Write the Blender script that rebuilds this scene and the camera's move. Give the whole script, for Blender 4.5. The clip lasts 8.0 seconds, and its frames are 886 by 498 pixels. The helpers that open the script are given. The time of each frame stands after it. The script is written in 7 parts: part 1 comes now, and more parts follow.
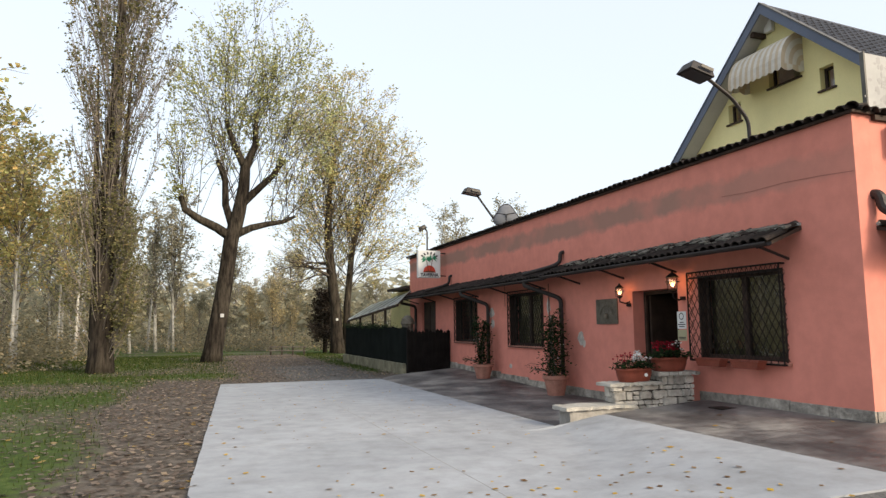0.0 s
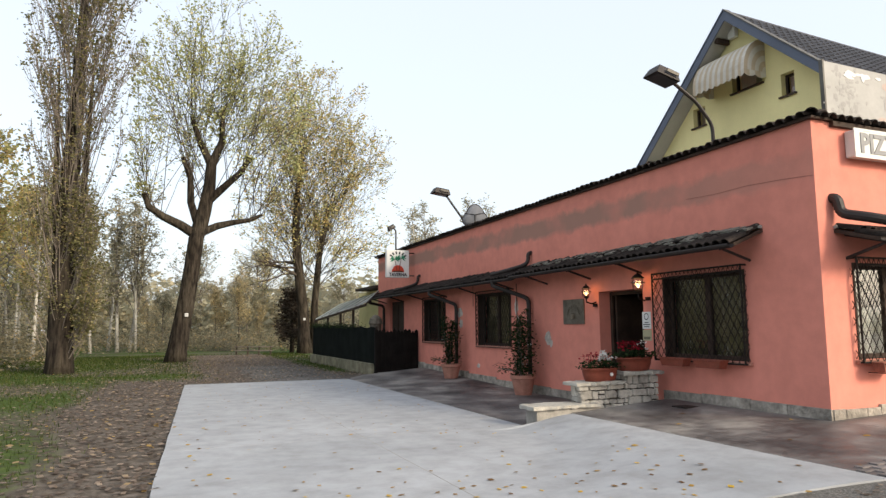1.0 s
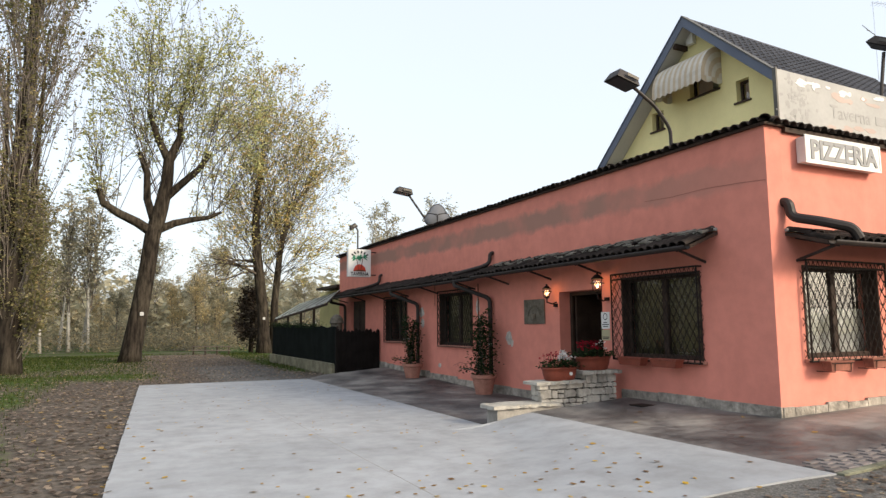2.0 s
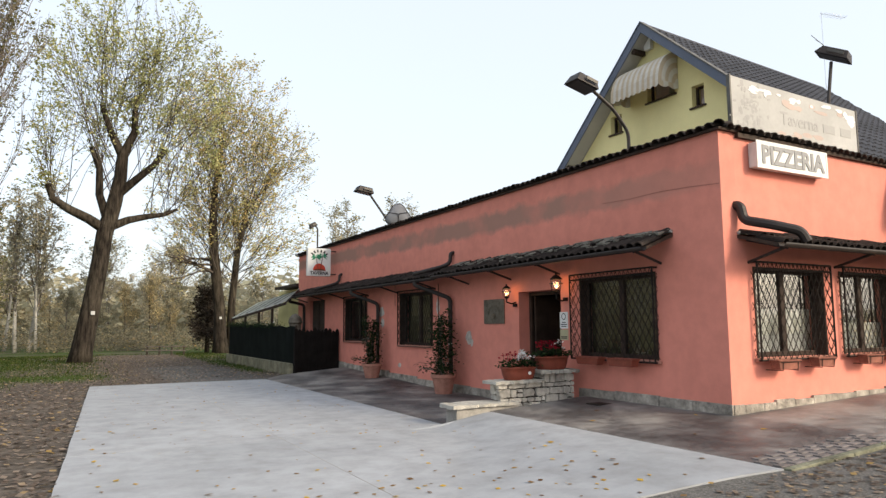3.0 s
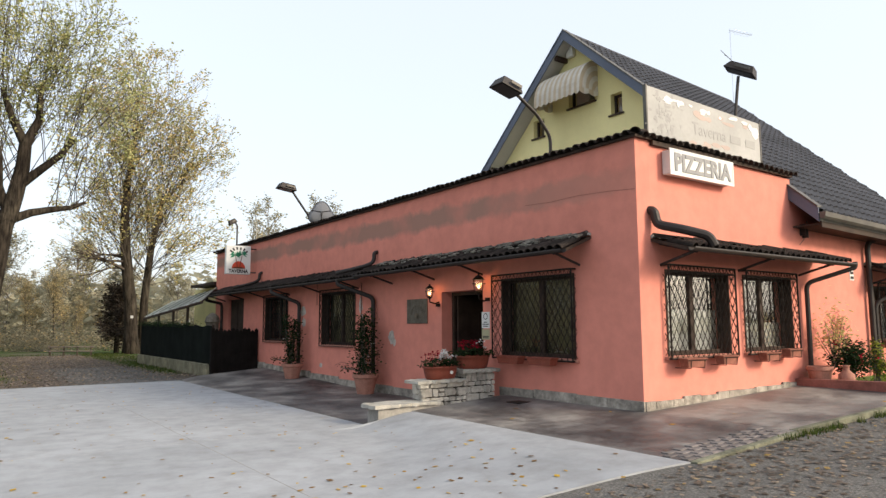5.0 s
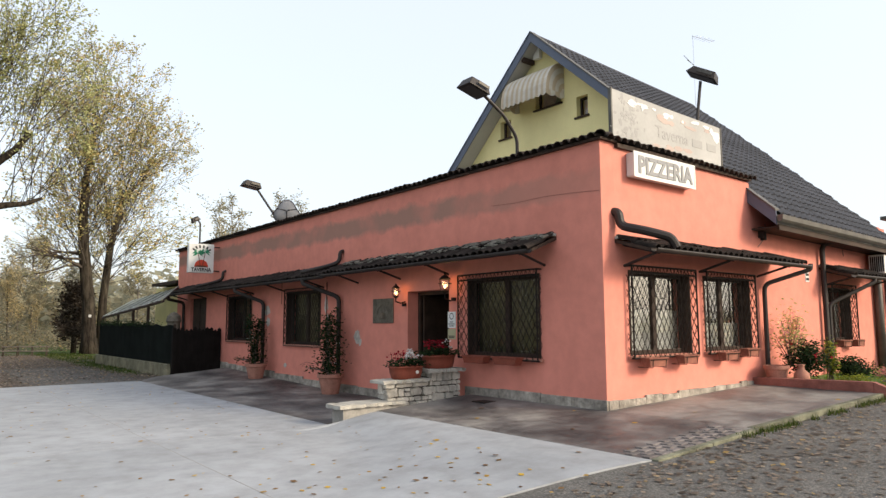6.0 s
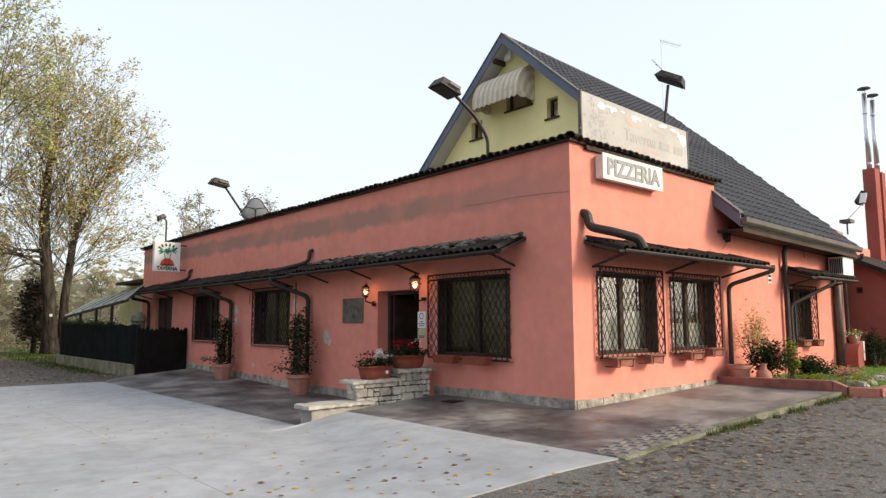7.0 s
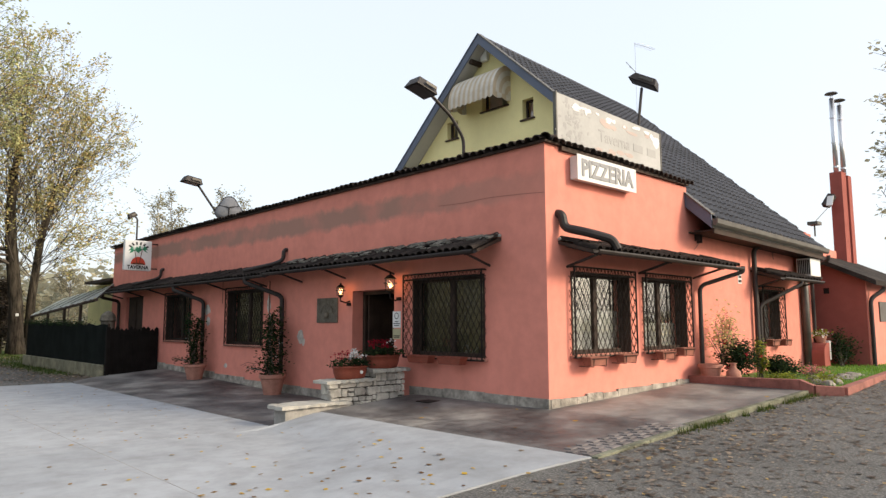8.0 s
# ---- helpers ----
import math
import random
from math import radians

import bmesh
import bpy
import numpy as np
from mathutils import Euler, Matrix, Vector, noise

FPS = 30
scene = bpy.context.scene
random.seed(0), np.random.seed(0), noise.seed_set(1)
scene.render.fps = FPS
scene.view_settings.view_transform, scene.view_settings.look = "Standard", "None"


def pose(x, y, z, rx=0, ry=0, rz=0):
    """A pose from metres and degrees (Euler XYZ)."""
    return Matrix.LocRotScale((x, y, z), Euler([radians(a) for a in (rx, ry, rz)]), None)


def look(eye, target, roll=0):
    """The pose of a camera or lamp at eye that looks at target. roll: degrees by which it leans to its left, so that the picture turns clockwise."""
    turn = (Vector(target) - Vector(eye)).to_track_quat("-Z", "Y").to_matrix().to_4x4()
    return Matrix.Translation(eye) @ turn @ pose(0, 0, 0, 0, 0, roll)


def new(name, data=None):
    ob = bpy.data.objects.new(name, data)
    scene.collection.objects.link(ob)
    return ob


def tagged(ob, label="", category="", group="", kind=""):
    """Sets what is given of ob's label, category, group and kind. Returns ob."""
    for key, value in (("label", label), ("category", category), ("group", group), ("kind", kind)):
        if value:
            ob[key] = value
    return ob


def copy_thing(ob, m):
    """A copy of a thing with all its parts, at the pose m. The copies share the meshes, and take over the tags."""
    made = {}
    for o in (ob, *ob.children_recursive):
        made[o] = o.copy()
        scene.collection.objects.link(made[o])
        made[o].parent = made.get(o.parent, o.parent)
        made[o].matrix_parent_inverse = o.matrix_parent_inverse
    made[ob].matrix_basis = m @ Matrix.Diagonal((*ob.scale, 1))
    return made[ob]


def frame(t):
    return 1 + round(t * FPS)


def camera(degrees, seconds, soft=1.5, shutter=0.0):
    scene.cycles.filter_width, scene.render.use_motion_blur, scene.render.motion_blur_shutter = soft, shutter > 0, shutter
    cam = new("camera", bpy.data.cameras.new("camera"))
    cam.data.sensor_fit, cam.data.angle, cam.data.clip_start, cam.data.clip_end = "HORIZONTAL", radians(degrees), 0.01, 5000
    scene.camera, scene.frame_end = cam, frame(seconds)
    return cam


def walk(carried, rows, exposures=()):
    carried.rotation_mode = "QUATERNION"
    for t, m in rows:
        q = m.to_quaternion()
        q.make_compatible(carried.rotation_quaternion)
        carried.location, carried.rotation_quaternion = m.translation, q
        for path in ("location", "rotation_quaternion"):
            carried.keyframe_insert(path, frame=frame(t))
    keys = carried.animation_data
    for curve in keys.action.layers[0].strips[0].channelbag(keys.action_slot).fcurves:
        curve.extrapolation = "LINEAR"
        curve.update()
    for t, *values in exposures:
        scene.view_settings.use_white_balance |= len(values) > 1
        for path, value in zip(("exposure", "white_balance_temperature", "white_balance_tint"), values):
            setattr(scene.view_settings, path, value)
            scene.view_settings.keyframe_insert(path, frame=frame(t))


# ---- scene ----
cam = camera(66.46, 8.0, soft=1.4)
EYE = (-7.677, -6.041, 1.461)
TURNS = [
    (0, 96.615, 0.538, -19.806),
    (0.5, 96.601, 0.516, -20.963),
    (1, 96.579, 0.477, -22.480),
    (1.5, 96.552, 0.434, -24.053),
    (3, 96.481, 0.350, -29.072),
    (3.5, 96.465, 0.350, -30.675),
    (4, 96.455, 0.323, -32.416),
    (4.5, 96.435, 0.285, -33.961),
    (5, 96.418, 0.285, -35.560),
    (6.5, 96.370, 0.170, -39.719),
    (7, 96.363, 0.155, -40.951),
    (7.5, 96.349, 0.140, -42.001),
    (8, 96.345, 0.135, -43.050),
]
walk(cam, [(t, pose(*EYE, rx, ry, rz)) for t, rx, ry, rz in TURNS])

# ---- light ----
SUN_EL, SUN_AZ = 24.0, 150.0   # azimuth clockwise from +y
world = bpy.data.worlds.new("sky")
scene.world = world
world.use_nodes = True
wn, wl = world.node_tree.nodes, world.node_tree.links
wn.clear()
sky = wn.new("ShaderNodeTexSky")
sky.sky_type, sky.sun_disc = "NISHITA", False
sky.sun_elevation, sky.sun_rotation = radians(SUN_EL), radians(SUN_AZ)
sky.air_density, sky.dust_density, sky.ozone_density = 1.0, 4.0, 1.0
bg_sky = wn.new("ShaderNodeBackground")
bg_sky.inputs["Strength"].default_value = 0.075
bg_haze = wn.new("ShaderNodeBackground")
bg_haze.inputs["Color"].default_value = (0.905, 0.95, 1.0, 1)
bg_haze.inputs["Strength"].default_value = 0.60
both = wn.new("ShaderNodeAddShader")
wout = wn.new("ShaderNodeOutputWorld")
wl.new(sky.outputs[0], bg_sky.inputs[0])
wl.new(bg_sky.outputs[0], both.inputs[0])
wl.new(bg_haze.outputs[0], both.inputs[1])
wl.new(both.outputs[0], wout.inputs[0])
sun_data = bpy.data.lights.new("sun", "SUN")
sun_data.energy, sun_data.angle, sun_data.color = 2.8, radians(14), (1.0, 0.86, 0.66)
sun = new("sun", sun_data)
az, el = radians(SUN_AZ), radians(SUN_EL)
sun.matrix_world = look((math.sin(az) * math.cos(el) * 50, math.cos(az) * math.cos(el) * 50, math.sin(el) * 50), (0, 0, 0))
scene.view_settings.exposure = 0.46


# ---- materials ----
def nodes_of(name):
    m = bpy.data.materials.new(name)
    m.use_nodes = True
    return m, m.node_tree.nodes, m.node_tree.links, m.node_tree.nodes["Principled BSDF"]


def ramp(n, l, src, stops):
    r = n.new("ShaderNodeValToRGB")
    while len(r.color_ramp.elements) < len(stops):
        r.color_ramp.elements.new(0.5)
    for e, (p, c) in zip(r.color_ramp.elements, stops):
        e.position, e.color = p, (*c, 1) if len(c) == 3 else c
    l.new(src, r.inputs[0])
    return r.outputs[0]


def noise_tex(n, l, scale, detail=6.0, vec=None, rough=0.55):
    t = n.new("ShaderNodeTexNoise")
    t.inputs["Scale"].default_value, t.inputs["Detail"].default_value, t.inputs["Roughness"].default_value = scale, detail, rough
    if vec is None:
        vec = n.new("ShaderNodeTexCoord").outputs["Object"]
    l.new(vec, t.inputs["Vector"])
    return t.outputs["Fac"]


def mix(n, l, fac, a, b, kind="MIX"):
    m = n.new("ShaderNodeMix")
    m.data_type, m.blend_type = "RGBA", kind
    for sock, val in ((m.inputs[0], fac), (m.inputs[6], a), (m.inputs[7], b)):
        if isinstance(val, (int, float)):
            sock.default_value = val
        elif isinstance(val, tuple):
            sock.default_value = (*val, 1)
        else:
            l.new(val, sock)
    return m.outputs[2]


def maths(n, l, op, a, b=None, c=None):
    m = n.new("ShaderNodeMath")
    m.operation = op
    for sock, val in zip(m.inputs, (a, b, c)):
        if val is None:
            continue
        if isinstance(val, (int, float)):
            sock.default_value = val
        else:
            l.new(val, sock)
    return m.outputs[0]


def bump(n, l, p, height, strength=0.3, dist=0.02):
    b = n.new("ShaderNodeBump")
    b.inputs["Strength"].default_value, b.inputs["Distance"].default_value = strength, dist
    l.new(height, b.inputs["Height"])
    l.new(b.outputs[0], p.inputs["Normal"])


def surface(name, color, rough=0.8, metal=0.0, vary=0.25, big=0.7, fine=25.0, relief=0.25, dist=0.01, per_piece=0.0, spec=0.3):
    """A plain weathered surface: colour varied by coarse stains and fine grain, with relief."""
    m, n, l, p = nodes_of(name)
    a, b = noise_tex(n, l, big), noise_tex(n, l, fine)
    dark, light = tuple(c * (1 - vary) for c in color), tuple(min(1, c * (1 + vary)) for c in color)
    col = ramp(n, l, a, [(0.3, dark), (0.7, light)])
    grain = ramp(n, l, b, [(0.3, (1 - vary * 0.6,) * 3), (0.7, (1.0,) * 3)])
    col = mix(n, l, 1.0, col, grain, "MULTIPLY")
    if per_piece:
        info = n.new("ShaderNodeObjectInfo")
        col = mix(n, l, 1.0, col, ramp(n, l, info.outputs["Random"], [(0, (1 - per_piece,) * 3), (1, (1.0,) * 3)]), "MULTIPLY")
    l.new(col, p.inputs["Base Color"])
    p.inputs["Roughness"].default_value, p.inputs["Metallic"].default_value = rough, metal
    p.inputs["Specular IOR Level"].default_value = spec
    if relief:
        bump(n, l, p, b, relief, dist)
    return m


def plaster(name, color, stained):
    """Painted render: faint trowel marks and faded patches; the long wall has an old painted-over band."""
    m, n, l, p = nodes_of(name)
    geo = n.new("ShaderNodeNewGeometry")
    pos = geo.outputs["Position"]
    sep = n.new("ShaderNodeSeparateXYZ")
    l.new(pos, sep.inputs[0])
    coarse, mid, fine = noise_tex(n, l, 0.6, 5, pos), noise_tex(n, l, 4.0, 6, pos), noise_tex(n, l, 60.0, 4, pos)
    col = ramp(n, l, coarse, [(0.3, tuple(c * 0.88 for c in color)), (0.7, tuple(c * 1.1 for c in color))])
    col = mix(n, l, 0.35, col, ramp(n, l, mid, [(0.35, tuple(c * 0.8 for c in color)), (0.65, tuple(min(1, c * 1.12) for c in color))]))
    if stained:
        y, z = sep.outputs["Y"], sep.outputs["Z"]
        wob = maths(n, l, "MULTIPLY", maths(n, l, "SUBTRACT", noise_tex(n, l, 1.6, 7, pos, 0.65), 0.5), 0.45)
        zc = maths(n, l, "SUBTRACT", maths(n, l, "ADD", z, wob), maths(n, l, "MULTIPLY_ADD", y, 0.012, 3.52))
        band = n.new("ShaderNodeMapRange")
        for k, v in (("From Min", 0.13), ("From Max", 0.24), ("To Min", 1.0), ("To Max", 0.0)):
            band.inputs[k].default_value = v
        l.new(maths(n, l, "ABSOLUTE", zc), band.inputs["Value"])
        patchy = ramp(n, l, noise_tex(n, l, 0.9, 4, pos), [(0.3, (0.45,) * 3), (0.5, (1.0,) * 3)])
        ends = n.new("ShaderNodeMapRange")
        for k, v in (("From Min", 0.2), ("From Max", 3.5), ("To Min", 0.25), ("To Max", 0.85)):
            ends.inputs[k].default_value = v
        l.new(y, ends.inputs["Value"])
        fac = maths(n, l, "MULTIPLY", maths(n, l, "MULTIPLY", band.outputs[0], patchy), ends.outputs[0])
        col = mix(n, l, fac, col, (0.31, 0.19, 0.15))
    l.new(col, p.inputs["Base Color"])
    p.inputs["Roughness"].default_value = 0.9
    p.inputs["Specular IOR Level"].default_value = 0.2
    bump(n, l, p, maths(n, l, "ADD", fine, maths(n, l, "MULTIPLY", mid, 2.0)), 0.25, 0.01)
    return m


def leafy(name, stops, rough=0.7):
    """Leaves: each island of the mesh takes its own colour."""
    m, n, l, p = nodes_of(name)
    g = n.new("ShaderNodeNewGeometry")
    col = ramp(n, l, g.outputs["Random Per Island"], stops)
    l.new(col, p.inputs["Base Color"])
    p.inputs["Roughness"].default_value = rough
    p.inputs["Specular IOR Level"].default_value = 0.15
    tr = n.new("ShaderNodeBsdfTranslucent")
    l.new(col, tr.inputs["Color"])
    mx = n.new("ShaderNodeMixShader")
    mx.inputs[0].default_value = 0.45
    l.new(p.outputs[0], mx.inputs[1])
    l.new(tr.outputs[0], mx.inputs[2])
    l.new(mx.outputs[0], n["Material Output"].inputs["Surface"])
    return m


def ground_material():
    m, n, l, p = nodes_of("ground_cover")
    pos = n.new("ShaderNodeNewGeometry").outputs["Position"]
    att = n.new("ShaderNodeAttribute")
    att.attribute_name = "cover"
    sep = n.new("ShaderNodeSeparateColor")
    l.new(att.outputs["Color"], sep.inputs[0])
    f1, f2, f3 = noise_tex(n, l, 0.8, 6, pos), noise_tex(n, l, 7.0, 8, pos, 0.7), noise_tex(n, l, 45.0, 6, pos, 0.7)
    grass = ramp(n, l, f2, [(0.3, (0.028, 0.045, 0.012)), (0.55, (0.065, 0.10, 0.024)), (0.75, (0.12, 0.135, 0.045))])
    gravel = ramp(n, l, f3, [(0.3, (0.06, 0.058, 0.054)), (0.5, (0.13, 0.124, 0.116)), (0.72, (0.27, 0.258, 0.242))])
    litter = ramp(n, l, f2, [(0.3, (0.045, 0.038, 0.031)), (0.5, (0.115, 0.097, 0.08)), (0.7, (0.21, 0.18, 0.155))])
    jit = maths(n, l, "MULTIPLY", maths(n, l, "SUBTRACT", f2, 0.5), 1.6)

    def soft(sock):
        r = n.new("ShaderNodeMapRange")
        r.inputs["From Min"].default_value, r.inputs["From Max"].default_value = 0.3, 0.7
        l.new(maths(n, l, "ADD", sock, jit), r.inputs["Value"])
        return r.outputs[0]
    col = mix(n, l, soft(sep.outputs["Red"]), litter, grass)
    col = mix(n, l, soft(sep.outputs["Green"]), col, gravel)
    col = mix(n, l, 0.5, col, mix(n, l, 1.0, col, ramp(n, l, f1, [(0.3, (0.6,) * 3), (0.7, (1.25,) * 3)]), "MULTIPLY"))
    l.new(col, p.inputs["Base Color"])
    p.inputs["Roughness"].default_value = 0.95
    p.inputs["Specular IOR Level"].default_value = 0.1
    bump(n, l, p, maths(n, l, "ADD", f3, f2), 0.45, 0.03)
    return m


def concrete_material():
    m, n, l, p = nodes_of("pale_concrete")
    pos = n.new("ShaderNodeNewGeometry").outputs["Position"]
    f1, f2, f3 = noise_tex(n, l, 0.45, 6, pos), noise_tex(n, l, 3.0, 8, pos, 0.65), noise_tex(n, l, 70.0, 4, pos)
    col = ramp(n, l, f1, [(0.3, (0.285, 0.297, 0.315)), (0.7, (0.375, 0.388, 0.41))])
    col = mix(n, l, 1.0, col, ramp(n, l, f2, [(0.3, (0.78, 0.77, 0.75)), (0.6, (1, 1, 1))]), "MULTIPLY")
    # brushed streaks across the pour
    st = n.new("ShaderNodeMapping")
    st.inputs["Scale"].default_value = (0.7, 2.2, 1.0)
    l.new(pos, st.inputs[0])
    col = mix(n, l, 1.0, col, ramp(n, l, noise_tex(n, l, 1.0, 5, st.outputs[0], 0.6), [(0.3, (0.95, 0.95, 0.945)), (0.55, (1, 1, 1))]), "MULTIPLY")
    l.new(col, p.inputs["Base Color"])
    p.inputs["Roughness"].default_value = 0.75
    p.inputs["Specular IOR Level"].default_value = 0.3
    bump(n, l, p, maths(n, l, "ADD", f3, f2), 0.2, 0.008)
    return m


def terrace_material():
    m, n, l, p = nodes_of("dark_terrace")
    pos = n.new("ShaderNodeNewGeometry").outputs["Position"]
    f1, f2, f3 = noise_tex(n, l, 0.9, 6, pos), noise_tex(n, l, 6.0, 8, pos, 0.7), noise_tex(n, l, 50.0, 4, pos)
    col = ramp(n, l, f1, [(0.36, (0.05, 0.046, 0.046)), (0.5, (0.13, 0.12, 0.116)), (0.64, (0.27, 0.255, 0.235))])
    col = mix(n, l, 1.0, col, ramp(n, l, f2, [(0.3, (0.5, 0.48, 0.48)), (0.6, (1.1, 1.1, 1.1))]), "MULTIPLY")
    l.new(col, p.inputs["Base Color"])
    l.new(ramp(n, l, f2, [(0.3, (0.38,) * 3), (0.7, (0.7,) * 3)]), p.inputs["Roughness"])
    p.inputs["Specular IOR Level"].default_value = 0.4
    bump(n, l, p, maths(n, l, "ADD", f3, f2), 0.25, 0.01)
    return m


def glass_material(name, ior):
    m, n, l, p = nodes_of(name)
    p.inputs["Base Color"].default_value = (0.9, 0.93, 0.92, 1)
    p.inputs["Roughness"].default_value = 0.02
    p.inputs["Transmission Weight"].default_value = 1.0
    p.inputs["IOR"].default_value = ior
    return m


def glow(name, color, strength):
    m, n, l, p = nodes_of(name)
    p.inputs["Base Color"].default_value = (*color, 1)
    p.inputs["Emission Color"].default_value = (*color, 1)
    p.inputs["Emission Strength"].default_value = strength
    return m


def striped(name):
    """Awning cloth: ivory with faded orange-grey stripes along the mesh's own u."""
    m, n, l, p = nodes_of(name)
    att = n.new("ShaderNodeAttribute")
    att.attribute_name = "stripe"
    col = ramp(n, l, att.outputs["Fac"], [(0.49, (0.62, 0.58, 0.51)), (0.51, (0.53, 0.43, 0.31))])
    col = mix(n, l, 1.0, col, ramp(n, l, noise_tex(n, l, 5.0), [(0.3, (0.8,) * 3), (0.65, (1.0,) * 3)]), "MULTIPLY")
    l.new(col, p.inputs["Base Color"])
    p.inputs["Roughness"].default_value = 0.9
    return m


SALMON = (0.655, 0.242, 0.186)
M_WALL_W = plaster("salmon_render_banded", SALMON, True)
M_WALL = plaster("salmon_render", SALMON, False)
M_WING = plaster("red_and_shade_render", (0.30, 0.088, 0.07), False)
M_YELLOW = surface("yellow_render", (0.78, 0.70, 0.36), 0.9, vary=0.1, big=0.8, fine=40, relief=0.2)
M_PLINTH = surface("grey_stone_plinth", (0.40, 0.36, 0.31), 0.9, vary=0.5, big=5.0, fine=22, relief=1.0, dist=0.03, per_piece=0.25)
M_KERBSTONE = surface("mossy_kerb_concrete", (0.17, 0.17, 0.12), 0.95, vary=0.5, big=4.0, fine=25, relief=0.8, dist=0.02, per_piece=0.2)
M_TILE = surface("weathered_roof_tile", (0.052, 0.042, 0.037), 0.95, vary=0.6, big=2.5, fine=20, relief=0.6, per_piece=0.6, spec=0.15)
M_SLATE = surface("dark_grey_tile", (0.07, 0.073, 0.088), 0.7, vary=0.3, big=0.8, fine=20, relief=0.3, per_piece=0.35, spec=0.4)
M_TIMBER = surface("dark_brown_timber", (0.045, 0.028, 0.02), 0.75, vary=0.4, big=4, fine=30, relief=0.3)
M_METAL = surface("dark_brown_metal", (0.028, 0.021, 0.019), 0.55, vary=0.3, big=3, fine=40, relief=0.1, spec=0.35)
M_IRON = surface("rusty_black_iron", (0.018, 0.013, 0.011), 0.7, vary=0.5, big=6, fine=60, relief=0.2, spec=0.2)
M_GREYMETAL = surface("galvanised_gutter", (0.115, 0.107, 0.096), 0.55, 0.3, vary=0.25, big=3, fine=40, relief=0.1)
M_STEEL = surface("bright_flue_steel", (0.62, 0.63, 0.65), 0.3, 0.9, vary=0.1, relief=0.05)
M_WHITE = surface("white_panel", (0.72, 0.72, 0.70), 0.5, vary=0.1, big=1.5, fine=20, relief=0.05)
M_BANNER = surface("faded_banner", (0.405, 0.40, 0.39), 0.7, vary=0.12, big=1.2, fine=15, relief=0.05)
M_BANNERTEXT = surface("faded_lettering", (0.35, 0.345, 0.335), 0.7, vary=0.1, relief=0)
M_BANNERPINK = surface("faded_pink_print", (0.46, 0.37, 0.33), 0.7, vary=0.1, relief=0)
M_PEEL = surface("peeled_white_backing", (0.7, 0.7, 0.7), 0.6, vary=0.05, relief=0)
M_LETTER = surface("grey_letters", (0.27, 0.27, 0.275), 0.6, vary=0.1, relief=0)
M_BLUEGREY = surface("blue_grey_fascia", (0.11, 0.13, 0.18), 0.55, vary=0.15, relief=0.1)
M_SOFFIT = surface("pale_soffit_boards", (0.42, 0.41, 0.38), 0.8, vary=0.15, relief=0.2)
M_TERRACOTTA = surface("terracotta", (0.40, 0.19, 0.14), 0.85, vary=0.25, big=5, fine=40, relief=0.25)
M_REDPLASTIC = surface("red_brown_planter", (0.215, 0.055, 0.034), 0.55, vary=0.2, big=5, fine=40, relief=0.1)
M_STONE = surface("pale_rubble_stone", (0.66, 0.62, 0.55), 0.9, vary=0.3, big=6, fine=35, relief=0.7, dist=0.02, per_piece=0.4)
M_MORTAR = surface("dark_mortar", (0.09, 0.08, 0.07), 0.95, vary=0.3, big=6, fine=40, relief=0.5)
M_CAP = surface("pale_stone_slab", (0.43, 0.41, 0.365), 0.85, vary=0.25, big=3, fine=30, relief=0.5, dist=0.02)
M_CONCRETE = concrete_material()
M_RAWCONC = surface("rough_concrete", (0.36, 0.34, 0.31), 0.9, vary=0.3, big=2, fine=30, relief=0.5)
M_TERRACE = terrace_material()
M_GROUND = ground_material()
# near-black room colours stand in for the shade indoors
M_DARK = surface("unlit_room_dark", (0.03, 0.025, 0.022), 0.9, vary=0.2, relief=0)
M_FLOORIN = surface("unlit_room_floor", (0.06, 0.045, 0.035), 0.6, vary=0.2, relief=0)
M_CURTAIN = surface("dark_yellow_net_curtain", (0.09, 0.076, 0.038), 0.9, vary=0.45, big=3, fine=30, relief=0.1)
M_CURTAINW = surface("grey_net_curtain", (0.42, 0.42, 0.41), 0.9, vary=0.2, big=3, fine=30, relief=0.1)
M_GLASS = glass_material("window_glass", 1.5)
M_GLASS_FRONT = glass_material("reflective_window_glass", 2.6)
M_BULB = glow("warm_bulb", (1.0, 0.62, 0.3), 5.0)
M_CLEAR, n_, l_, p_ = nodes_of("thin_lamp_glass")
tr_, gl_, mx_ = n_.new("ShaderNodeBsdfTransparent"), n_.new("ShaderNodeBsdfGlossy"), n_.new("ShaderNodeMixShader")
gl_.inputs["Roughness"].default_value, mx_.inputs[0].default_value = 0.05, 0.1
l_.new(tr_.outputs[0], mx_.inputs[1])
l_.new(gl_.outputs[0], mx_.inputs[2])
l_.new(mx_.outputs[0], n_["Material Output"].inputs["Surface"])
M_TROUGH = surface("dark_terracotta_trough", (0.25, 0.095, 0.065), 0.8, vary=0.3, big=5, fine=40, relief=0.2)
M_SETT = surface("dark_paving_sett", (0.20, 0.175, 0.168), 0.85, vary=0.35, big=6, fine=40, relief=0.5, per_piece=0.4)
M_CRACK_SHADE = surface("brown_crack_shade", (0.26, 0.105, 0.085), 0.9, vary=0.1, relief=0)
M_LENS = surface("dark_floodlight_lens", (0.025, 0.025, 0.03), 0.4, vary=0.1, relief=0)
M_COPPER = surface("thin_brown_conduit", (0.20, 0.09, 0.06), 0.6, vary=0.2, relief=0)
M_BRONZE = surface("tarnished_bronze_relief", (0.16, 0.14, 0.11), 0.55, 0.3, vary=0.35, big=9, fine=40, relief=0.8, dist=0.03)
M_PAPER = surface("white_notice", (0.70, 0.70, 0.68), 0.6, vary=0.05, relief=0)
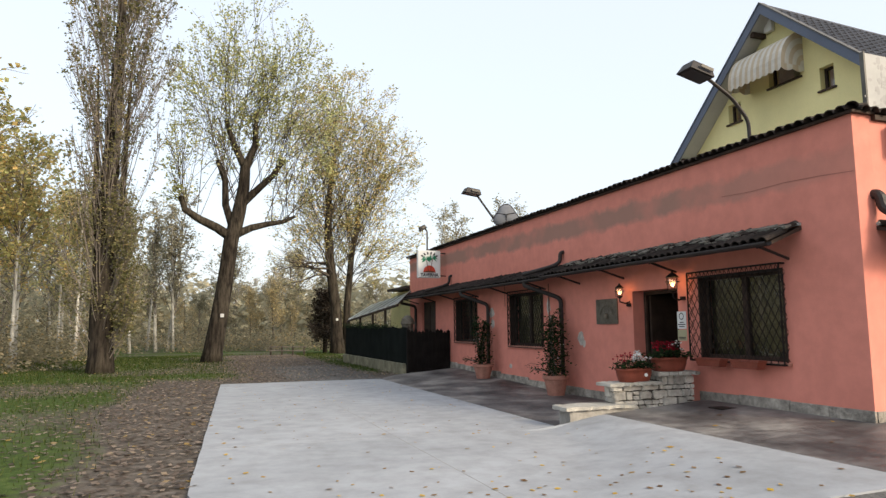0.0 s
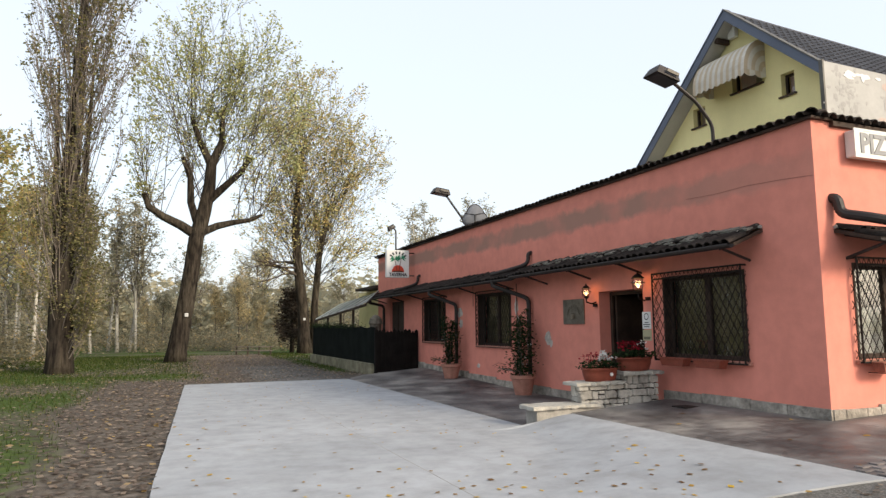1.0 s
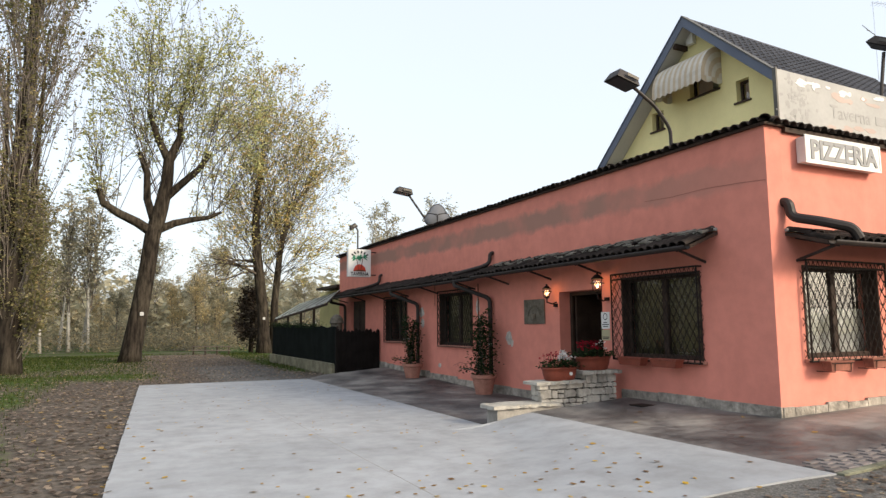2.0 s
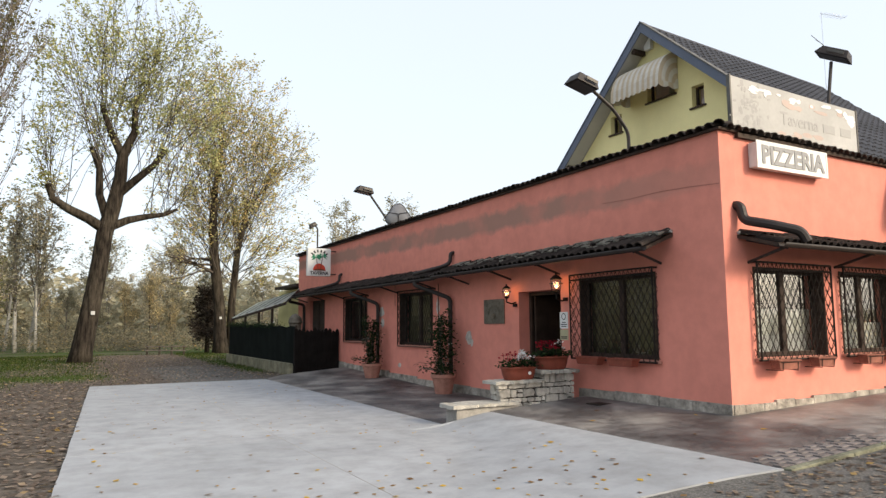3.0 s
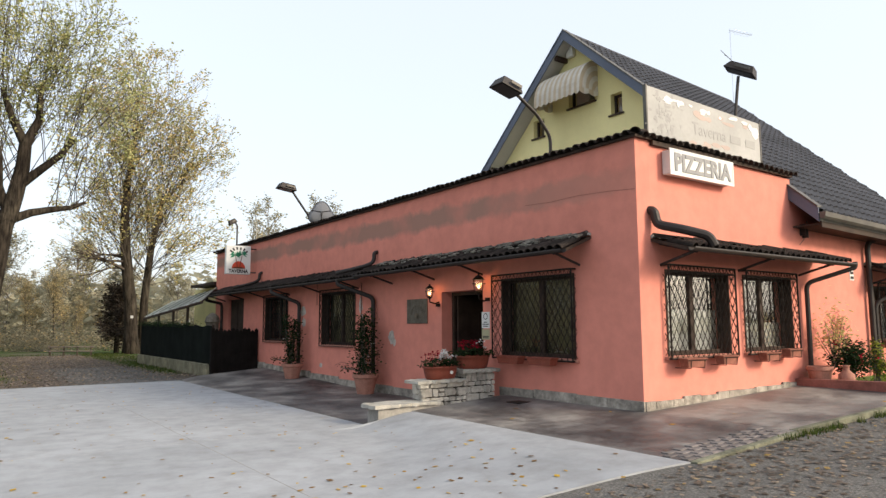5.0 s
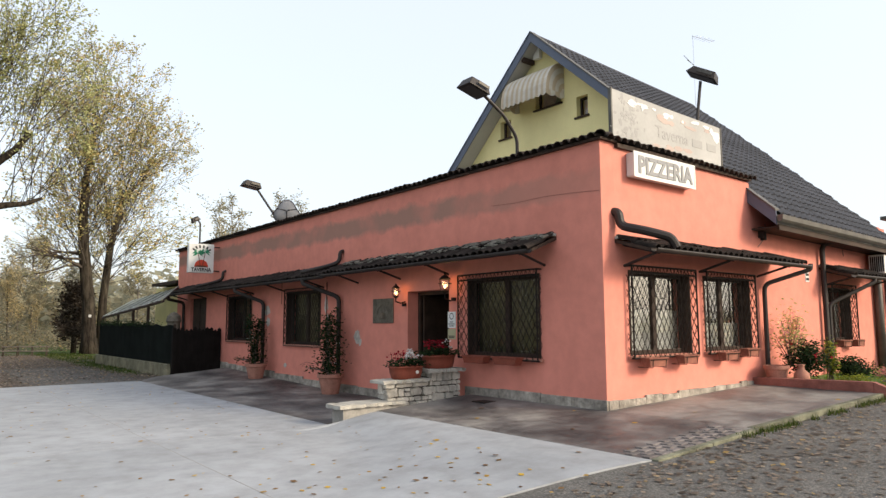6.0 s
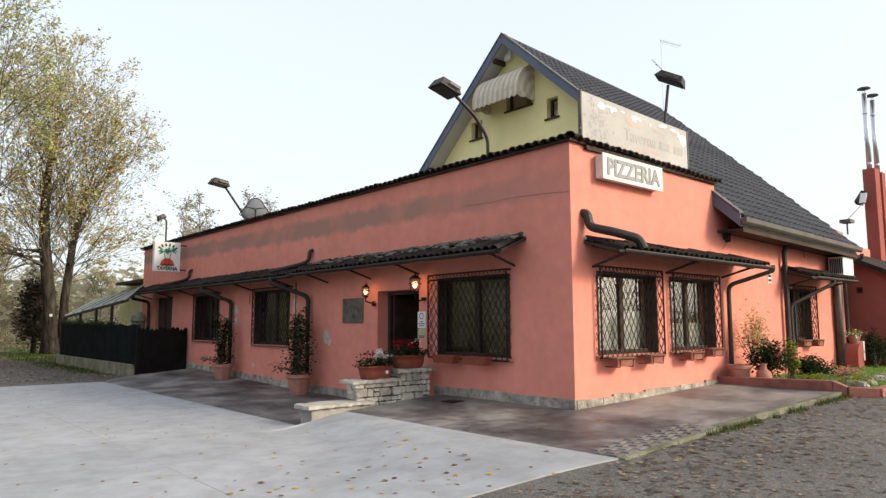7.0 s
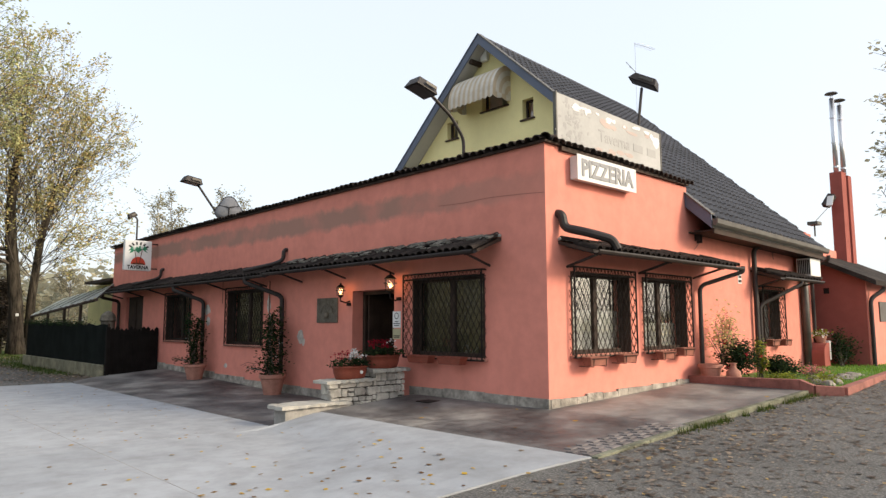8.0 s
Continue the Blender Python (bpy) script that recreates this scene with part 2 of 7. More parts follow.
M_NOTICE2 = surface("buff_notice", (0.42, 0.38, 0.24), 0.6, vary=0.1, relief=0)
M_INK = surface("black_ink", (0.03, 0.03, 0.03), 0.7, vary=0.1, relief=0)
M_GREENINK = surface("green_print", (0.03, 0.22, 0.12), 0.6, vary=0.1, relief=0)
M_REDINK = surface("red_print", (0.55, 0.06, 0.03), 0.6, vary=0.1, relief=0)
M_BROWNINK = surface("brown_print", (0.12, 0.04, 0.02), 0.6, vary=0.1, relief=0)
M_FENCE = surface("black_green_screen_cloth", (0.009, 0.012, 0.011), 0.95, vary=0.35, big=2, fine=60, relief=0.3, spec=0.05)
M_GATE = surface("black_stained_gate_boards", (0.012, 0.010, 0.009), 0.9, vary=0.4, big=3, fine=40, relief=0.3, spec=0.1)
M_FENCEWALL = surface("mossy_concrete_wall", (0.22, 0.205, 0.14), 0.95, vary=0.45, big=2.5, fine=25, relief=0.6)
M_SHEET = surface("translucent_corrugated_sheet", (0.58, 0.60, 0.58), 0.5, vary=0.15, big=2, fine=20, relief=0.05)
n_, l_ = M_SHEET.node_tree.nodes, M_SHEET.node_tree.links
tr_, mx_ = n_.new("ShaderNodeBsdfTranslucent"), n_.new("ShaderNodeMixShader")
tr_.inputs["Color"].default_value, mx_.inputs[0].default_value = (0.93, 0.95, 0.93, 1), 0.72
l_.new(n_["Principled BSDF"].outputs[0], mx_.inputs[1])
l_.new(tr_.outputs[0], mx_.inputs[2])
l_.new(mx_.outputs[0], n_["Material Output"].inputs["Surface"])
M_PATCH = surface("bare_filler_patch", (0.52, 0.47, 0.42), 0.9, vary=0.3, big=8, fine=50, relief=0.4)
M_DISH = surface("grey_dish", (0.22, 0.22, 0.23), 0.6, vary=0.1, relief=0.05)
def bark(name, dark, light):
    """Furrowed bark: long upright ridges over darker grooves, with grey lichen patches."""
    m, n, l, p = nodes_of(name)
    pos = n.new("ShaderNodeTexCoord").outputs["Object"]
    mp = n.new("ShaderNodeMapping")
    mp.inputs["Scale"].default_value = (9.0, 9.0, 1.6)
    l.new(pos, mp.inputs[0])
    ridge = noise_tex(n, l, 1.0, 5, mp.outputs[0], 0.6)
    col = ramp(n, l, ridge, [(0.35, dark), (0.62, light)])
    patch = ramp(n, l, noise_tex(n, l, 0.9, 5, pos, 0.6), [(0.4, (0.75, 0.72, 0.7)), (0.65, (1.35, 1.35, 1.25))])
    l.new(mix(n, l, 1.0, col, patch, "MULTIPLY"), p.inputs["Base Color"])
    p.inputs["Roughness"].default_value = 0.95
    p.inputs["Specular IOR Level"].default_value = 0.1
    bump(n, l, p, ridge, 1.0, 0.06)
    return m


M_BARK = bark("dark_furrowed_bark", (0.012, 0.010, 0.009), (0.058, 0.049, 0.040))
M_SHOOT = surface("dark_upright_shoots", (0.075, 0.062, 0.052), 0.95, vary=0.3, big=1, fine=10, relief=0)
M_TWIG = surface("grey_brown_twigs", (0.17, 0.145, 0.125), 0.95, vary=0.3, big=1, fine=10, relief=0)
M_BIRCH = surface("pale_birch_bark", (0.48, 0.46, 0.42), 0.9, vary=0.4, big=1.5, fine=10, relief=0.3)
M_MARK = surface("white_paint_mark", (0.5, 0.5, 0.5), 0.8, vary=0.05, relief=0)
M_LEAF_GREEN = leafy("yellow_green_leaves", [(0, (0.30, 0.33, 0.13)), (0.45, (0.47, 0.48, 0.21)), (0.8, (0.62, 0.60, 0.30)), (1, (0.68, 0.56, 0.27))])
# real autumn yellow, with base colours raised further for painted haze
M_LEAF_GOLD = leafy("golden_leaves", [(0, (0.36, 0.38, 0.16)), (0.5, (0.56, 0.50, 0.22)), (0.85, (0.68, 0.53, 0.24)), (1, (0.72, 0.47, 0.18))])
M_LEAF_OLIVE = leafy("olive_poplar_leaves", [(0, (0.13, 0.135, 0.055)), (0.5, (0.23, 0.22, 0.10)), (0.9, (0.34, 0.29, 0.15)), (1, (0.46, 0.34, 0.16))])
M_LEAF_SCRUB = leafy("greyish_scrub_leaves", [(0, (0.15, 0.14, 0.10)), (0.5, (0.25, 0.225, 0.15)), (0.9, (0.34, 0.28, 0.18)), (1, (0.44, 0.30, 0.12))])
M_LEAF_PLUM = leafy("dark_plum_leaves", [(0, (0.03, 0.026, 0.022)), (0.6, (0.07, 0.055, 0.045)), (1, (0.13, 0.10, 0.075))])
# autumn browns lifted in base colour to imitate haze among the trees
M_LEAF_WOOD = leafy("haze_lifted_woodland_leaves", [(0, (0.28, 0.26, 0.16)), (0.5, (0.43, 0.37, 0.22)), (1, (0.58, 0.44, 0.22))])
# pale tones put distance haze into the leaf colour itself
M_LEAF_HAZE = leafy("haze_pale_far_leaves", [(0, (0.32, 0.32, 0.24)), (0.5, (0.41, 0.385, 0.28)), (1, (0.52, 0.45, 0.30))])
M_LEAF_DARK = leafy("dark_evergreen_leaves", [(0, (0.008, 0.018, 0.008)), (0.6, (0.022, 0.045, 0.016)), (1, (0.05, 0.075, 0.025))])
M_LEAF_FALLEN = leafy("fallen_leaves", [(0, (0.10, 0.078, 0.063)), (0.5, (0.21, 0.165, 0.135)), (0.88, (0.36, 0.29, 0.23)), (1, (0.42, 0.28, 0.09))])
M_LEAF_YELLOW = leafy("fallen_yellow_leaves", [(0, (0.16, 0.09, 0.05)), (0.45, (0.30, 0.18, 0.07)), (0.75, (0.50, 0.31, 0.07)), (1, (0.65, 0.43, 0.06))])
M_GRASS = leafy("grass_blades", [(0, (0.022, 0.04, 0.008)), (0.6, (0.06, 0.09, 0.018)), (1, (0.13, 0.13, 0.045))])
M_LAWN = leafy("lawn_blades", [(0, (0.08, 0.18, 0.02)), (0.6, (0.16, 0.31, 0.045)), (1, (0.24, 0.38, 0.07))])
M_SOIL = surface("lawn_soil", (0.085, 0.15, 0.03), 0.95, vary=0.4, big=3, fine=30, relief=0.5)
M_PETAL_RED = leafy("crimson_petals", [(0, (0.20, 0.008, 0.02)), (1, (0.42, 0.02, 0.04))])
M_PETAL_WHITE = leafy("white_petals", [(0, (0.65, 0.62, 0.60)), (1, (0.85, 0.82, 0.80))])
M_PETAL_PINK = leafy("pink_petals", [(0, (0.45, 0.13, 0.13)), (1, (0.65, 0.30, 0.28))])
M_LIME = leafy("lime_shrub_leaves", [(0, (0.12, 0.16, 0.02)), (1, (0.30, 0.32, 0.05))])
M_ROCK = surface("garden_rock", (0.40, 0.36, 0.31), 0.95, vary=0.35, big=6, fine=30, relief=0.6, per_piece=0.3)


# ---- mesh building ----
class Geo:
    def __init__(self):
        self.v, self.f, self.extra = [], [], []

    def box(self, x0, x1, y0, y1, z0, z1):
        i = len(self.v)
        self.v += [(x, y, z) for z in (z0, z1) for x, y in ((x0, y0), (x1, y0), (x1, y1), (x0, y1))]
        self.f += [(i + 3, i + 2, i + 1, i), (i + 4, i + 5, i + 6, i + 7)] + [(i + a, i + (a + 1) % 4, i + 4 + (a + 1) % 4, i + 4 + a) for a in range(4)]
        return self

    def solid(self, m, sx, sy, sz):
        """A box of that size, centred on the matrix m."""
        i = len(self.v)
        self.box(-sx / 2, sx / 2, -sy / 2, sy / 2, -sz / 2, sz / 2)
        self.v[i:] = [tuple(m @ Vector(p)) for p in self.v[i:]]
        return self

    def quad(self, a, b, c, d):
        i = len(self.v)
        self.v += [tuple(a), tuple(b), tuple(c), tuple(d)]
        self.f.append((i, i + 1, i + 2, i + 3))
        return self

    def tube(self, pts, radii, n=8, caps=True):
        pts = [Vector(p) for p in pts]
        if isinstance(radii, (int, float)):
            radii = [radii] * len(pts)
        i = len(self.v)
        side = None
        for k, p in enumerate(pts):
            d = (pts[min(k + 1, len(pts) - 1)] - pts[max(k - 1, 0)]).normalized()
            if side is None:
                side = d.cross(Vector((0.31, 0.17, 0.93)))
                if side.length < 0.05:
                    side = d.cross(Vector((1, 0, 0)))
            side = (side - d * side.dot(d)).normalized()
            up = d.cross(side)
            for a in range(n):
                w = 2 * math.pi * a / n
                self.v.append(tuple(p + (side * math.cos(w) + up * math.sin(w)) * radii[k]))
        for k in range(len(pts) - 1):
            for a in range(n):
                b = (a + 1) % n
                self.f.append((i + k * n + a, i + k * n + b, i + (k + 1) * n + b, i + (k + 1) * n + a))
        if caps:
            self.f.append(tuple(i + a for a in reversed(range(n))))
            self.f.append(tuple(i + (len(pts) - 1) * n + a for a in range(n)))
        return self

    def lathe(self, c, prof, n=20):
        """A turned form about the upright through c; prof: (radius, height) from the outside bottom round to the inside."""
        i = len(self.v)
        for r, h in prof:
            for a in range(n):
                w = 2 * math.pi * a / n
                self.v.append((c[0] + r * math.cos(w), c[1] + r * math.sin(w), c[2] + h))
        for k in range(len(prof) - 1):
            for a in range(n):
                b = (a + 1) % n
                self.f.append((i + k * n + a, i + k * n + b, i + (k + 1) * n + b, i + (k + 1) * n + a))
        self.f.append(tuple(i + a for a in reversed(range(n))))
        self.f.append(tuple(i + (len(prof) - 1) * n + a for a in range(n)))
        return self

    def leaf(self, p, size, flat=0.0, rng=random):
        """One small folded leaf at p, turned at random."""
        a, b = rng.uniform(0, 6.283), rng.uniform(-1, 1) * (1 - flat)
        u = Vector((math.cos(a), math.sin(a), b * 0.8)).normalized()
        w = u.cross(Vector((rng.uniform(-1, 1) * (1 - flat), rng.uniform(-1, 1) * (1 - flat), 1))).normalized()
        p, s = Vector(p), size * rng.uniform(0.7, 1.3)
        i = len(self.v)
        self.v += [tuple(p), tuple(p + u * s * 0.5 + w * s * 0.38), tuple(p + u * s), tuple(p + u * s * 0.5 - w * s * 0.38)]
        self.f.append((i, i + 1, i + 2, i + 3))

    def data(self, name, mat, base=(0, 0, 0), smooth=False, bevel=0.0):
        me = bpy.data.meshes.new(name)
        bx, by, bz = base
        me.from_pydata([(x - bx, y - by, z - bz) for x, y, z in self.v], [], self.f)
        if bevel:
            bm = bmesh.new()
            bm.from_mesh(me)
            bmesh.ops.bevel(bm, geom=[e for e in bm.edges if len(e.link_faces) == 2 and e.calc_face_angle(0) > 0.6], offset=bevel, segments=2, affect="EDGES", profile=0.6)
            bm.to_mesh(me)
            bm.free()
        me.materials.append(mat)
        if smooth:
            me.polygons.foreach_set("use_smooth", [True] * len(me.polygons))
        me.update()
        return me


BASES = {}


def thing(name, base, label, category, group="", kind=""):
    ob = new(name)
    ob.location = base
    ob.empty_display_size = 0.2
    BASES[ob.name] = tuple(base)
    return tagged(ob, label, category, group, kind)


def part(name, geo, mat, parent, label="", smooth=False, bevel=0.0):
    """One mesh, given in world places, under a thing or a part."""
    base = BASES[parent.name]
    ob = new(name, geo.data(name, mat, base, smooth, bevel))
    ob.parent = parent
    BASES[ob.name] = base
    return tagged(ob, label)


def single(name, geo, mat, label, category, group="", kind="", smooth=False, bevel=0.0, base=(0, 0, 0)):
    ob = new(name, geo.data(name, mat, base, smooth, bevel))
    ob.location = base
    BASES[ob.name] = tuple(base)
    return tagged(ob, label, category, group, kind)


def piece(name, mesh, parent, m):
    """A piece on shared mesh data, at the world pose m, under parent."""
    ob = new(name, mesh)
    ob.parent = parent
    ob.matrix_basis = Matrix.Translation(-Vector(BASES[parent.name])) @ m
    return ob


def walling(geo, u0, u1, z0, z1, holes, at, depth, top=None):
    """A wall with openings that go through it. at(u, d, z): the place; top(u): the height of the top edge."""
    us = sorted({u0, u1, *[h[0] for h in holes], *[h[1] for h in holes]})
    zs = sorted({z0, z1, *[h[2] for h in holes], *[h[3] for h in holes]})
    open_at = lambda i, k: not (0 <= i < len(us) - 1 and 0 <= k < len(zs) - 1) or any(h[0] <= us[i] and us[i + 1] <= h[1] and h[2] <= zs[k] and zs[k + 1] <= h[3] for h in holes)
    zz = lambda u, z: top(u) if top and z == z1 else z
    for i in range(len(us) - 1):
        for k in range(len(zs) - 1):
            if open_at(i, k):
                continue
            a, b, c, d = us[i], us[i + 1], zs[k], zs[k + 1]
            P = lambda u, dd, z: at(u, dd, zz(u, z))
            geo.quad(P(a, 0, c), P(b, 0, c), P(b, 0, d), P(a, 0, d))
            geo.quad(P(b, depth, c), P(a, depth, c), P(a, depth, d), P(b, depth, d))
            for di, dk, e, f in ((-1, 0, (a, c), (a, d)), (1, 0, (b, d), (b, c)), (0, -1, (b, c), (a, c)), (0, 1, (a, d), (b, d))):
                if open_at(i + di, k + dk):
                    geo.quad(P(e[0], 0, e[1]), P(f[0], 0, f[1]), P(f[0], depth, f[1]), P(e[0], depth, e[1]))
    return geo


def blob_patch(geo, at, cu, cz, ru, rz, seed, n=14):
    """A thin uneven patch on a wall."""
    r = random.Random(seed)
    ring = [(cu + ru * math.cos(k * 6.283 / n) * r.uniform(0.65, 1.15), cz + rz * math.sin(k * 6.283 / n) * r.uniform(0.65, 1.15)) for k in range(n)]
    i = len(geo.v)
    lift = -0.003 - 0.0007 * (seed % 25)
    geo.v += [at(u, lift, z) for u, z in ring] + [at(u, 0.01, z) for u, z in ring]
    geo.f.append(tuple(range(i, i + n)))
    geo.f += [(i + k, i + n + k, i + n + (k + 1) % n, i + (k + 1) % n) for k in range(n)]


def lettering(name, text, size, m, mat, parent, extrude=0.004, width=None, bold=0.0):
    """A word in the built-in font, turned into a mesh."""
    cu = bpy.data.curves.new(name, "FONT")
    cu.body, cu.size, cu.align_x, cu.align_y, cu.extrude, cu.offset = text, size, "CENTER", "CENTER", extrude, bold
    tmp = bpy.data.objects.new(name, cu)
    me = bpy.data.meshes.new_from_object(tmp)
    bpy.data.objects.remove(tmp)
    if width:
        xs = [v.co.x for v in me.vertices]
        k = width / (max(xs) - min(xs))
        for v in me.vertices:
            v.co.x *= k
    me.materials.clear()
    me.materials.append(mat)
    return piece(name, me, parent, m)


W = lambda u, d, z: (d, u, z)      # the long wall: u runs along y, d goes in
S = lambda u, d, z: (u, d, z)      # the front wall: u runs along x, d goes in
FACE_W = Matrix(((0, 0, -1, 0), (-1, 0, 0, 0), (0, 1, 0, 0), (0, 0, 0, 1)))   # a drawing's x, y, out on the long wall
FACE_S = Matrix(((1, 0, 0, 0), (0, 0, -1, 0), (0, 1, 0, 0), (0, 0, 0, 1)))    # the same on the front wall


# ---- ground ----
def step(a, b, x):
    t = min(1.0, max(0.0, (x - a) / (b - a)))
    return t * t * (3 - 2 * t)


def front_line(x):
    return -2.12 + 0.05 * (x + 2.1)


def slab_z(x, y):
    return 0.17 * step(-3.1 - 1.9 * step(2.7, -2.0, y), -1.98, x) * step(2.95, 2.70, y)


def ground_z(x, y):
    bumps = noise.noise((x * 0.4, y * 0.4, 0))
    z = -0.03 + 0.015 * bumps
    if x < -1.98:
        rise = slab_z(x, max(y, -2.0))
    else:
        rise = 0.19 + 0.07 * step(-1.98, 0, x) + 0.11 * step(0, 4.5, x) + 0.05 * step(4.5, 14, x)
    z += rise * step(-0.8, -1.6, y) * step(-30, -6, y)
    if x < -1.98:
        z += (0.014 - 0.009 * bumps) * step(-0.8, -1.6, y) * step(-6, -3, y)
    z -= 0.15 * step(30, 60, y) * step(-4, -12, x)
    return z


def lower_z(x, y):
    return max(0.0, 0.033 * (y - 7.5)) * (1 + x / 2.65) if x > -2.65 else 0.0


def upper_z(x, y):
    if x < 0:
        return 0.17 + (0.108 + 0.010 * max(0.0, y)) * (x + 1.98) / 1.98
    return 0.278 + 0.033 * x


def sheet(xs, ys, fz):
    g = Geo()
    nx = len(xs)
    g.v = [(x, y, fz(x, y)) for y in ys for x in xs]
    g.f = [(j * nx + i, j * nx + i + 1, (j + 1) * nx + i + 1, (j + 1) * nx + i) for j in range(len(ys) - 1) for i in range(nx - 1)]
    return g


def spread(a, b, near0, near1, fine, far):
    out, p = [], a
    while p < b:
        out.append(p)
        d = max(near0 - p, p - near1, 0)
        p += fine + d * far
    return out + [b]


def covers(x, y):
    """Grass and gravel shares of the ground's cover; leaf litter is the rest."""
    grass = step(-8.5, -9.7, x + 0.7 * noise.noise((x * 0.3, y * 0.3, 3)))
    grass = max(grass * 0.9, step(14, 18, y) * step(-5.6, -7.2, x), step(15, 17.5, y) * step(-2.6, -1.9, x), step(34, 37, y) * 0.8)
    grass *= 0.45 + 0.55 * step(-0.35, 0.2, noise.noise((x * 0.22, y * 0.22, 9)))
    gravel = step(0.2, -1.8, y) * step(-9, -6, x)
    track = step(13, 14, y) * step(36, 30, y) * step(-5.8, -4.6, x) * step(-1.8, -2.8, x)
    gravel = max(gravel, track * (0.75 if y < 22 else 0.3))
    if x > 4:
        gravel = max(gravel, step(-1, -2, y))
    return grass * (1 - gravel), gravel


xs, ys = spread(-400, 400, -14, 8, 0.4, 0.09), spread(-300, 500, -8, 36, 0.4, 0.09)
g = sheet(xs, ys, ground_z)
ground = single("ground", g, M_GROUND, "leaf-strewn earth with grass, track and gravel", "ground", kind="structure", smooth=True)
att = ground.data.color_attributes.new("cover", "FLOAT_COLOR", "POINT")
for i, v in enumerate(ground.data.vertices):
    a, b = covers(v.co.x, v.co.y)
    att.data[i].color = (a, b, 0, 1)


def slab_left(y):
    return -7.07 - 0.66 * (13.05 - y) / 12.57 + 0.012 * noise.noise((y * 1.1, 0, 0))


def paved(name, rows_y, left, right, fz, drop, mat, label, cols=14, shear=None):
    """A paved sheet with a rim that goes down by drop, between two lines x = left(y) and right(y)."""
    g = Geo()
    n = cols + 1
    for y in rows_y:
        a, b = left(y), right(y)
        g.v += [(a + (b - a) * k / cols, y, fz(a + (b - a) * k / cols, y)) for k in range(n)]
    m = len(rows_y)
    g.f = [(j * n + i, j * n + i + 1, (j + 1) * n + i + 1, (j + 1) * n + i) for j in range(m - 1) for i in range(n - 1)]
    rim = [i for i in range(n)] + [j * n + n - 1 for j in range(1, m)] + [(m - 1) * n + i for i in reversed(range(n - 1))] + [j * n for j in reversed(range(1, m - 1))]
    k = len(g.v)
    g.v += [(g.v[i][0], g.v[i][1], g.v[i][2] - drop) for i in rim]
    g.f += [(rim[(a + 1) % len(rim)], rim[a], k + a, k + (a + 1) % len(rim)) for a in range(len(rim))]
    if shear:
        g.v = [(x, shear(x, y), z) for x, y, z in g.v]
    return single(name, g, mat, label, "paving", kind="structure")


JOINT = 5.6
paved("pavement", [3.0 + 0.05 * k for k in range(53)], slab_left, lambda y: -2.66, lambda x, y: 0.0, 0.12, M_CONCRETE, "pale cast concrete forecourt slab with fallen leaves")
g_back = [JOINT + 0.002 + k * 0.3865 for k in range(21)]
paved("pavement", g_back, slab_left, lambda y: -2.64, lambda x, y: 0.0, 0.12, M_CONCRETE, "pale cast concrete forecourt slab with a joint")
paved("pavement", [-2.2 + 0.1 * k for k in range(52)] + [2.992], lambda y: slab_left(y) if y > 0.5 else -7.7, lambda y: -2.66 if y > 2.74 else -1.99, slab_z, 0.16, M_CONCRETE, "pale concrete slab ramping up to the upper terrace", 40, lambda x, y: y if y > 0 else y * (2.06 + 0.126 * (x + 2.1)) / 2.2)
paved("terrace_lower", [3.0 + 0.5 * k for k in range(23)], lambda y: -2.65 if y < 13.4 else -2.65 + (y - 13.4) * 1.1, lambda y: 0.0, lower_z, 0.15, M_TERRACE, "dark stained stone terrace along the wall")
paved("terrace_upper", [-2.05, -1.5, -1, -0.5, 0.0, 0.5, 1, 1.5, 2, 2.75], lambda y: -1.98, lambda y: 0.0, upper_z, 0.2, M_TERRACE, "raised dark terrace beside the entrance")
paved("terrace_front", [-1.98 + 0.22 * k for k in range(10)], lambda y: 0.004, lambda y: 4.0, upper_z, 0.2, M_TERRACE, "dark terrace along the front wall")


# ---- the tavern ----
tavern = thing("tavern_building", (0, 0, 0), "low salmon-rendered tavern with tiled parapet and canopies", "building")
W_HOLES = [(1.22, 2.94, 0.93, 2.25), (3.46, 4.74, -0.1, 2.1), (8.26, 10.08, 0.98, 2.3), (12.3, 14.04, 1.02, 2.31), (16.0, 17.57, 0.15, 2.37)]
S_HOLES = [(0.56, 2.16, 1.0, 2.245), (2.56, 4.06, 1.005, 2.245), (7.27, 8.40, 1.09, 2.2)]
HOLES_S1 = S_HOLES[:2]
part("wall", walling(Geo(), 0, 19.0, -0.3, 4.1, W_HOLES, W, 0.3), M_WALL_W, tavern, "salmon render with a grey-brown faded band")
part("wall", walling(Geo(), 0.3, 4.25, -0.3, 4.1, HOLES_S1, S, 0.3, top=lambda u: 4.1 - 0.02 * u), M_WALL, tavern)
part("wall", walling(Geo(), 4.25, 10.4, -0.3, 3.72, [S_HOLES[2]], S, 0.3), M_WALL, tavern)
part("wall", Geo().box(0.3, 10.4, 18.7, 19.0, -0.3, 4.1), M_WALL, tavern)
part("wall", Geo().box(10.4, 10.7, 0.002, 19.0, -0.3, 3.7), M_WALL, tavern)
part("roof_deck", Geo().box(0.3, 10.4, 0.3, 18.7, 3.5, 3.7), M_RAWCONC, tavern)
# inner floor and walls, coloured near-black so the openings look unlit
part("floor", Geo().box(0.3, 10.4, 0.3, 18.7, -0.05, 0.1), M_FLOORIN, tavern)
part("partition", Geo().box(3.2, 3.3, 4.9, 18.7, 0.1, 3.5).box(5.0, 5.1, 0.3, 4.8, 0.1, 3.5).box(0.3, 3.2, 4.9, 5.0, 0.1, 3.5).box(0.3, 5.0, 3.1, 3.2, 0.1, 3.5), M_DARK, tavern)
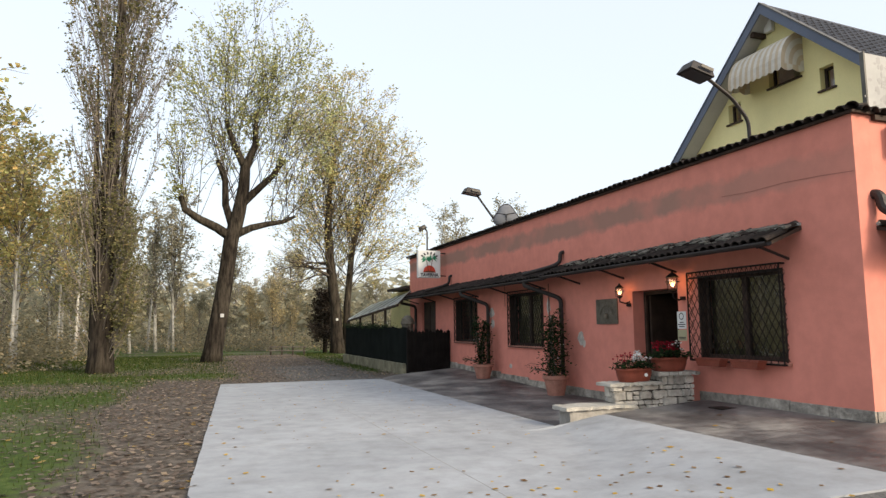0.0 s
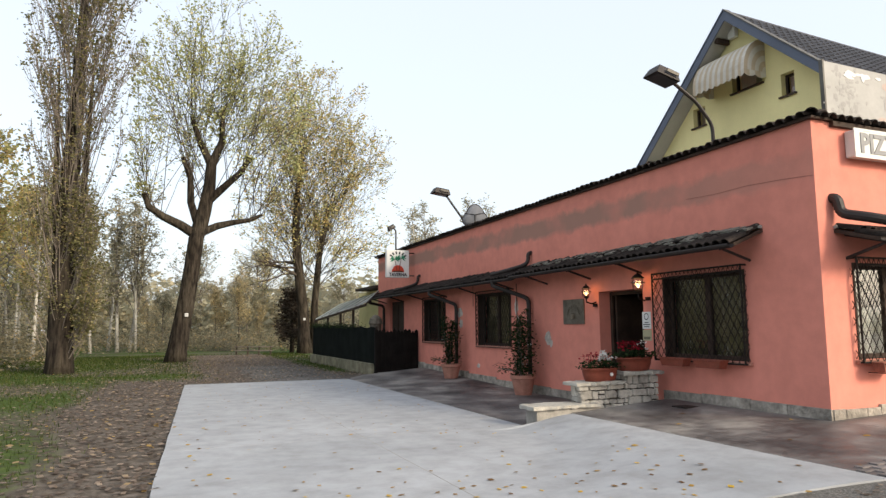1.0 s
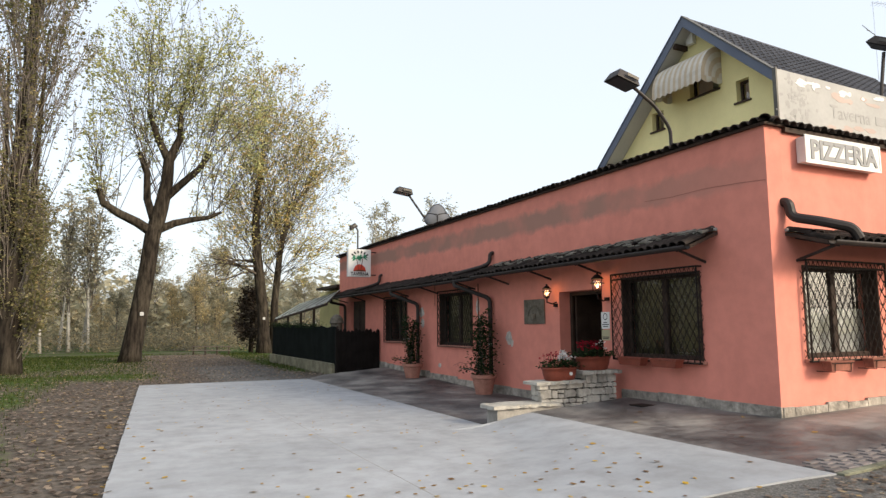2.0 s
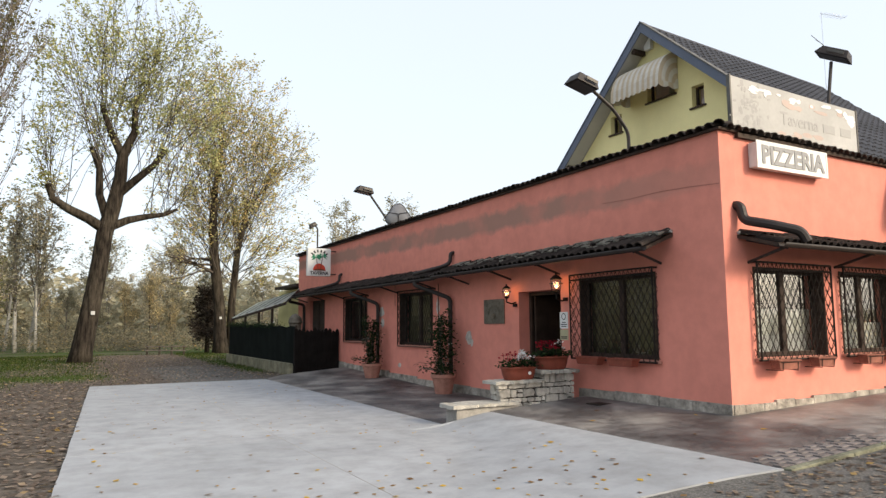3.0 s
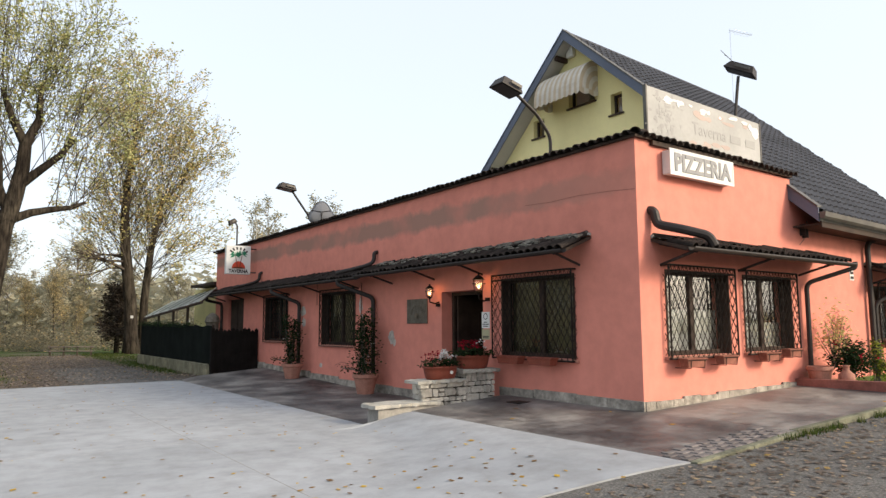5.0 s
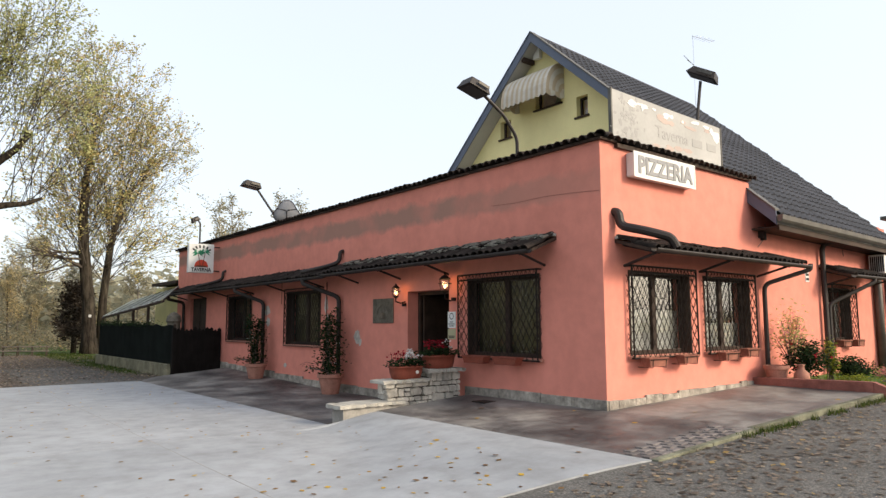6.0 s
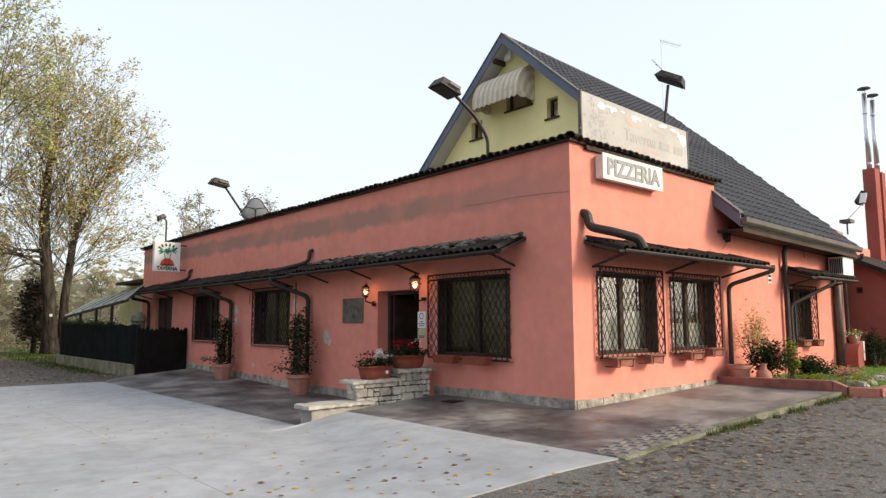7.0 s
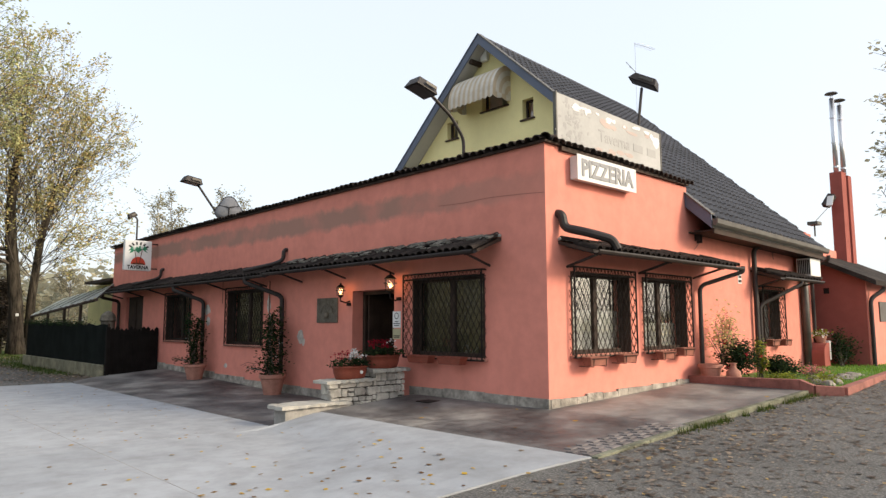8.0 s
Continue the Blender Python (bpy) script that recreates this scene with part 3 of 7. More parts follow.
# base course, in stretches that follow the ground
r = random.Random(4)
pl = part("plinth", Geo().box(-0.02, 0.0, 0.0, 0.3, 0.1, 0.2), M_PLINTH, tavern, "grey stone base course")
for u0, u1, z0, z1, at in [(-0.03, 3.0, 0.1, 0.415, W), (4.76, 15.98, -0.1, 0.16, W), (17.6, 19.0, 0.1, 0.35, W), (0.0, 4.02, 0.1, 0.40, S)]:
    u = u0
    while u < u1 - 0.01:
        w = min(r.uniform(0.55, 0.95) if at is W else r.uniform(0.2, 0.5), u1 - u)
        lift = 0.033 * max(0, u - 7.5) if at is W else 0.022 * u
        if at is W and u > 16.5:
            lift = 0
        g = Geo()
        a, b = at(u + 0.004, -0.035 - r.uniform(0, 0.008), z0), at(u + w - 0.004, 0.0, z1 + lift + r.uniform(-0.015, 0.015))
        g.box(min(a[0], b[0]), max(a[0], b[0]), min(a[1], b[1]), max(a[1], b[1]), a[2], b[2])
        part("stone", g, M_PLINTH, pl, bevel=0.006)
        u += w

# bare patches in the render, and flat brown strips as painted crack shade
for k, (u, z, a, b) in enumerate([(6.62, 1.21, 0.13, 0.16), (6.5, 1.1, 0.07, 0.1), (11.25, 1.85, 0.17, 0.16), (11.2, 1.55, 0.12, 0.14), (8.0, 1.93, 0.10, 0.2), (7.95, 1.62, 0.06, 0.12), (10.1, 0.45, 0.09, 0.06)]):
    g = Geo()
    blob_patch(g, W, u, z, a, b, k)
    part("filler_patch", g, M_PATCH, tavern, "pale bare plaster patch")
g = Geo()
pts = [(0.02, 3.36), (0.5, 3.40), (1.1, 3.43), (1.7, 3.42), (2.3, 3.45)]
for (a, b), (c, d) in zip(pts, pts[1:]):
    g.quad((-0.004, a, b), (-0.004, c, d), (-0.004, c, d + 0.006), (-0.004, a, b + 0.006))
part("crack", g, M_CRACK_SHADE, tavern)
g = Geo()
pts = [(8.2, 0.62), (8.6, 0.55), (8.95, 0.57), (9.3, 0.48)]
for (a, b), (c, d) in zip(pts, pts[1:]):
    g.quad((-0.004, a, b), (-0.004, c, d), (-0.004, c, d + 0.012), (-0.004, a, b + 0.012))
part("crack", g, M_CRACK_SHADE, tavern)


# ---- windows and doors ----
def lattice(g, u0, u1, z0, z1, at, d, pitch=0.125, tall=0.21, t=0.0055):
    """Crossing flat bars, clipped to the panel."""
    slope = tall / pitch
    span = (z1 - z0) / slope
    for sgn in (1, -1):
        u = u0 - span
        while u < u1 + span:
            a, b = (u, z0), (u + span * 1.0, z1)
            if sgn < 0:
                a, b = (u, z1), (u + span, z0)
            # clip in u
            def cut(p, q, lim):
                k = (lim - p[0]) / (q[0] - p[0])
                return (lim, p[1] + (q[1] - p[1]) * k)
            if not (b[0] <= u0 or a[0] >= u1):
                if a[0] < u0:
                    a = cut(a, b, u0)
                if b[0] > u1:
                    b = cut(a, b, u1)
                g.tube([at(a[0], d + 0.004 * sgn, a[1]), at(b[0], d + 0.004 * sgn, b[1])], t, 4, False)
            u += pitch


def window(hole, at, cage=0.2, curtain=M_CURTAIN, sill=True, label="", over=0.04, half=0, glass=None, far=None):
    u0, u1, z0, z1 = hole
    frame_g = Geo()

    def bar(a, b, c, d, d0, d1, g=frame_g):
        p, q = at(a, d0, c), at(b, d1, d)
        g.box(min(p[0], q[0]), max(p[0], q[0]), min(p[1], q[1]), max(p[1], q[1]), c, d)
    w = 0.07
    bar(u0, u0 + w, z0, z1, 0.12, 0.19)
    bar(u1 - w, u1, z0, z1, 0.12, 0.19)
    bar(u0 + w, u1 - w, z0, z0 + w, 0.12, 0.19)
    bar(u0 + w, u1 - w, z1 - w, z1, 0.12, 0.19)
    mid = (u0 + u1) / 2
    bar(mid - 0.05, mid + 0.05, z0 + w, z1 - w, 0.12, 0.19)
    fr = part("window", frame_g, M_TIMBER, tavern, label or "dark timber casement behind a diamond iron grille", bevel=0.006)
    for a, b, c, d in ((u0, u0 + 0.03, z0, z1), (u1 - 0.03, u1, z0, z1), (u0 + 0.03, u1 - 0.03, z1 - 0.03, z1)):
        p = Geo()
        bar(a, b, c, d, -0.012, 0.119, p)
        part("lining", p, M_TIMBER, fr)
    for a, b in ((u0 + w, mid - 0.05), (mid + 0.05, u1 - w)):
        p = Geo()
        bar(a - 0.01, b + 0.01, z0 + w - 0.01, z1 - w + 0.01, 0.15, 0.156, p)
        ob = part("pane", p, glass or M_GLASS, fr)
        ob.visible_shadow = False
    if curtain:
        c = Geo()
        n = 40
        zt = z1 - 0.02 - half
        for k in range(n):
            a, b = u0 + (u1 - u0) * k / n, u0 + (u1 - u0) * (k + 1) / n
            da, db = 0.27 + 0.018 * math.sin(k * 1.7), 0.27 + 0.018 * math.sin((k + 1) * 1.7)
            c.quad(at(a, da, z0 - 0.02), at(b, db, z0 - 0.02), at(b, db, zt), at(a, da, zt))
        part("curtain", c, curtain, fr, "hanging net curtain")
    if sill:
        sgeo = Geo()
        bar(u0 - 0.06, u1 + 0.06, z0 - 0.045, z0 - 0.001, -0.06, 0.12, sgeo)
        part("sill", sgeo, M_TERRACOTTA, fr, "thin reddish sill", bevel=0.005)
    # the projecting grille
    gr = Geo()
    a, b, c, d = u0 - over, u1 + (over if far is None else far), z0 - 0.03, z1 + 0.06
    for p, q in (((a, c), (b, c)), ((b, c), (b, d)), ((b, d), (a, d)), ((a, d), (a, c)), ((a, d - 0.09), (b, d - 0.09))):
        gr.tube([at(p[0], -cage, p[1]), at(q[0], -cage, q[1])], 0.014, 6)
    for u in (a, b):
        for z in (c, d):
            gr.tube([at(u, -cage, z), at(u, 0.02, z)], 0.014, 6)
    lattice(gr, a, b, c, d - 0.09, at, -cage)
    # small hoops in the top border
    n = int((b - a) / 0.09)
    for k in range(n):
        u = a + (b - a) * (k + 0.5) / n
        gr.tube([at(u - 0.035, -cage, d - 0.085), at(u, -cage, d - 0.012), at(u + 0.035, -cage, d - 0.085)], 0.006, 4, False)
    # side panels
    for u in (a, b):
        side = lambda uu, dd, z, u=u: at(u, -cage + (uu), z)
        lattice(gr, 0.0, cage, c, d - 0.09, side, 0.0)
    part("grille", gr, M_IRON, fr, "rusty wrought-iron diamond grille")
    return fr


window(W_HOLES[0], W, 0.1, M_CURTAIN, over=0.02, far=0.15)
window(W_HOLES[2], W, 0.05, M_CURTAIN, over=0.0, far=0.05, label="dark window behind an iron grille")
window(W_HOLES[3], W, 0.05, None, over=0.0, far=0.05, label="dark window behind an iron grille")
window(S_HOLES[0], S, 0.1, M_CURTAINW, label="front window with grey curtains behind a grille", half=0.55, glass=M_GLASS_FRONT)
window(S_HOLES[1], S, 0.1, M_CURTAINW, label="front window with grey curtains behind a grille", half=0.75, glass=M_GLASS_FRONT)
window(S_HOLES[2], S, 0.12, M_CURTAINW, label="small grilled window at the far end", half=0.3)

door = part("door", Geo().box(0.22, 0.3, 3.47, 4.73, -0.05, 0.02).box(0.24, 0.29, 3.47, 3.54, 0.02, 2.1).box(0.24, 0.29, 4.66, 4.73, 0.02, 2.1).box(0.24, 0.29, 3.54, 4.66, 2.03, 2.1), M_TIMBER, tavern, "dark timber entrance door frame standing open", bevel=0.006)
part("leaf", Geo().box(0.3, 1.25, 4.60, 4.65, 0.03, 2.02), M_TIMBER, door, "open door leaf", bevel=0.006)
nd = part("door", Geo().box(0.1, 0.16, 16.0, 17.57, 0.15, 2.37), M_TIMBER, tavern, "dark closed side door")
for k in range(4):
    part("panel", Geo().box(0.08, 0.1, 16.08 + (k % 2) * 0.75, 16.74 + (k % 2) * 0.75, 0.3 + (k // 2) * 1.05, 1.2 + (k // 2) * 1.05), M_TIMBER, nd, bevel=0.01)


# ---- tiles ----
def barrel(length, r0, r1, n=6, thick=0.014):
    """One curved clay tile lying along +x, crown up, wider at its low end x = 0."""
    g = Geo()
    for x, r in ((0, r0), (length, r1)):
        for rr in (r, r - thick):
            for k in range(n + 1):
                w = math.pi * k / n
                g.v.append((x, rr * math.cos(w), rr * math.sin(w) * 0.85))
    m = n + 1
    for k in range(n):
        g.f.append((k, k + 1, 2 * m + k + 1, 2 * m + k))
        g.f.append((m + k + 1, m + k, 3 * m + k, 3 * m + k + 1))
        g.f.append((k + 1, k, m + k, m + k + 1))
        g.f.append((2 * m + k, 2 * m + k + 1, 3 * m + k + 1, 3 * m + k))
    return g.data("tile", M_TILE)


TILE_A, TILE_B = barrel(0.42, 0.08, 0.067), barrel(0.36, 0.076, 0.064)
r = random.Random(7)


def tile_row(parent, p0, p1, inward, pitch_deg, mesh, spacing=0.158):
    """Tiles side by side from p0 to p1, each rising along the inward direction."""
    p0, p1 = Vector(p0), Vector(p1)
    n = int((p1 - p0).length / spacing)
    for k in range(n + 1):
        p = p0.lerp(p1, k / n)
        ang = math.atan2(inward[1], inward[0])
        m = Matrix.Translation(p + Vector((0, 0, r.uniform(-0.012, 0.012)))) @ Matrix.Rotation(ang + r.uniform(-0.06, 0.06), 4, "Z") @ Matrix.Rotation(-radians(pitch_deg + r.uniform(-2, 2)), 4, "Y")
        piece("tile", mesh, parent, m)


coping = part("coping", Geo().box(-0.06, 0.34, -0.06, 19.05, 4.1, 4.135).box(0.34, 4.25, -0.06, 0.34, 4.035, 4.10), M_TIMBER, tavern, "dark parapet coping under barrel tiles")
tile_row(coping, (-0.13, 0.05, 4.135), (-0.13, 19.0, 4.135), (1, 0), 12, TILE_A)
tile_row(coping, (0.1, -0.13, 4.12), (4.22, -0.13, 4.05), (0, 1), 12, TILE_A)
piece("tile", TILE_A, coping, pose(-0.1, -0.1, 4.15, 0, -10, 45))


def canopy(at, u0, u1, out, zt, ze, struts, label, gutter=True, eave=M_METAL):
    """A tiled lean-to canopy on a wall. out: how far it stands off; zt, ze: heights at the wall and the eave."""
    g = Geo()
    A = [at(u0, 0.0, zt), at(u1, 0.0, zt), at(u1, -out, ze), at(u0, -out, ze)]
    B = [(x, y, z - 0.045) for x, y, z in A]
    i = 0
    g.v += A + B
    g.f += [(0, 1, 2, 3), (7, 6, 5, 4)] + [(a, 4 + a, 4 + (a + 1) % 4, (a + 1) % 4) for a in range(4)]
    c = part("canopy", g, M_TIMBER, tavern, label)
    pitch = math.degrees(math.atan2(zt - ze, out))
    inward = Vector(at(u0, 1, 0)) - Vector(at(u0, 0, 0))
    up = Vector((0, 0, 1))
    for d, lift, mesh in ((-out - 0.05, 0.015, TILE_A), (-out + 0.27, 0.03, TILE_B)):
        z = ze + (zt - ze) * (d + out) / out + lift
        tile_row(c, at(u0 + 0.1, d, z), at(u1 - 0.1, d, z), (inward.x, inward.y), pitch, mesh)
    part("flashing", Geo().tube([at(u0, -0.02, zt + 0.03), at(u1, -0.02, zt + 0.03)], 0.025, 6), M_RAWCONC, c, "mortar fillet along the wall")
    if gutter:
        gg = Geo()
        n = 8
        i = 0
        for u in (u0 - 0.02, u1 + 0.02):
            for rr in (0.06, 0.052):
                for k in range(n + 1):
                    w = math.pi * (1 + k / n)
                    p = at(u, -out - 0.07 + rr * math.cos(w), ze - 0.01 + rr * math.sin(w))
                    gg.v.append(p)
        m = n + 1
        for k in range(n):
            gg.f += [(k, k + 1, 2 * m + k + 1, 2 * m + k), (m + k + 1, m + k, 3 * m + k, 3 * m + k + 1)]
        gg.f += [(0, 2 * m, 3 * m, m), (n, m + n, 3 * m + n, 2 * m + n)]
        part("gutter", gg, eave, c, "half-round gutter", smooth=True)
    for u in struts:
        part("strut", Geo().tube([at(u, 0.01, ze - 0.2), at(u, -out + 0.05, ze - 0.05)], 0.02, 6).tube([at(u, 0.0, zt - 0.06), at(u, -out, ze - 0.06)], 0.018, 6), M_METAL, c)
    return c


canopy(W, 0.86, 7.1, 0.55, 2.78, 2.56, (1.11, 3.47, 4.99, 6.59), "dark tiled canopy over the entrance, mossy", True)
canopy(W, 7.11, 18.0, 0.55, 2.755, 2.53, (8.13, 10.24, 12.2, 14.2, 16.0, 17.9), "dark tiled canopy with a brown gutter", True)
canopy(S, 0.28, 4.95, 0.6, 2.67, 2.50, (0.48, 2.47, 4.37), "dark tiled canopy over the front windows", True, M_METAL)
canopy(S, 6.95, 9.2, 0.6, 2.60, 2.42, (7.1, 9.0), "small dark canopy over a side window", True, M_METAL)


M_MOSS = surface("pale_lichen_crust", (0.21, 0.20, 0.17), 0.95, vary=0.4, big=6, fine=30, relief=0.6)
g = Geo()
r = random.Random(19)
for k in range(150):
    u, d = r.uniform(0.9, 7.0), -abs(r.gauss(0.0, 0.16)) - 0.03
    z = 2.78 + 0.4 * d + 0.088
    w, h = r.uniform(0.05, 0.22), r.uniform(0.012, 0.035)
    g.solid(Matrix.Translation((d, u, z + r.uniform(-0.012, 0.012))) @ Matrix.Rotation(-0.38, 4, "Y") @ Matrix.Rotation(r.uniform(-0.25, 0.25), 4, "Z"), h * 2, w, h)
tagged(part("lichen", g, M_MOSS, tavern, "pale moss and lichen on the canopy tiles"), kind="stuff")


def pipe(pts, rad, mat, label, parent=tavern, name="downpipe", n=10):
    """A pipe with rounded bends."""
    pts = [Vector(p) for p in pts]
    out = [pts[0]]
    for a, b, c in zip(pts, pts[1:], pts[2:]):
        ra = min(0.12, (b - a).length / 2.2, (c - b).length / 2.2)
        p, q = b + (a - b).normalized() * ra, b + (c - b).normalized() * ra
        out += [p.lerp(b, k).lerp(b.lerp(q, k), k) for k in (0, 0.25, 0.5, 0.75, 1)]
    out.append(pts[-1])
    return part(name, Geo().tube(out, rad, n), mat, parent, label, smooth=False)


pipe([(-0.64, 7.95, 2.5), (-0.64, 7.95, 2.40), (-0.09, 7.26, 2.08), (-0.09, 7.26, 0.3)], 0.05, M_METAL, "dark brown downpipe")
pipe([(-0.64, 11.98, 2.48), (-0.64, 11.98, 2.38), (-0.09, 11.32, 2.08), (-0.09, 11.32, 0.4)], 0.05, M_METAL, "dark brown downpipe")
pipe([(-0.67, 17.8, 2.42), (-0.67, 17.95, 2.36), (-0.09, 18.0, 2.25), (-0.09, 18.0, 0.3)], 0.05, M_METAL, "dark brown downpipe")
for y in (7.25, 14.4):
    pipe([(0.05, y, 3.12), (-0.08, y, 3.1), (-0.09, y, 2.88), (-0.22, y + 0.14, 2.80), (-0.62, y + 0.8, 2.66)], 0.045, M_METAL, "short dark spout over the canopy", name="spout")
pipe([(0.28, 0.04, 3.08), (0.28, -0.08, 3.06), (0.30, -0.10, 2.86), (0.40, -0.45, 2.76), (0.62, -0.70, 2.66), (0.68, -0.74, 2.52)], 0.066, M_METAL, "thick brown spout pipe running onto the canopy", name="spout")
pipe([(4.98, -0.68, 2.52), (4.98, -0.68, 2.42), (4.42, -0.1, 2.16), (4.40, -0.1, 0.55)], 0.04, M_METAL, "brown downpipe with a swan neck")
pipe([(7.3, -0.5, 3.35), (7.3, -0.5, 3.25), (6.95, -0.09, 3.05), (6.95, -0.09, 0.5)], 0.05, M_METAL, "tall brown downpipe")
pipe([(7.9, -0.68, 2.38), (7.9, -0.68, 2.3), (7.12, -0.09, 1.85), (7.12, -0.09, 0.5)], 0.04, M_METAL, "brown downpipe with a swan neck")
part("vent", Geo().box(6.3, 6.46, -0.012, 0.0, 2.28, 2.58), M_WHITE, tavern, "louvred wall vent")
for k in range(3):
    part("slot", Geo().box(6.32, 6.44, -0.018, -0.012, 2.31 + k * 0.09, 2.36 + k * 0.09), M_INK, tavern)
part("flue", Geo().tube([(9.75, -0.1, 0.4), (9.75, -0.1, 3.3)], 0.085, 14), M_GREYMETAL, tavern, "wide dark flue pipe", smooth=True)

pipe([(-0.02, 7.95, 2.45), (-0.02, 7.95, 0.1)], 0.012, M_COPPER, "thin brown conduit beside the climber", name="conduit", n=6)
pipe([(-0.02, 10.35, 2.7), (-0.02, 10.35, 2.0)], 0.008, M_COPPER, "", name="conduit", n=5)
pipe([(4.75, -0.012, 3.3), (4.8, -0.015, 3.1), (4.6, -0.012, 2.95), (4.45, -0.012, 2.85)], 0.006, M_GREYMETAL, "loose thin cable on the front wall", name="cable", n=4)
pipe([(8.1, -0.012, 3.25), (8.15, -0.015, 3.0), (8.2, -0.012, 2.9)], 0.006, M_GREYMETAL, "", name="cable", n=4)
part("wall_hook", Geo().box(4.50, 4.53, -0.10, 0.0, 3.02, 3.22).box(4.58, 4.61, -0.10, 0.0, 2.98, 3.2), M_METAL, tavern, "rusty iron hook on the wall")

# ---- the house behind ----
house = thing("gabled_house", (4.2, 5.35, 0), "yellow gabled house with steep dark tiled roof", "house")
GX0, GX1, RY, RZ, SL = 4.62, 10.4, 5.33, 8.66, 0.912
EY = -0.5
eave_z = RZ - SL * (RY - EY)
g = Geo()
# gable wall with three openings
G = lambda u, d, z: (GX0 + d, u, z)
gy0, gy1 = 0.31, 10.4
g_holes = [(3.94, 4.28, 6.37, 6.87), (6.52, 6.93, 6.40, 6.88), (4.76, 5.62, 6.88, 7.5)]
gable = walling(Geo(), gy0, gy1, 3.7, 8.7, g_holes, G, 0.3)
# cut to the slopes
bm = bmesh.new()
tmp = gable.data("gable", M_YELLOW)
bm.from_mesh(tmp)
bmesh.ops.remove_doubles(bm, verts=bm.verts[:], dist=0.0005)
for sgn in (1, -1):
    nrm = Vector((0, sgn * SL, 1)).normalized()
    res = bmesh.ops.bisect_plane(bm, geom=bm.verts[:] + bm.edges[:] + bm.faces[:], plane_co=(GX0, RY, RZ - 0.18), plane_no=nrm, clear_outer=True)
gm = Geo()
bm.verts.index_update()
gm.v = [tuple(v.co) for v in bm.verts]
gm.f = [tuple(v.index for v in f.verts) for f in bm.faces]
bm.free()
part("wall", gm, M_YELLOW, house, "pale yellow rendered gable wall")
for k, (a, b, c, d) in enumerate(g_holes):
    w = part("window", Geo().box(GX0 + 0.14, GX0 + 0.2, a, a + 0.05, c, d).box(GX0 + 0.14, GX0 + 0.2, b - 0.05, b, c, d).box(GX0 + 0.14, GX0 + 0.2, a + 0.05, b - 0.05, c, c + 0.05).box(GX0 + 0.14, GX0 + 0.2, a + 0.05, b - 0.05, d - 0.05, d), M_TIMBER, house, "small dark attic window")
    ob = part("pane", Geo().box(GX0 + 0.165, GX0 + 0.172, a + 0.045, b - 0.045, c + 0.045, d - 0.045), M_GLASS, w)
    ob.visible_shadow = False
    part("sill", Geo().box(GX0 - 0.05, GX0 + 0.14, a - 0.05, b + 0.05, c - 0.04, c - 0.002), M_TIMBER, w)
    part("curtain", Geo().quad((GX0 + 0.27, a, c), (GX0 + 0.27, a + (b - a) * 0.5, c), (GX0 + 0.27, a + (b - a) * 0.4, d), (GX0 + 0.27, a, d)), M_CURTAINW, w)
# near-black backing added as the gloom behind the attic windows
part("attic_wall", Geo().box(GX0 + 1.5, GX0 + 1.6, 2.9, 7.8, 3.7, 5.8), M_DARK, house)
# roof slabs: lowered and skewed towards the far end to fit the camera's view
RX0, RX_RIDGE, RX_EAVE = GX0 - 0.42, 11.45, 9.95


def roof_z(x, v):
    """Height of the slab at x, v from the eave (0) to the ridge (1)."""
    return eave_z - 0.022 * (x - RX0) + (RZ - eave_z - 0.030 * (x - RX0)) * v


for sgn in (-1, 1):
    ye = RY + sgn * (RY - EY)
    g = Geo()
    x0 = RX0
    A = [(x0, RY, RZ), (RX_RIDGE, RY, roof_z(RX_RIDGE, 1)), (RX_EAVE, ye, roof_z(RX_EAVE, 0)), (x0, ye, eave_z)]
    if sgn > 0:
        A = [A[1], A[0], A[3], A[2]]
    g.v += A + [(x, y, z - 0.14) for x, y, z in A]
    g.f += [(3, 2, 1, 0), (4, 5, 6, 7)] + [(a, (a + 1) % 4, 4 + (a + 1) % 4, 4 + a) for a in range(4)]
    rf = part("roof", g, M_SOFFIT, house, "steep roof of dark grey tiles")
    # blue-grey barge board
    b = Geo()
    xb = x0 - 0.03
    pts = [(xb, RY, RZ + 0.08), (xb, ye, eave_z + 0.08), (xb, ye, eave_z - 0.16), (xb, RY, RZ - 0.16)]
    b.v += pts + [(x + 0.028, y, z) for x, y, z in pts]
    b.f += [(0, 1, 2, 3), (7, 6, 5, 4)] + [(a, 4 + a, 4 + (a + 1) % 4, (a + 1) % 4) for a in range(4)]
    part("barge_board", b, M_BLUEGREY, rf, "blue-grey painted barge board")
    # pale verge flashing
    b = Geo()
    pts = [(xb - 0.02, RY, RZ + 0.12), (xb - 0.02, ye, eave_z + 0.12), (xb + 0.16, ye, eave_z + 0.12), (xb + 0.16, RY, RZ + 0.12)]
    b.v += pts + [(x, y, z - 0.03) for x, y, z in pts]
    b.f += [(0, 1, 2, 3), (7, 6, 5, 4)] + [(a, 4 + a, 4 + (a + 1) % 4, (a + 1) % 4) for a in range(4)]
    part("verge", b, M_GREYMETAL if sgn < 0 else M_BLUEGREY, rf, "thin metal verge flashing")
    if sgn < 0:
        south_roof = rf
for y in (RY - 2.6, RY + 0.34, RY + 2.95):
    z = RZ - SL * abs(y - RY) - 0.2
    part("purlin", Geo().box(GX0 - 0.38, GX0, y - 0.05, y + 0.05, z - 0.05, z + 0.06), M_TIMBER, house)
g = Geo()
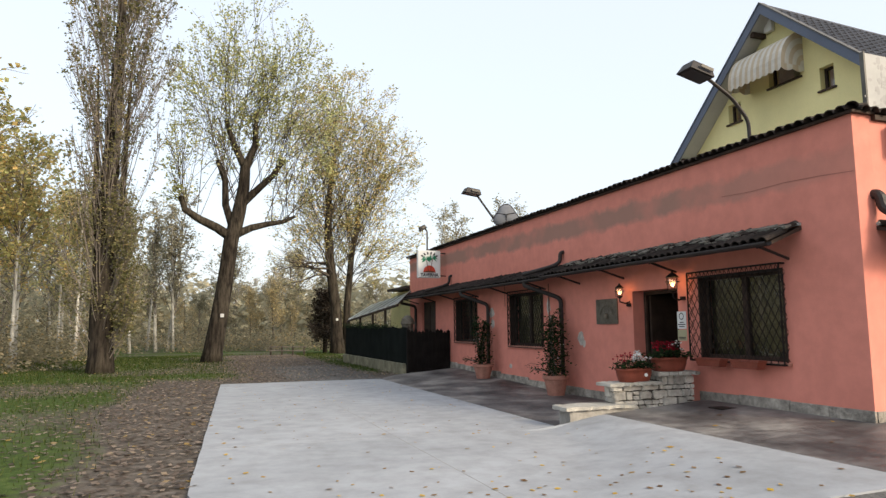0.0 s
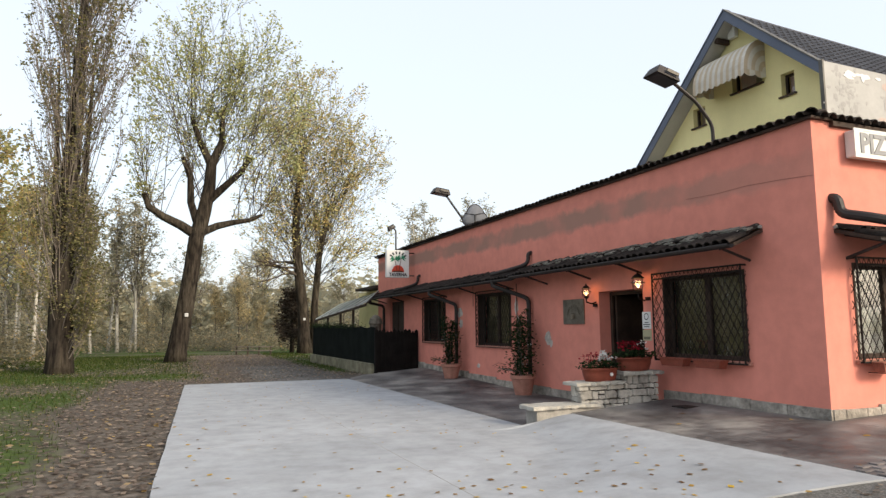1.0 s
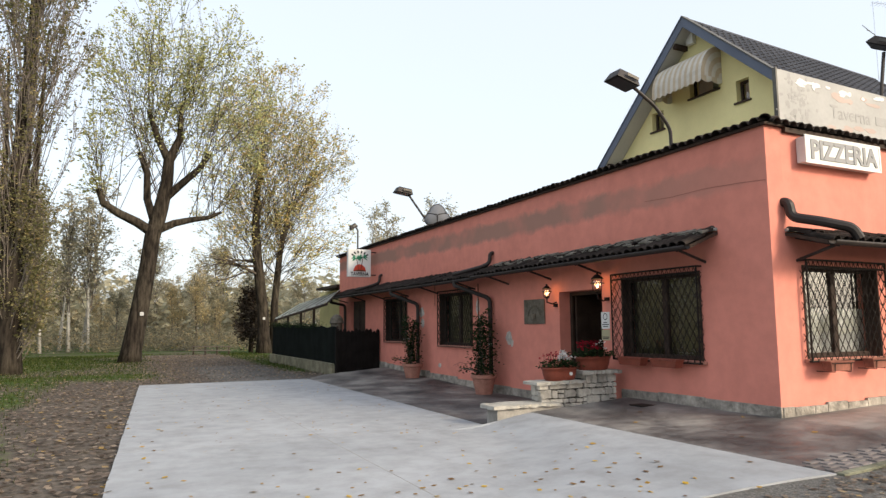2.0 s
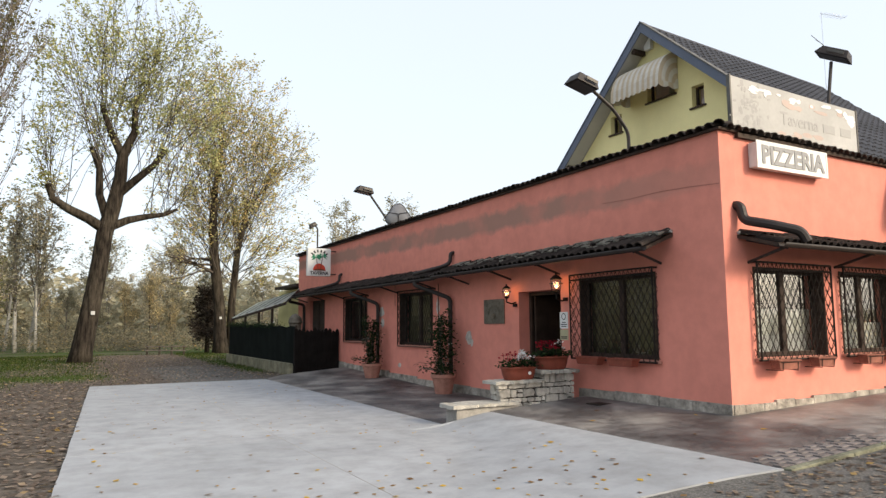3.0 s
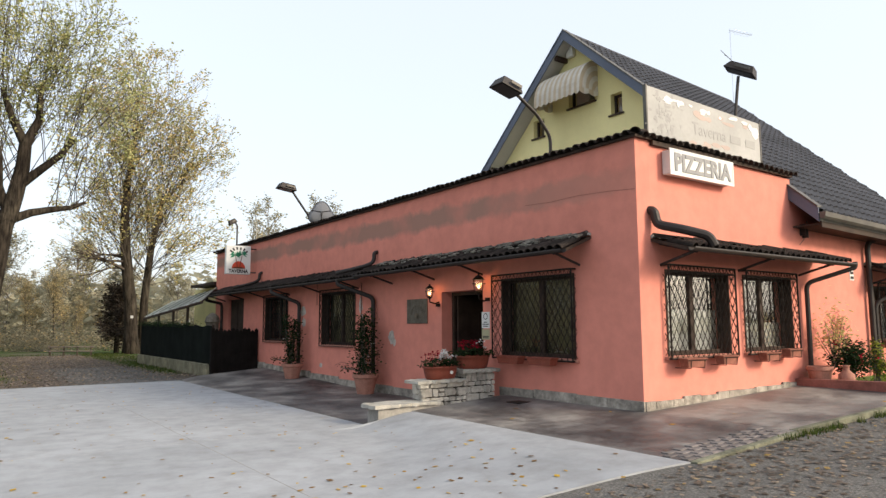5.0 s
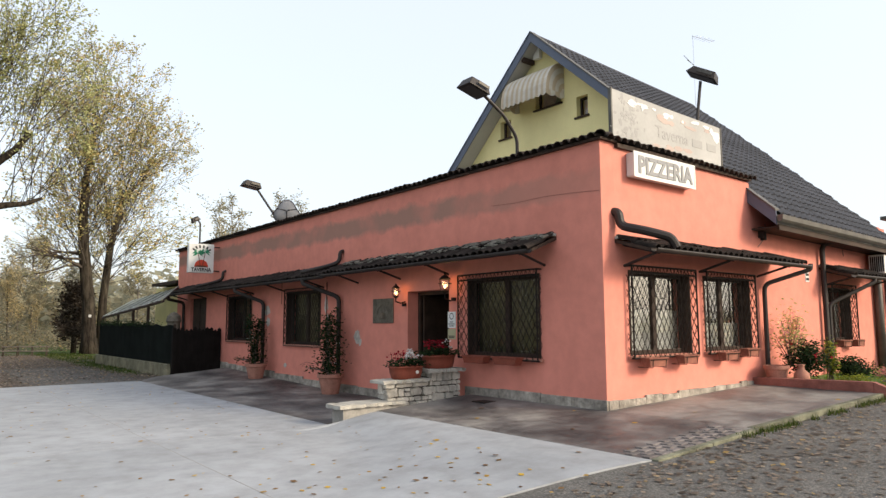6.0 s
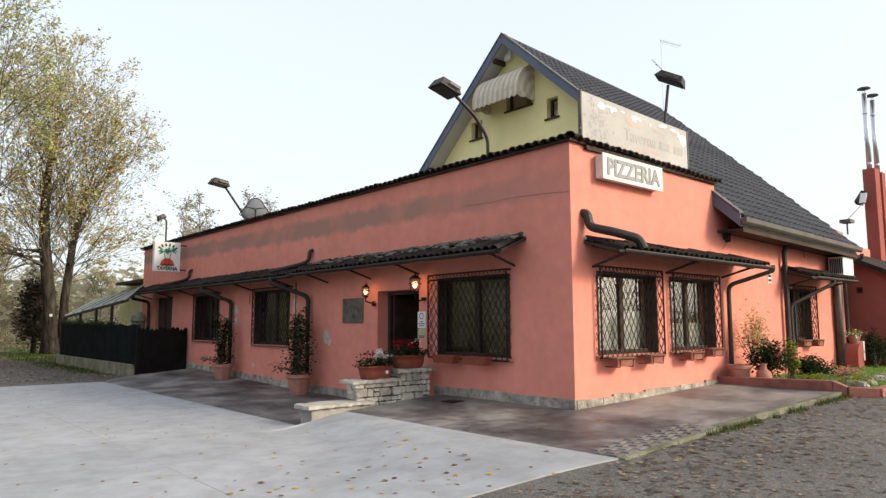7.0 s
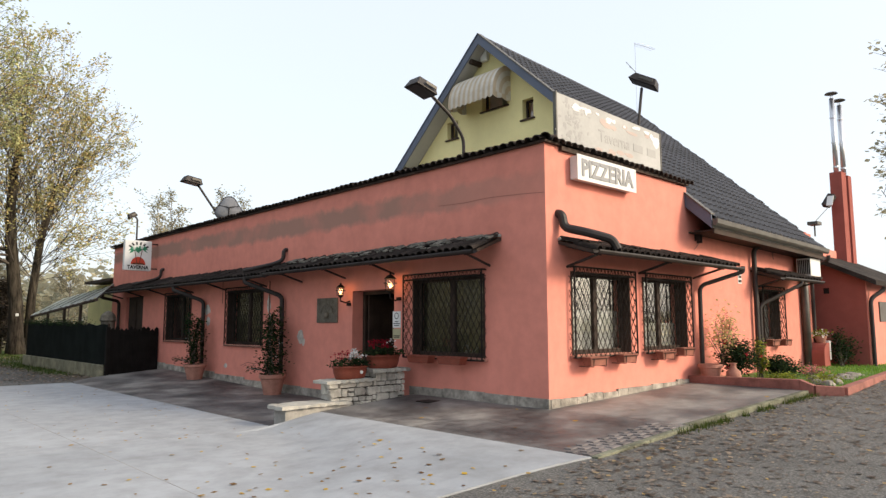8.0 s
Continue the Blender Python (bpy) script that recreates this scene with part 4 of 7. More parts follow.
for x in (RX0 - 0.05, RX_EAVE + 0.05):
    z = roof_z(x, 0)
    g.v += [(x, EY - 0.02, z + 0.0), (x, EY - 0.13, z + 0.0), (x, EY - 0.12, z - 0.08), (x, EY - 0.08, z - 0.12), (x, EY - 0.03, z - 0.1), (x, EY - 0.03, z - 0.02)]
g.f = [(k, (k + 1) % 6, 6 + (k + 1) % 6, 6 + k) for k in range(6)] + [(5, 4, 3, 2, 1, 0), (6, 7, 8, 9, 10, 11)]
part("gutter", g, M_GREYMETAL, house, "long grey eaves gutter")
g = Geo()
for k in range(9):
    x = RX0 + 0.3 + k * 0.65
    z = roof_z(x, 0)
    g.box(x, x + 0.025, EY - 0.135, EY - 0.005, z + 0.0, z + 0.012)
tagged(part("gutter_straps", g, M_GREYMETAL, house), kind="stuff")
for nm, ya, yb, za, zb in (("fascia", EY, EY + 0.03, -0.24, -0.14), ("soffit", EY + 0.03, -0.003, -0.2, -0.17)):
    g = Geo()
    for x in (RX0 + 0.07, RX_EAVE):
        z = roof_z(x, 0)
        g.v += [(x, ya, z + za), (x, yb, z + za), (x, yb, z + zb), (x, ya, z + zb)]
    g.f = [(3, 2, 1, 0), (4, 5, 6, 7)] + [(k, (k + 1) % 4, 4 + (k + 1) % 4, 4 + k) for k in range(4)]
    part(nm, g, M_TIMBER, house, "dark brown eaves board")
part("alarm_box", Geo().box(GX0 - 0.12, GX0, 5.35, 5.57, 8.18, 8.48), M_WHITE, house, "small white alarm box", bevel=0.02)

# rounded, scalloped awning over the middle attic window
aw = Geo()
stripes = []
ay0, ay1, az, ah, ao = 4.65, 6.2, 7.83, 0.77, 0.66
nu, nv = 36, 8


def awning_point(u, v):
    w = v * math.pi / 2
    return (GX0 - ao * math.sin(w), ay0 + (ay1 - ay0) * u, az - ah + ah * math.cos(w))


for j in range(nv):
    for i in range(nu):
        u0, u1 = i / nu, (i + 1) / nu
        aw.quad(awning_point(u0, j / nv), awning_point(u1, j / nv), awning_point(u1, (j + 1) / nv), awning_point(u0, (j + 1) / nv))
        stripes.append(1.0 if (i // 2) % 2 else 0.0)
for i in range(nu):
    a, b = awning_point(i / nu, 1), awning_point((i + 1) / nu, 1)
    da, db = 0.10 + 0.05 * abs(math.sin(i * math.pi / 4)), 0.10 + 0.05 * abs(math.sin((i + 1) * math.pi / 4))
    aw.quad(a, b, (b[0], b[1], b[2] - db), (a[0], a[1], a[2] - da))
    stripes.append(1.0 if (i // 2) % 2 else 0.0)
for u in (0, 1):
    c = (GX0, ay0 + (ay1 - ay0) * u, az - ah)
    for j in range(nv):
        for ring in range(6):
            f0, f1 = ring / 6, (ring + 1) / 6
            P = [awning_point(u, j / nv), awning_point(u, (j + 1) / nv)]
            L = lambda p, f: tuple(c[k] + (p[k] - c[k]) * f for k in range(3))
            aw.quad(L(P[0], f0), L(P[1], f0), L(P[1], f1), L(P[0], f1))
            stripes.append(float(ring % 2))
    for i in range(8):
        x0, x1 = GX0 - ao * i / 8, GX0 - ao * (i + 1) / 8
        d0, d1 = 0.10 + 0.05 * abs(math.sin(i * math.pi / 4)), 0.10 + 0.05 * abs(math.sin((i + 1) * math.pi / 4))
        aw.quad((x0, c[1], c[2]), (x1, c[1], c[2]), (x1, c[1], c[2] - d1), (x0, c[1], c[2] - d0))
        stripes.append(float(i // 2 % 2))
M_AWNING = striped("striped_awning_cloth")
awning = part("awning", aw, M_AWNING, house, "rounded ivory and tan striped awning, scalloped edge")
fa = awning.data.attributes.new("stripe", "FLOAT", "FACE")
fa.data.foreach_set("value", stripes)

# ---- signs ----
def box_sign(name, x0, x1, y0, y1, z0, z1, label):
    s = thing(name, ((x0 + x1) / 2, (y0 + y1) / 2, z0), label, "sign")
    part("case", Geo().box(x0, x1, y0, y1, z0, z1), M_WHITE, s, bevel=0.02)
    return s


pz = box_sign("illuminated_sign", 0.60, 2.19, -0.16, -0.005, 3.63, 3.99, "white box sign with grey capital letters")
part("trim", Geo().box(0.58, 2.21, -0.165, -0.15, 3.615, 3.643).box(0.58, 2.21, -0.165, -0.15, 3.977, 4.005).box(0.58, 0.608, -0.165, -0.15, 3.643, 3.977).box(2.182, 2.21, -0.165, -0.15, 3.643, 3.977), M_WHITE, pz)
lettering("letters", "PIZZERIA", 0.36, Matrix.Translation((1.395, -0.166, 3.80)) @ FACE_S, M_LETTER, pz, width=1.44, bold=0.013)

ts = box_sign("hanging_sign", -0.98, -0.2, 14.9, 15.06, 3.08, 3.98, "square white hanging sign with palm trees and sun")
part("bracket", Geo().tube([(-0.25, 14.98, 3.9), (0.05, 14.98, 3.9)], 0.02, 6).tube([(-0.25, 14.98, 3.15), (0.05, 14.98, 3.15)], 0.02, 6), M_METAL, ts)
FY = 14.894
sx = lambda u: -0.98 + 0.78 * u
sz = lambda v: 3.08 + 0.90 * v
g = Geo()
i = 0
n = 16
g.v = [(sx(0.5), FY, sz(0.2))] + [(sx(0.5 + 0.27 * math.cos(math.pi * k / n)), FY, sz(0.2 + 0.25 * math.sin(math.pi * k / n))) for k in range(n + 1)]
g.f = [(0, k + 2, k + 1) for k in range(n)]
part("sun_disc", g, M_REDINK, ts, "red half sun")
g = Geo()
for cx, cz_, tilt in ((0.36, 0.66, -0.06), (0.64, 0.70, 0.06)):
    for k in range(7):
        a = radians(-30 + k * 40)
        tip = (cx + 0.24 * math.cos(a), cz_ + 0.13 * math.sin(a) - 0.04)
        mid = (cx + 0.12 * math.cos(a), cz_ + 0.10 * math.sin(a) + 0.03)
        g.quad((sx(cx), FY - 0.003, sz(cz_)), (sx(mid[0] + 0.02), FY - 0.003, sz(mid[1] - 0.05)), (sx(tip[0]), FY - 0.003, sz(tip[1])), (sx(mid[0] - 0.01), FY - 0.003, sz(mid[1] + 0.03)))
part("palm_fronds", g, M_GREENINK, ts, "green palm fronds")
g = Geo()
for cx, top, foot in ((0.36, 0.66, 0.46), (0.64, 0.70, 0.54)):
    g.quad((sx(foot - 0.015), FY - 0.002, sz(0.22)), (sx(foot + 0.02), FY - 0.002, sz(0.22)), (sx(cx + 0.012), FY - 0.002, sz(top)), (sx(cx - 0.012), FY - 0.002, sz(top)))
g.quad((sx(0.22), FY - 0.0025, sz(0.19)), (sx(0.78), FY - 0.0025, sz(0.19)), (sx(0.66), FY - 0.0025, sz(0.25)), (sx(0.34), FY - 0.0025, sz(0.25)))
part("palm_trunks", g, M_BROWNINK, ts)
lettering("letters", "TAVERNA", 0.15, Matrix.Translation((sx(0.5), FY, sz(0.1))) @ FACE_S, M_INK, ts, 0.002, 0.62, 0.006)
g = Geo()
for k in range(6):
    a = radians(150 - k * 24)
    c = Vector((sx(0.5 + 0.36 * math.cos(a)), FY - 0.001, sz(0.68 + 0.22 * math.sin(a))))
    g.solid(Matrix.Translation(c) @ Matrix.Rotation(-(a - math.pi / 2), 4, "Y"), 0.05, 0.002, 0.09)
tagged(part("print_bars", g, M_INK, ts), kind="stuff")

ban = thing("roof_banner", (2.1, 0.3, 4.0), "large faded white hoarding standing on the parapet", "sign")
bx0, bx1, by = 0.86, 4.11, 0.42
bt = lambda x: 5.18 - 0.022 * (x - bx0)
g = Geo()
g.v = [(bx0, by, 3.7), (bx1, by, 3.7), (bx1, by, bt(bx1)), (bx0, by, bt(bx0))]
g.v += [(x, y + 0.04, z) for x, y, z in g.v]
g.f = [(0, 1, 2, 3), (7, 6, 5, 4)] + [(a, 4 + a, 4 + (a + 1) % 4, (a + 1) % 4) for a in range(4)]
part("panel", g, M_BANNER, ban, "weathered white panel with peeling edge")
for ex in (bx0 - 0.02, bx1 - 0.01):
    part("edge_trim", Geo().box(ex, ex + 0.03, by - 0.012, by + 0.05, 3.7, bt(ex) + 0.01), M_GREYMETAL, ban)
for x in (1.2, 2.4, 3.7):
    part("prop", Geo().tube([(x, by + 0.05, 4.9), (x, by + 0.9, 3.7)], 0.025, 6), M_GREYMETAL, ban)
lettering("letters", "Taverna", 0.30, Matrix.Translation((2.52, by - 0.003, 4.68)) @ FACE_S, M_BANNERTEXT, ban, 0.001, 0.98, 0.004)
for u0, u1 in ((3.14, 3.46), (3.62, 3.92)):
    part("word_bar", Geo().box(u0, u1, by - 0.004, by + 0.003, 4.6, 4.74), M_BANNERTEXT, ban)
rr = random.Random(11)
BA = lambda u, d, z: (u, by + d * 0.5, z)
g = Geo()
for k in range(22):
    blob_patch(g, BA, bx0 + 0.3 + 2.7 * rr.random(), 5.06 - 0.1 * rr.random() ** 2, rr.uniform(0.03, 0.12), rr.uniform(0.02, 0.06), k)
for k in range(5):
    blob_patch(g, BA, bx1 - 0.12 - 0.1 * rr.random(), 4.85 + 0.1 * rr.random(), 0.09, 0.07, 50 + k)
tagged(part("peeled_backing", g, M_PEEL, ban), kind="stuff")
g = Geo()
for k in range(10):
    blob_patch(g, lambda u, d, z: (u, by + d * 0.25, z), 2.0 + 1.8 * rr.random(), rr.choice((4.95, 4.45)) + rr.uniform(-0.06, 0.06), rr.uniform(0.08, 0.22), rr.uniform(0.03, 0.07), 80 + k)
tagged(part("faded_print", g, M_BANNERPINK, ban), kind="stuff")
g = Geo()
for k in range(80):
    blob_patch(g, lambda u, d, z: (u, by + d * 0.12, z), 1.33 + rr.gauss(0, 0.17), 4.72 + rr.gauss(0, 0.2), rr.uniform(0.015, 0.05), rr.uniform(0.015, 0.05), 120 + k, 8)
tagged(part("faded_drawing", g, M_BANNERTEXT, ban), kind="stuff")

# plaque, notices
pq = thing("wall_plaque", (0, 5.58, 1.49), "tarnished bronze relief plaque on the wall", "plaque")
part("plate", Geo().box(-0.03, -0.002, 5.215, 5.955, 1.495, 1.992), M_BRONZE, pq, bevel=0.01)
g = Geo()
for k in range(9):
    a = math.pi * (k + 0.5) / 9
    g.solid(Matrix.Translation((-0.034, 5.585 + 0.22 * math.cos(a), 1.66 + 0.2 * math.sin(a))) @ Matrix.Rotation(a, 4, "X"), 0.012, 0.05, 0.06)
g.lathe((-0.03, 5.585, 1.6), [(0.0, 0), (0.07, 0.0), (0.07, 0.1), (0.0, 0.12)], 10)
part("relief", g, M_BRONZE, pq, "worn arch relief", bevel=0.004)
nt = thing("notice_board", (0, 3.38, 1.2), "white notice with a round symbol above a buff one", "notice")
part("upper_sheet", Geo().box(-0.008, -0.002, 3.27, 3.49, 1.40, 1.69), M_PAPER, nt)
part("lower_sheet", Geo().box(-0.008, -0.002, 3.27, 3.49, 1.20, 1.385), M_NOTICE2, nt)
g = Geo()
for k in range(16):
    a, b = k * 6.283 / 16, (k + 1) * 6.283 / 16
    P = lambda w, rad: (-0.010, 3.38 + rad * math.cos(w), 1.61 + rad * math.sin(w))
    g.quad(P(a, 0.06), P(b, 0.06), P(b, 0.045), P(a, 0.045))
for z, w in ((1.50, 0.05), (1.465, 0.09), (1.43, 0.07), (1.25, 0.09), (1.225, 0.08)):
    g.quad((-0.010, 3.38 - w, z), (-0.010, 3.38 + w, z), (-0.010, 3.38 + w, z + 0.015), (-0.010, 3.38 - w, z + 0.015))
tagged(part("print_bars", g, M_INK, nt), kind="stuff")


# ---- wall lanterns ----
def lantern(y, z, s):
    t = thing("wall_lantern", (0, y, z - 0.2), "lit brass wall lantern with a glass globe", "lantern", "lanterns by the door")
    part("bracket", Geo().lathe((-0.02, y, z - 0.22), [(0.05, -0.03), (0.05, 0.03)], 10).tube([(0, y, z - 0.2 * s), (-0.1, y, z - 0.24 * s), (-0.22, y, z - 0.2 * s), (-0.22, y, z - 0.1 * s)], 0.014, 6), M_IRON, t)
    part("base", Geo().lathe((-0.22, y, z - 0.12 * s), [(0.02, 0), (0.07 * s, 0.03), (0.06 * s, 0.045)], 12), M_IRON, t)
    gl = part("globe", Geo().lathe((-0.22, y, z - 0.08 * s), [(0.055 * s, 0), (0.10 * s, 0.08 * s), (0.11 * s, 0.14 * s), (0.09 * s, 0.2 * s), (0.087 * s, 0.2 * s), (0.107 * s, 0.14 * s), (0.097 * s, 0.08 * s), (0.052 * s, 0.004 * s)], 12), M_CLEAR, t, "clear glass globe", smooth=True)
    gl.visible_shadow = False
    part("ribs", Geo().tube([(-0.22 - 0.1 * s, y, z - 0.08 * s), (-0.22 - 0.11 * s, y, z + 0.12 * s)], 0.006, 4).tube([(-0.22, y - 0.1 * s, z - 0.08 * s), (-0.22, y - 0.11 * s, z + 0.12 * s)], 0.006, 4).tube([(-0.22, y + 0.1 * s, z - 0.08 * s), (-0.22, y + 0.11 * s, z + 0.12 * s)], 0.006, 4).tube([(-0.22 + 0.112 * s * math.cos(a * 0.5236), y + 0.112 * s * math.sin(a * 0.5236), z + 0.05 * s) for a in range(13)], 0.006, 4), M_IRON, t)
    part("cap", Geo().lathe((-0.22, y, z + 0.12 * s), [(0.11 * s, 0), (0.05 * s, 0.06 * s), (0.015, 0.08 * s), (0.02, 0.1 * s), (0.0, 0.12 * s)], 12), M_IRON, t)
    part("bulb", Geo().lathe((-0.22, y, z - 0.05 * s), [(0.008, 0.02), (0.019 * s, 0.045 * s), (0.018 * s, 0.065 * s), (0.0, 0.08 * s)], 10), M_BULB, t, "glowing warm bulb", smooth=True)
    d = bpy.data.lights.new("lantern_light", "POINT")
    d.energy, d.color, d.shadow_soft_size = 1.6, (1.0, 0.52, 0.2), 0.06
    lo = new("lantern_light", d)
    lo.location = (-0.22, y, z + 0.04)


lantern(4.83, 2.07, 0.8)
lantern(3.30, 2.13, 1.05)


# ---- floodlights and aerials on the roofs ----
def floodlight(base, pts, head, turn, tilt, size, label):
    t = thing("floodlight", base, label, "floodlight", "roof floodlights")
    pipe([base, *pts], 0.03, M_METAL, "", t, "pole", 8)
    m = Matrix.Translation(head) @ Matrix.Rotation(radians(turn), 4, "Z") @ Matrix.Rotation(radians(tilt), 4, "Y")
    g = Geo()
    # a shallow tapered housing, wide face down along -z
    a, b = size, size * 0.75
    v = [(-a / 2, -b / 2, -0.08), (a / 2, -b / 2, -0.08), (a / 2, b / 2, -0.08), (-a / 2, b / 2, -0.08), (-a * 0.36, -b * 0.36, 0.08), (a * 0.4, -b * 0.36, 0.08), (a * 0.4, b * 0.36, 0.08), (-a * 0.36, b * 0.36, 0.08)]
    g.v = [tuple(m @ Vector(p)) for p in v]
    g.f = [(3, 2, 1, 0), (4, 5, 6, 7)] + [(k, (k + 1) % 4, 4 + (k + 1) % 4, 4 + k) for k in range(4)]
    hd = part("housing", g, M_METAL, t, "dark metal lamp housing", bevel=0.015)
    part("lens", Geo().solid(m @ Matrix.Translation((0, 0, -0.084)), a * 0.82, b * 0.8, 0.008), M_LENS, hd, "grey glass lens")
    for sd in (1, -1):
        part("yoke_arm", Geo().solid(m @ Matrix.Translation((a * 0.1, sd * (b / 2 + 0.02), 0.0)), a * 0.5, 0.02, 0.05), M_GREYMETAL, hd)
    return t


floodlight((0.3, 1.97, 3.7), [(0.3, 1.97, 4.62), (0.0, 1.97, 4.95), (-0.5, 1.97, 5.24)], (-0.66, 1.97, 5.30), 0, 14, 0.46, "dark floodlight on a bent pole above the parapet")
floodlight((0.31, 11.4, 3.7), [(0.31, 11.4, 4.35), (-0.35, 11.4, 5.2)], (-0.5, 11.4, 5.27), 0, 8, 0.5, "dark floodlight on a raked pole")
floodlight((0.31, 17.8, 3.7), [(0.31, 17.8, 5.05), (0.22, 17.8, 5.15)], (0.12, 17.8, 5.17), 0, -30, 0.3, "small floodlight on a short post")
floodlight((4.62, 1.2, 4.5), [(4.68, 1.2, 5.6), (4.86, 1.2, 6.42)], (5.0, 1.2, 6.6), -70, 28, 0.62, "floodlight on a post behind the hoarding")

dish = thing("satellite_dish", (0.7, 11.0, 3.7), "grey satellite dish on the flat roof", "dish")
dm = Matrix.Translation((0.47, 11.2, 4.58)) @ Matrix.Rotation(radians(-25), 4, "Z") @ Matrix.Rotation(radians(-12), 4, "X")


def dish_point(f, a, d):
    """On the shell: f from the middle to the rim, rounded three-cornered outline, d outwards."""
    w = 0.34 * (1 + 0.16 * math.cos(3 * (a - math.pi / 2))) * f
    return tuple(dm @ Vector((w * math.cos(a), 0.11 * f * f - 0.11 + d, w * math.sin(a) * 0.95)))


g = Geo()
n, rings = 30, (0.02, 0.35, 0.7, 1.0)
for d in (0.0, 0.012):
    for f in rings:
        g.v += [dish_point(f, k * 2 * math.pi / n, d) for k in range(n)]
m = len(rings) * n
for k in range(n):
    j = (k + 1) % n
    for i in range(len(rings) - 1):
        g.f += [(i * n + j, i * n + k, (i + 1) * n + k, (i + 1) * n + j), (m + i * n + k, m + i * n + j, m + (i + 1) * n + j, m + (i + 1) * n + k)]
    g.f.append((3 * n + j, 3 * n + k, m + 3 * n + k, m + 3 * n + j))
part("reflector", g, M_DISH, dish, smooth=True)
part("rim", Geo().tube([dish_point(1.0, k * 2 * math.pi / n, 0.0) for k in range(n + 1)], 0.014, 5), M_METAL, dish)
for a in (0.35, math.pi - 0.35, -math.pi / 2):
    part("brace", Geo().tube([dish_point(0.05, a, -0.03), dish_point(0.97, a, -0.01)], 0.014, 5), M_METAL, dish)
part("mast", Geo().tube([(0.52, 11.1, 3.7), (0.52, 11.1, 4.45)], 0.028, 8), M_GREYMETAL, dish)
part("arm", Geo().tube([dish_point(0.95, -math.pi / 2, 0.0), tuple(dm @ Vector((0, 0.45, -0.1)))], 0.012, 6), M_GREYMETAL, dish)
part("receiver", Geo().solid(dm @ Matrix.Translation((0, 0.46, -0.08)), 0.06, 0.1, 0.06), M_METAL, dish)

ant = thing("roof_aerial", (10.5, 4.64, 7.98), "thin television aerial on the ridge", "aerial")
part("mast", Geo().tube([(10.5, 4.64, 7.9), (10.5, 4.64, 10.17)], 0.009, 5), M_STEEL, ant)
part("boom", Geo().tube([(10.45, 4.64, 10.12), (11.35, 4.45, 10.12)], 0.007, 4), M_STEEL, ant)
for k in range(7):
    part("element", Geo().tube([(10.55 + k * 0.12, 4.5 - k * 0.025, 10.12), (10.55 + k * 0.12 + 0.05, 4.76 - k * 0.025, 10.12)], 0.004, 4), M_STEEL, ant)
part("element", Geo().tube([(10.5, 4.64, 9.22), (10.3, 4.74, 9.36)], 0.01, 4), M_STEEL, ant)
part("boom", Geo().tube([(10.5, 4.64, 9.2), (10.22, 4.8, 9.5)], 0.012, 4), M_STEEL, ant)

# ---- the wing, its west face darkened for shade, and its chimneys ----
wing = thing("side_wing", (11.0, -1.0, 0.3), "side wing with a lean-to roof, west face painted darker for shade", "building")
g = Geo()
x0, x1 = 11.0, 14.9
yA, yB, zA, zB = 0.3, -1.05, 3.15, 2.5
g.v = [(x0, yA, 0), (x0, yB, 0), (x0, yB, zB), (x0, yA, zA), (x1, yA, 0), (x1, yB, 0), (x1, yB, zB), (x1, yA, zA)]
g.f = [(0, 3, 2, 1), (4, 5, 6, 7), (1, 2, 6, 5), (0, 4, 7, 3), (0, 1, 5, 4)]
# dark red puts this face's shade into its colour, against the salmon front
part("wall", g, M_WING, wing)
part("wall", Geo().box(x0 + 0.002, x1, yB - 0.02, yB - 0.001, 0.0, zB), M_WALL, wing, "salmon front wall")
g = Geo()
g.v = [(x0 - 0.25, yA, zA + 0.02), (x0 - 0.25, yB - 0.3, zB - 0.14), (x1, yB - 0.3, zB - 0.14), (x1, yA, zA + 0.02)]
g.v += [(x, y, z + 0.12) for x, y, z in g.v]
g.f = [(3, 2, 1, 0), (4, 5, 6, 7)] + [(a, (a + 1) % 4, 4 + (a + 1) % 4, 4 + a) for a in range(4)]
part("roof", g, M_TILE, wing, "dark lean-to roof edge")
part("back_wall", Geo().box(10.72, 13.6, 0.31, 6.0, 0.0, 3.5), M_WALL, wing)
pipe([(11.3, yB - 0.32, 2.34), (11.3, yB - 0.3, 2.26), (11.05, yB - 0.08, 2.05), (11.05, yB - 0.08, 0.4)], 0.05, M_METAL, "brown downpipe at the corner", wing)
part("vent", Geo().box(x0 - 0.01, x0 + 0.001, -0.25, -0.12, 2.2, 2.34), M_IRON, wing)
wg = part("gate", Geo().box(11.9, 12.5, yB - 0.05, yB - 0.02, 1.5, 2.0), M_GREYMETAL, wing, "small grey meter cupboard")
chim = thing("twin_chimney", (14, 0, 3), "red rendered twin chimney stacks with steel flues", "chimney")
part("chimney_shaft", Geo().box(13.9, 14.3, 0.13, 0.45, 2.9, 5.85), M_WING, chim, bevel=0.01)
part("chimney_shaft", Geo().box(14.32, 14.62, 0.08, 0.33, 2.7, 5.78), M_WING, chim, bevel=0.01)
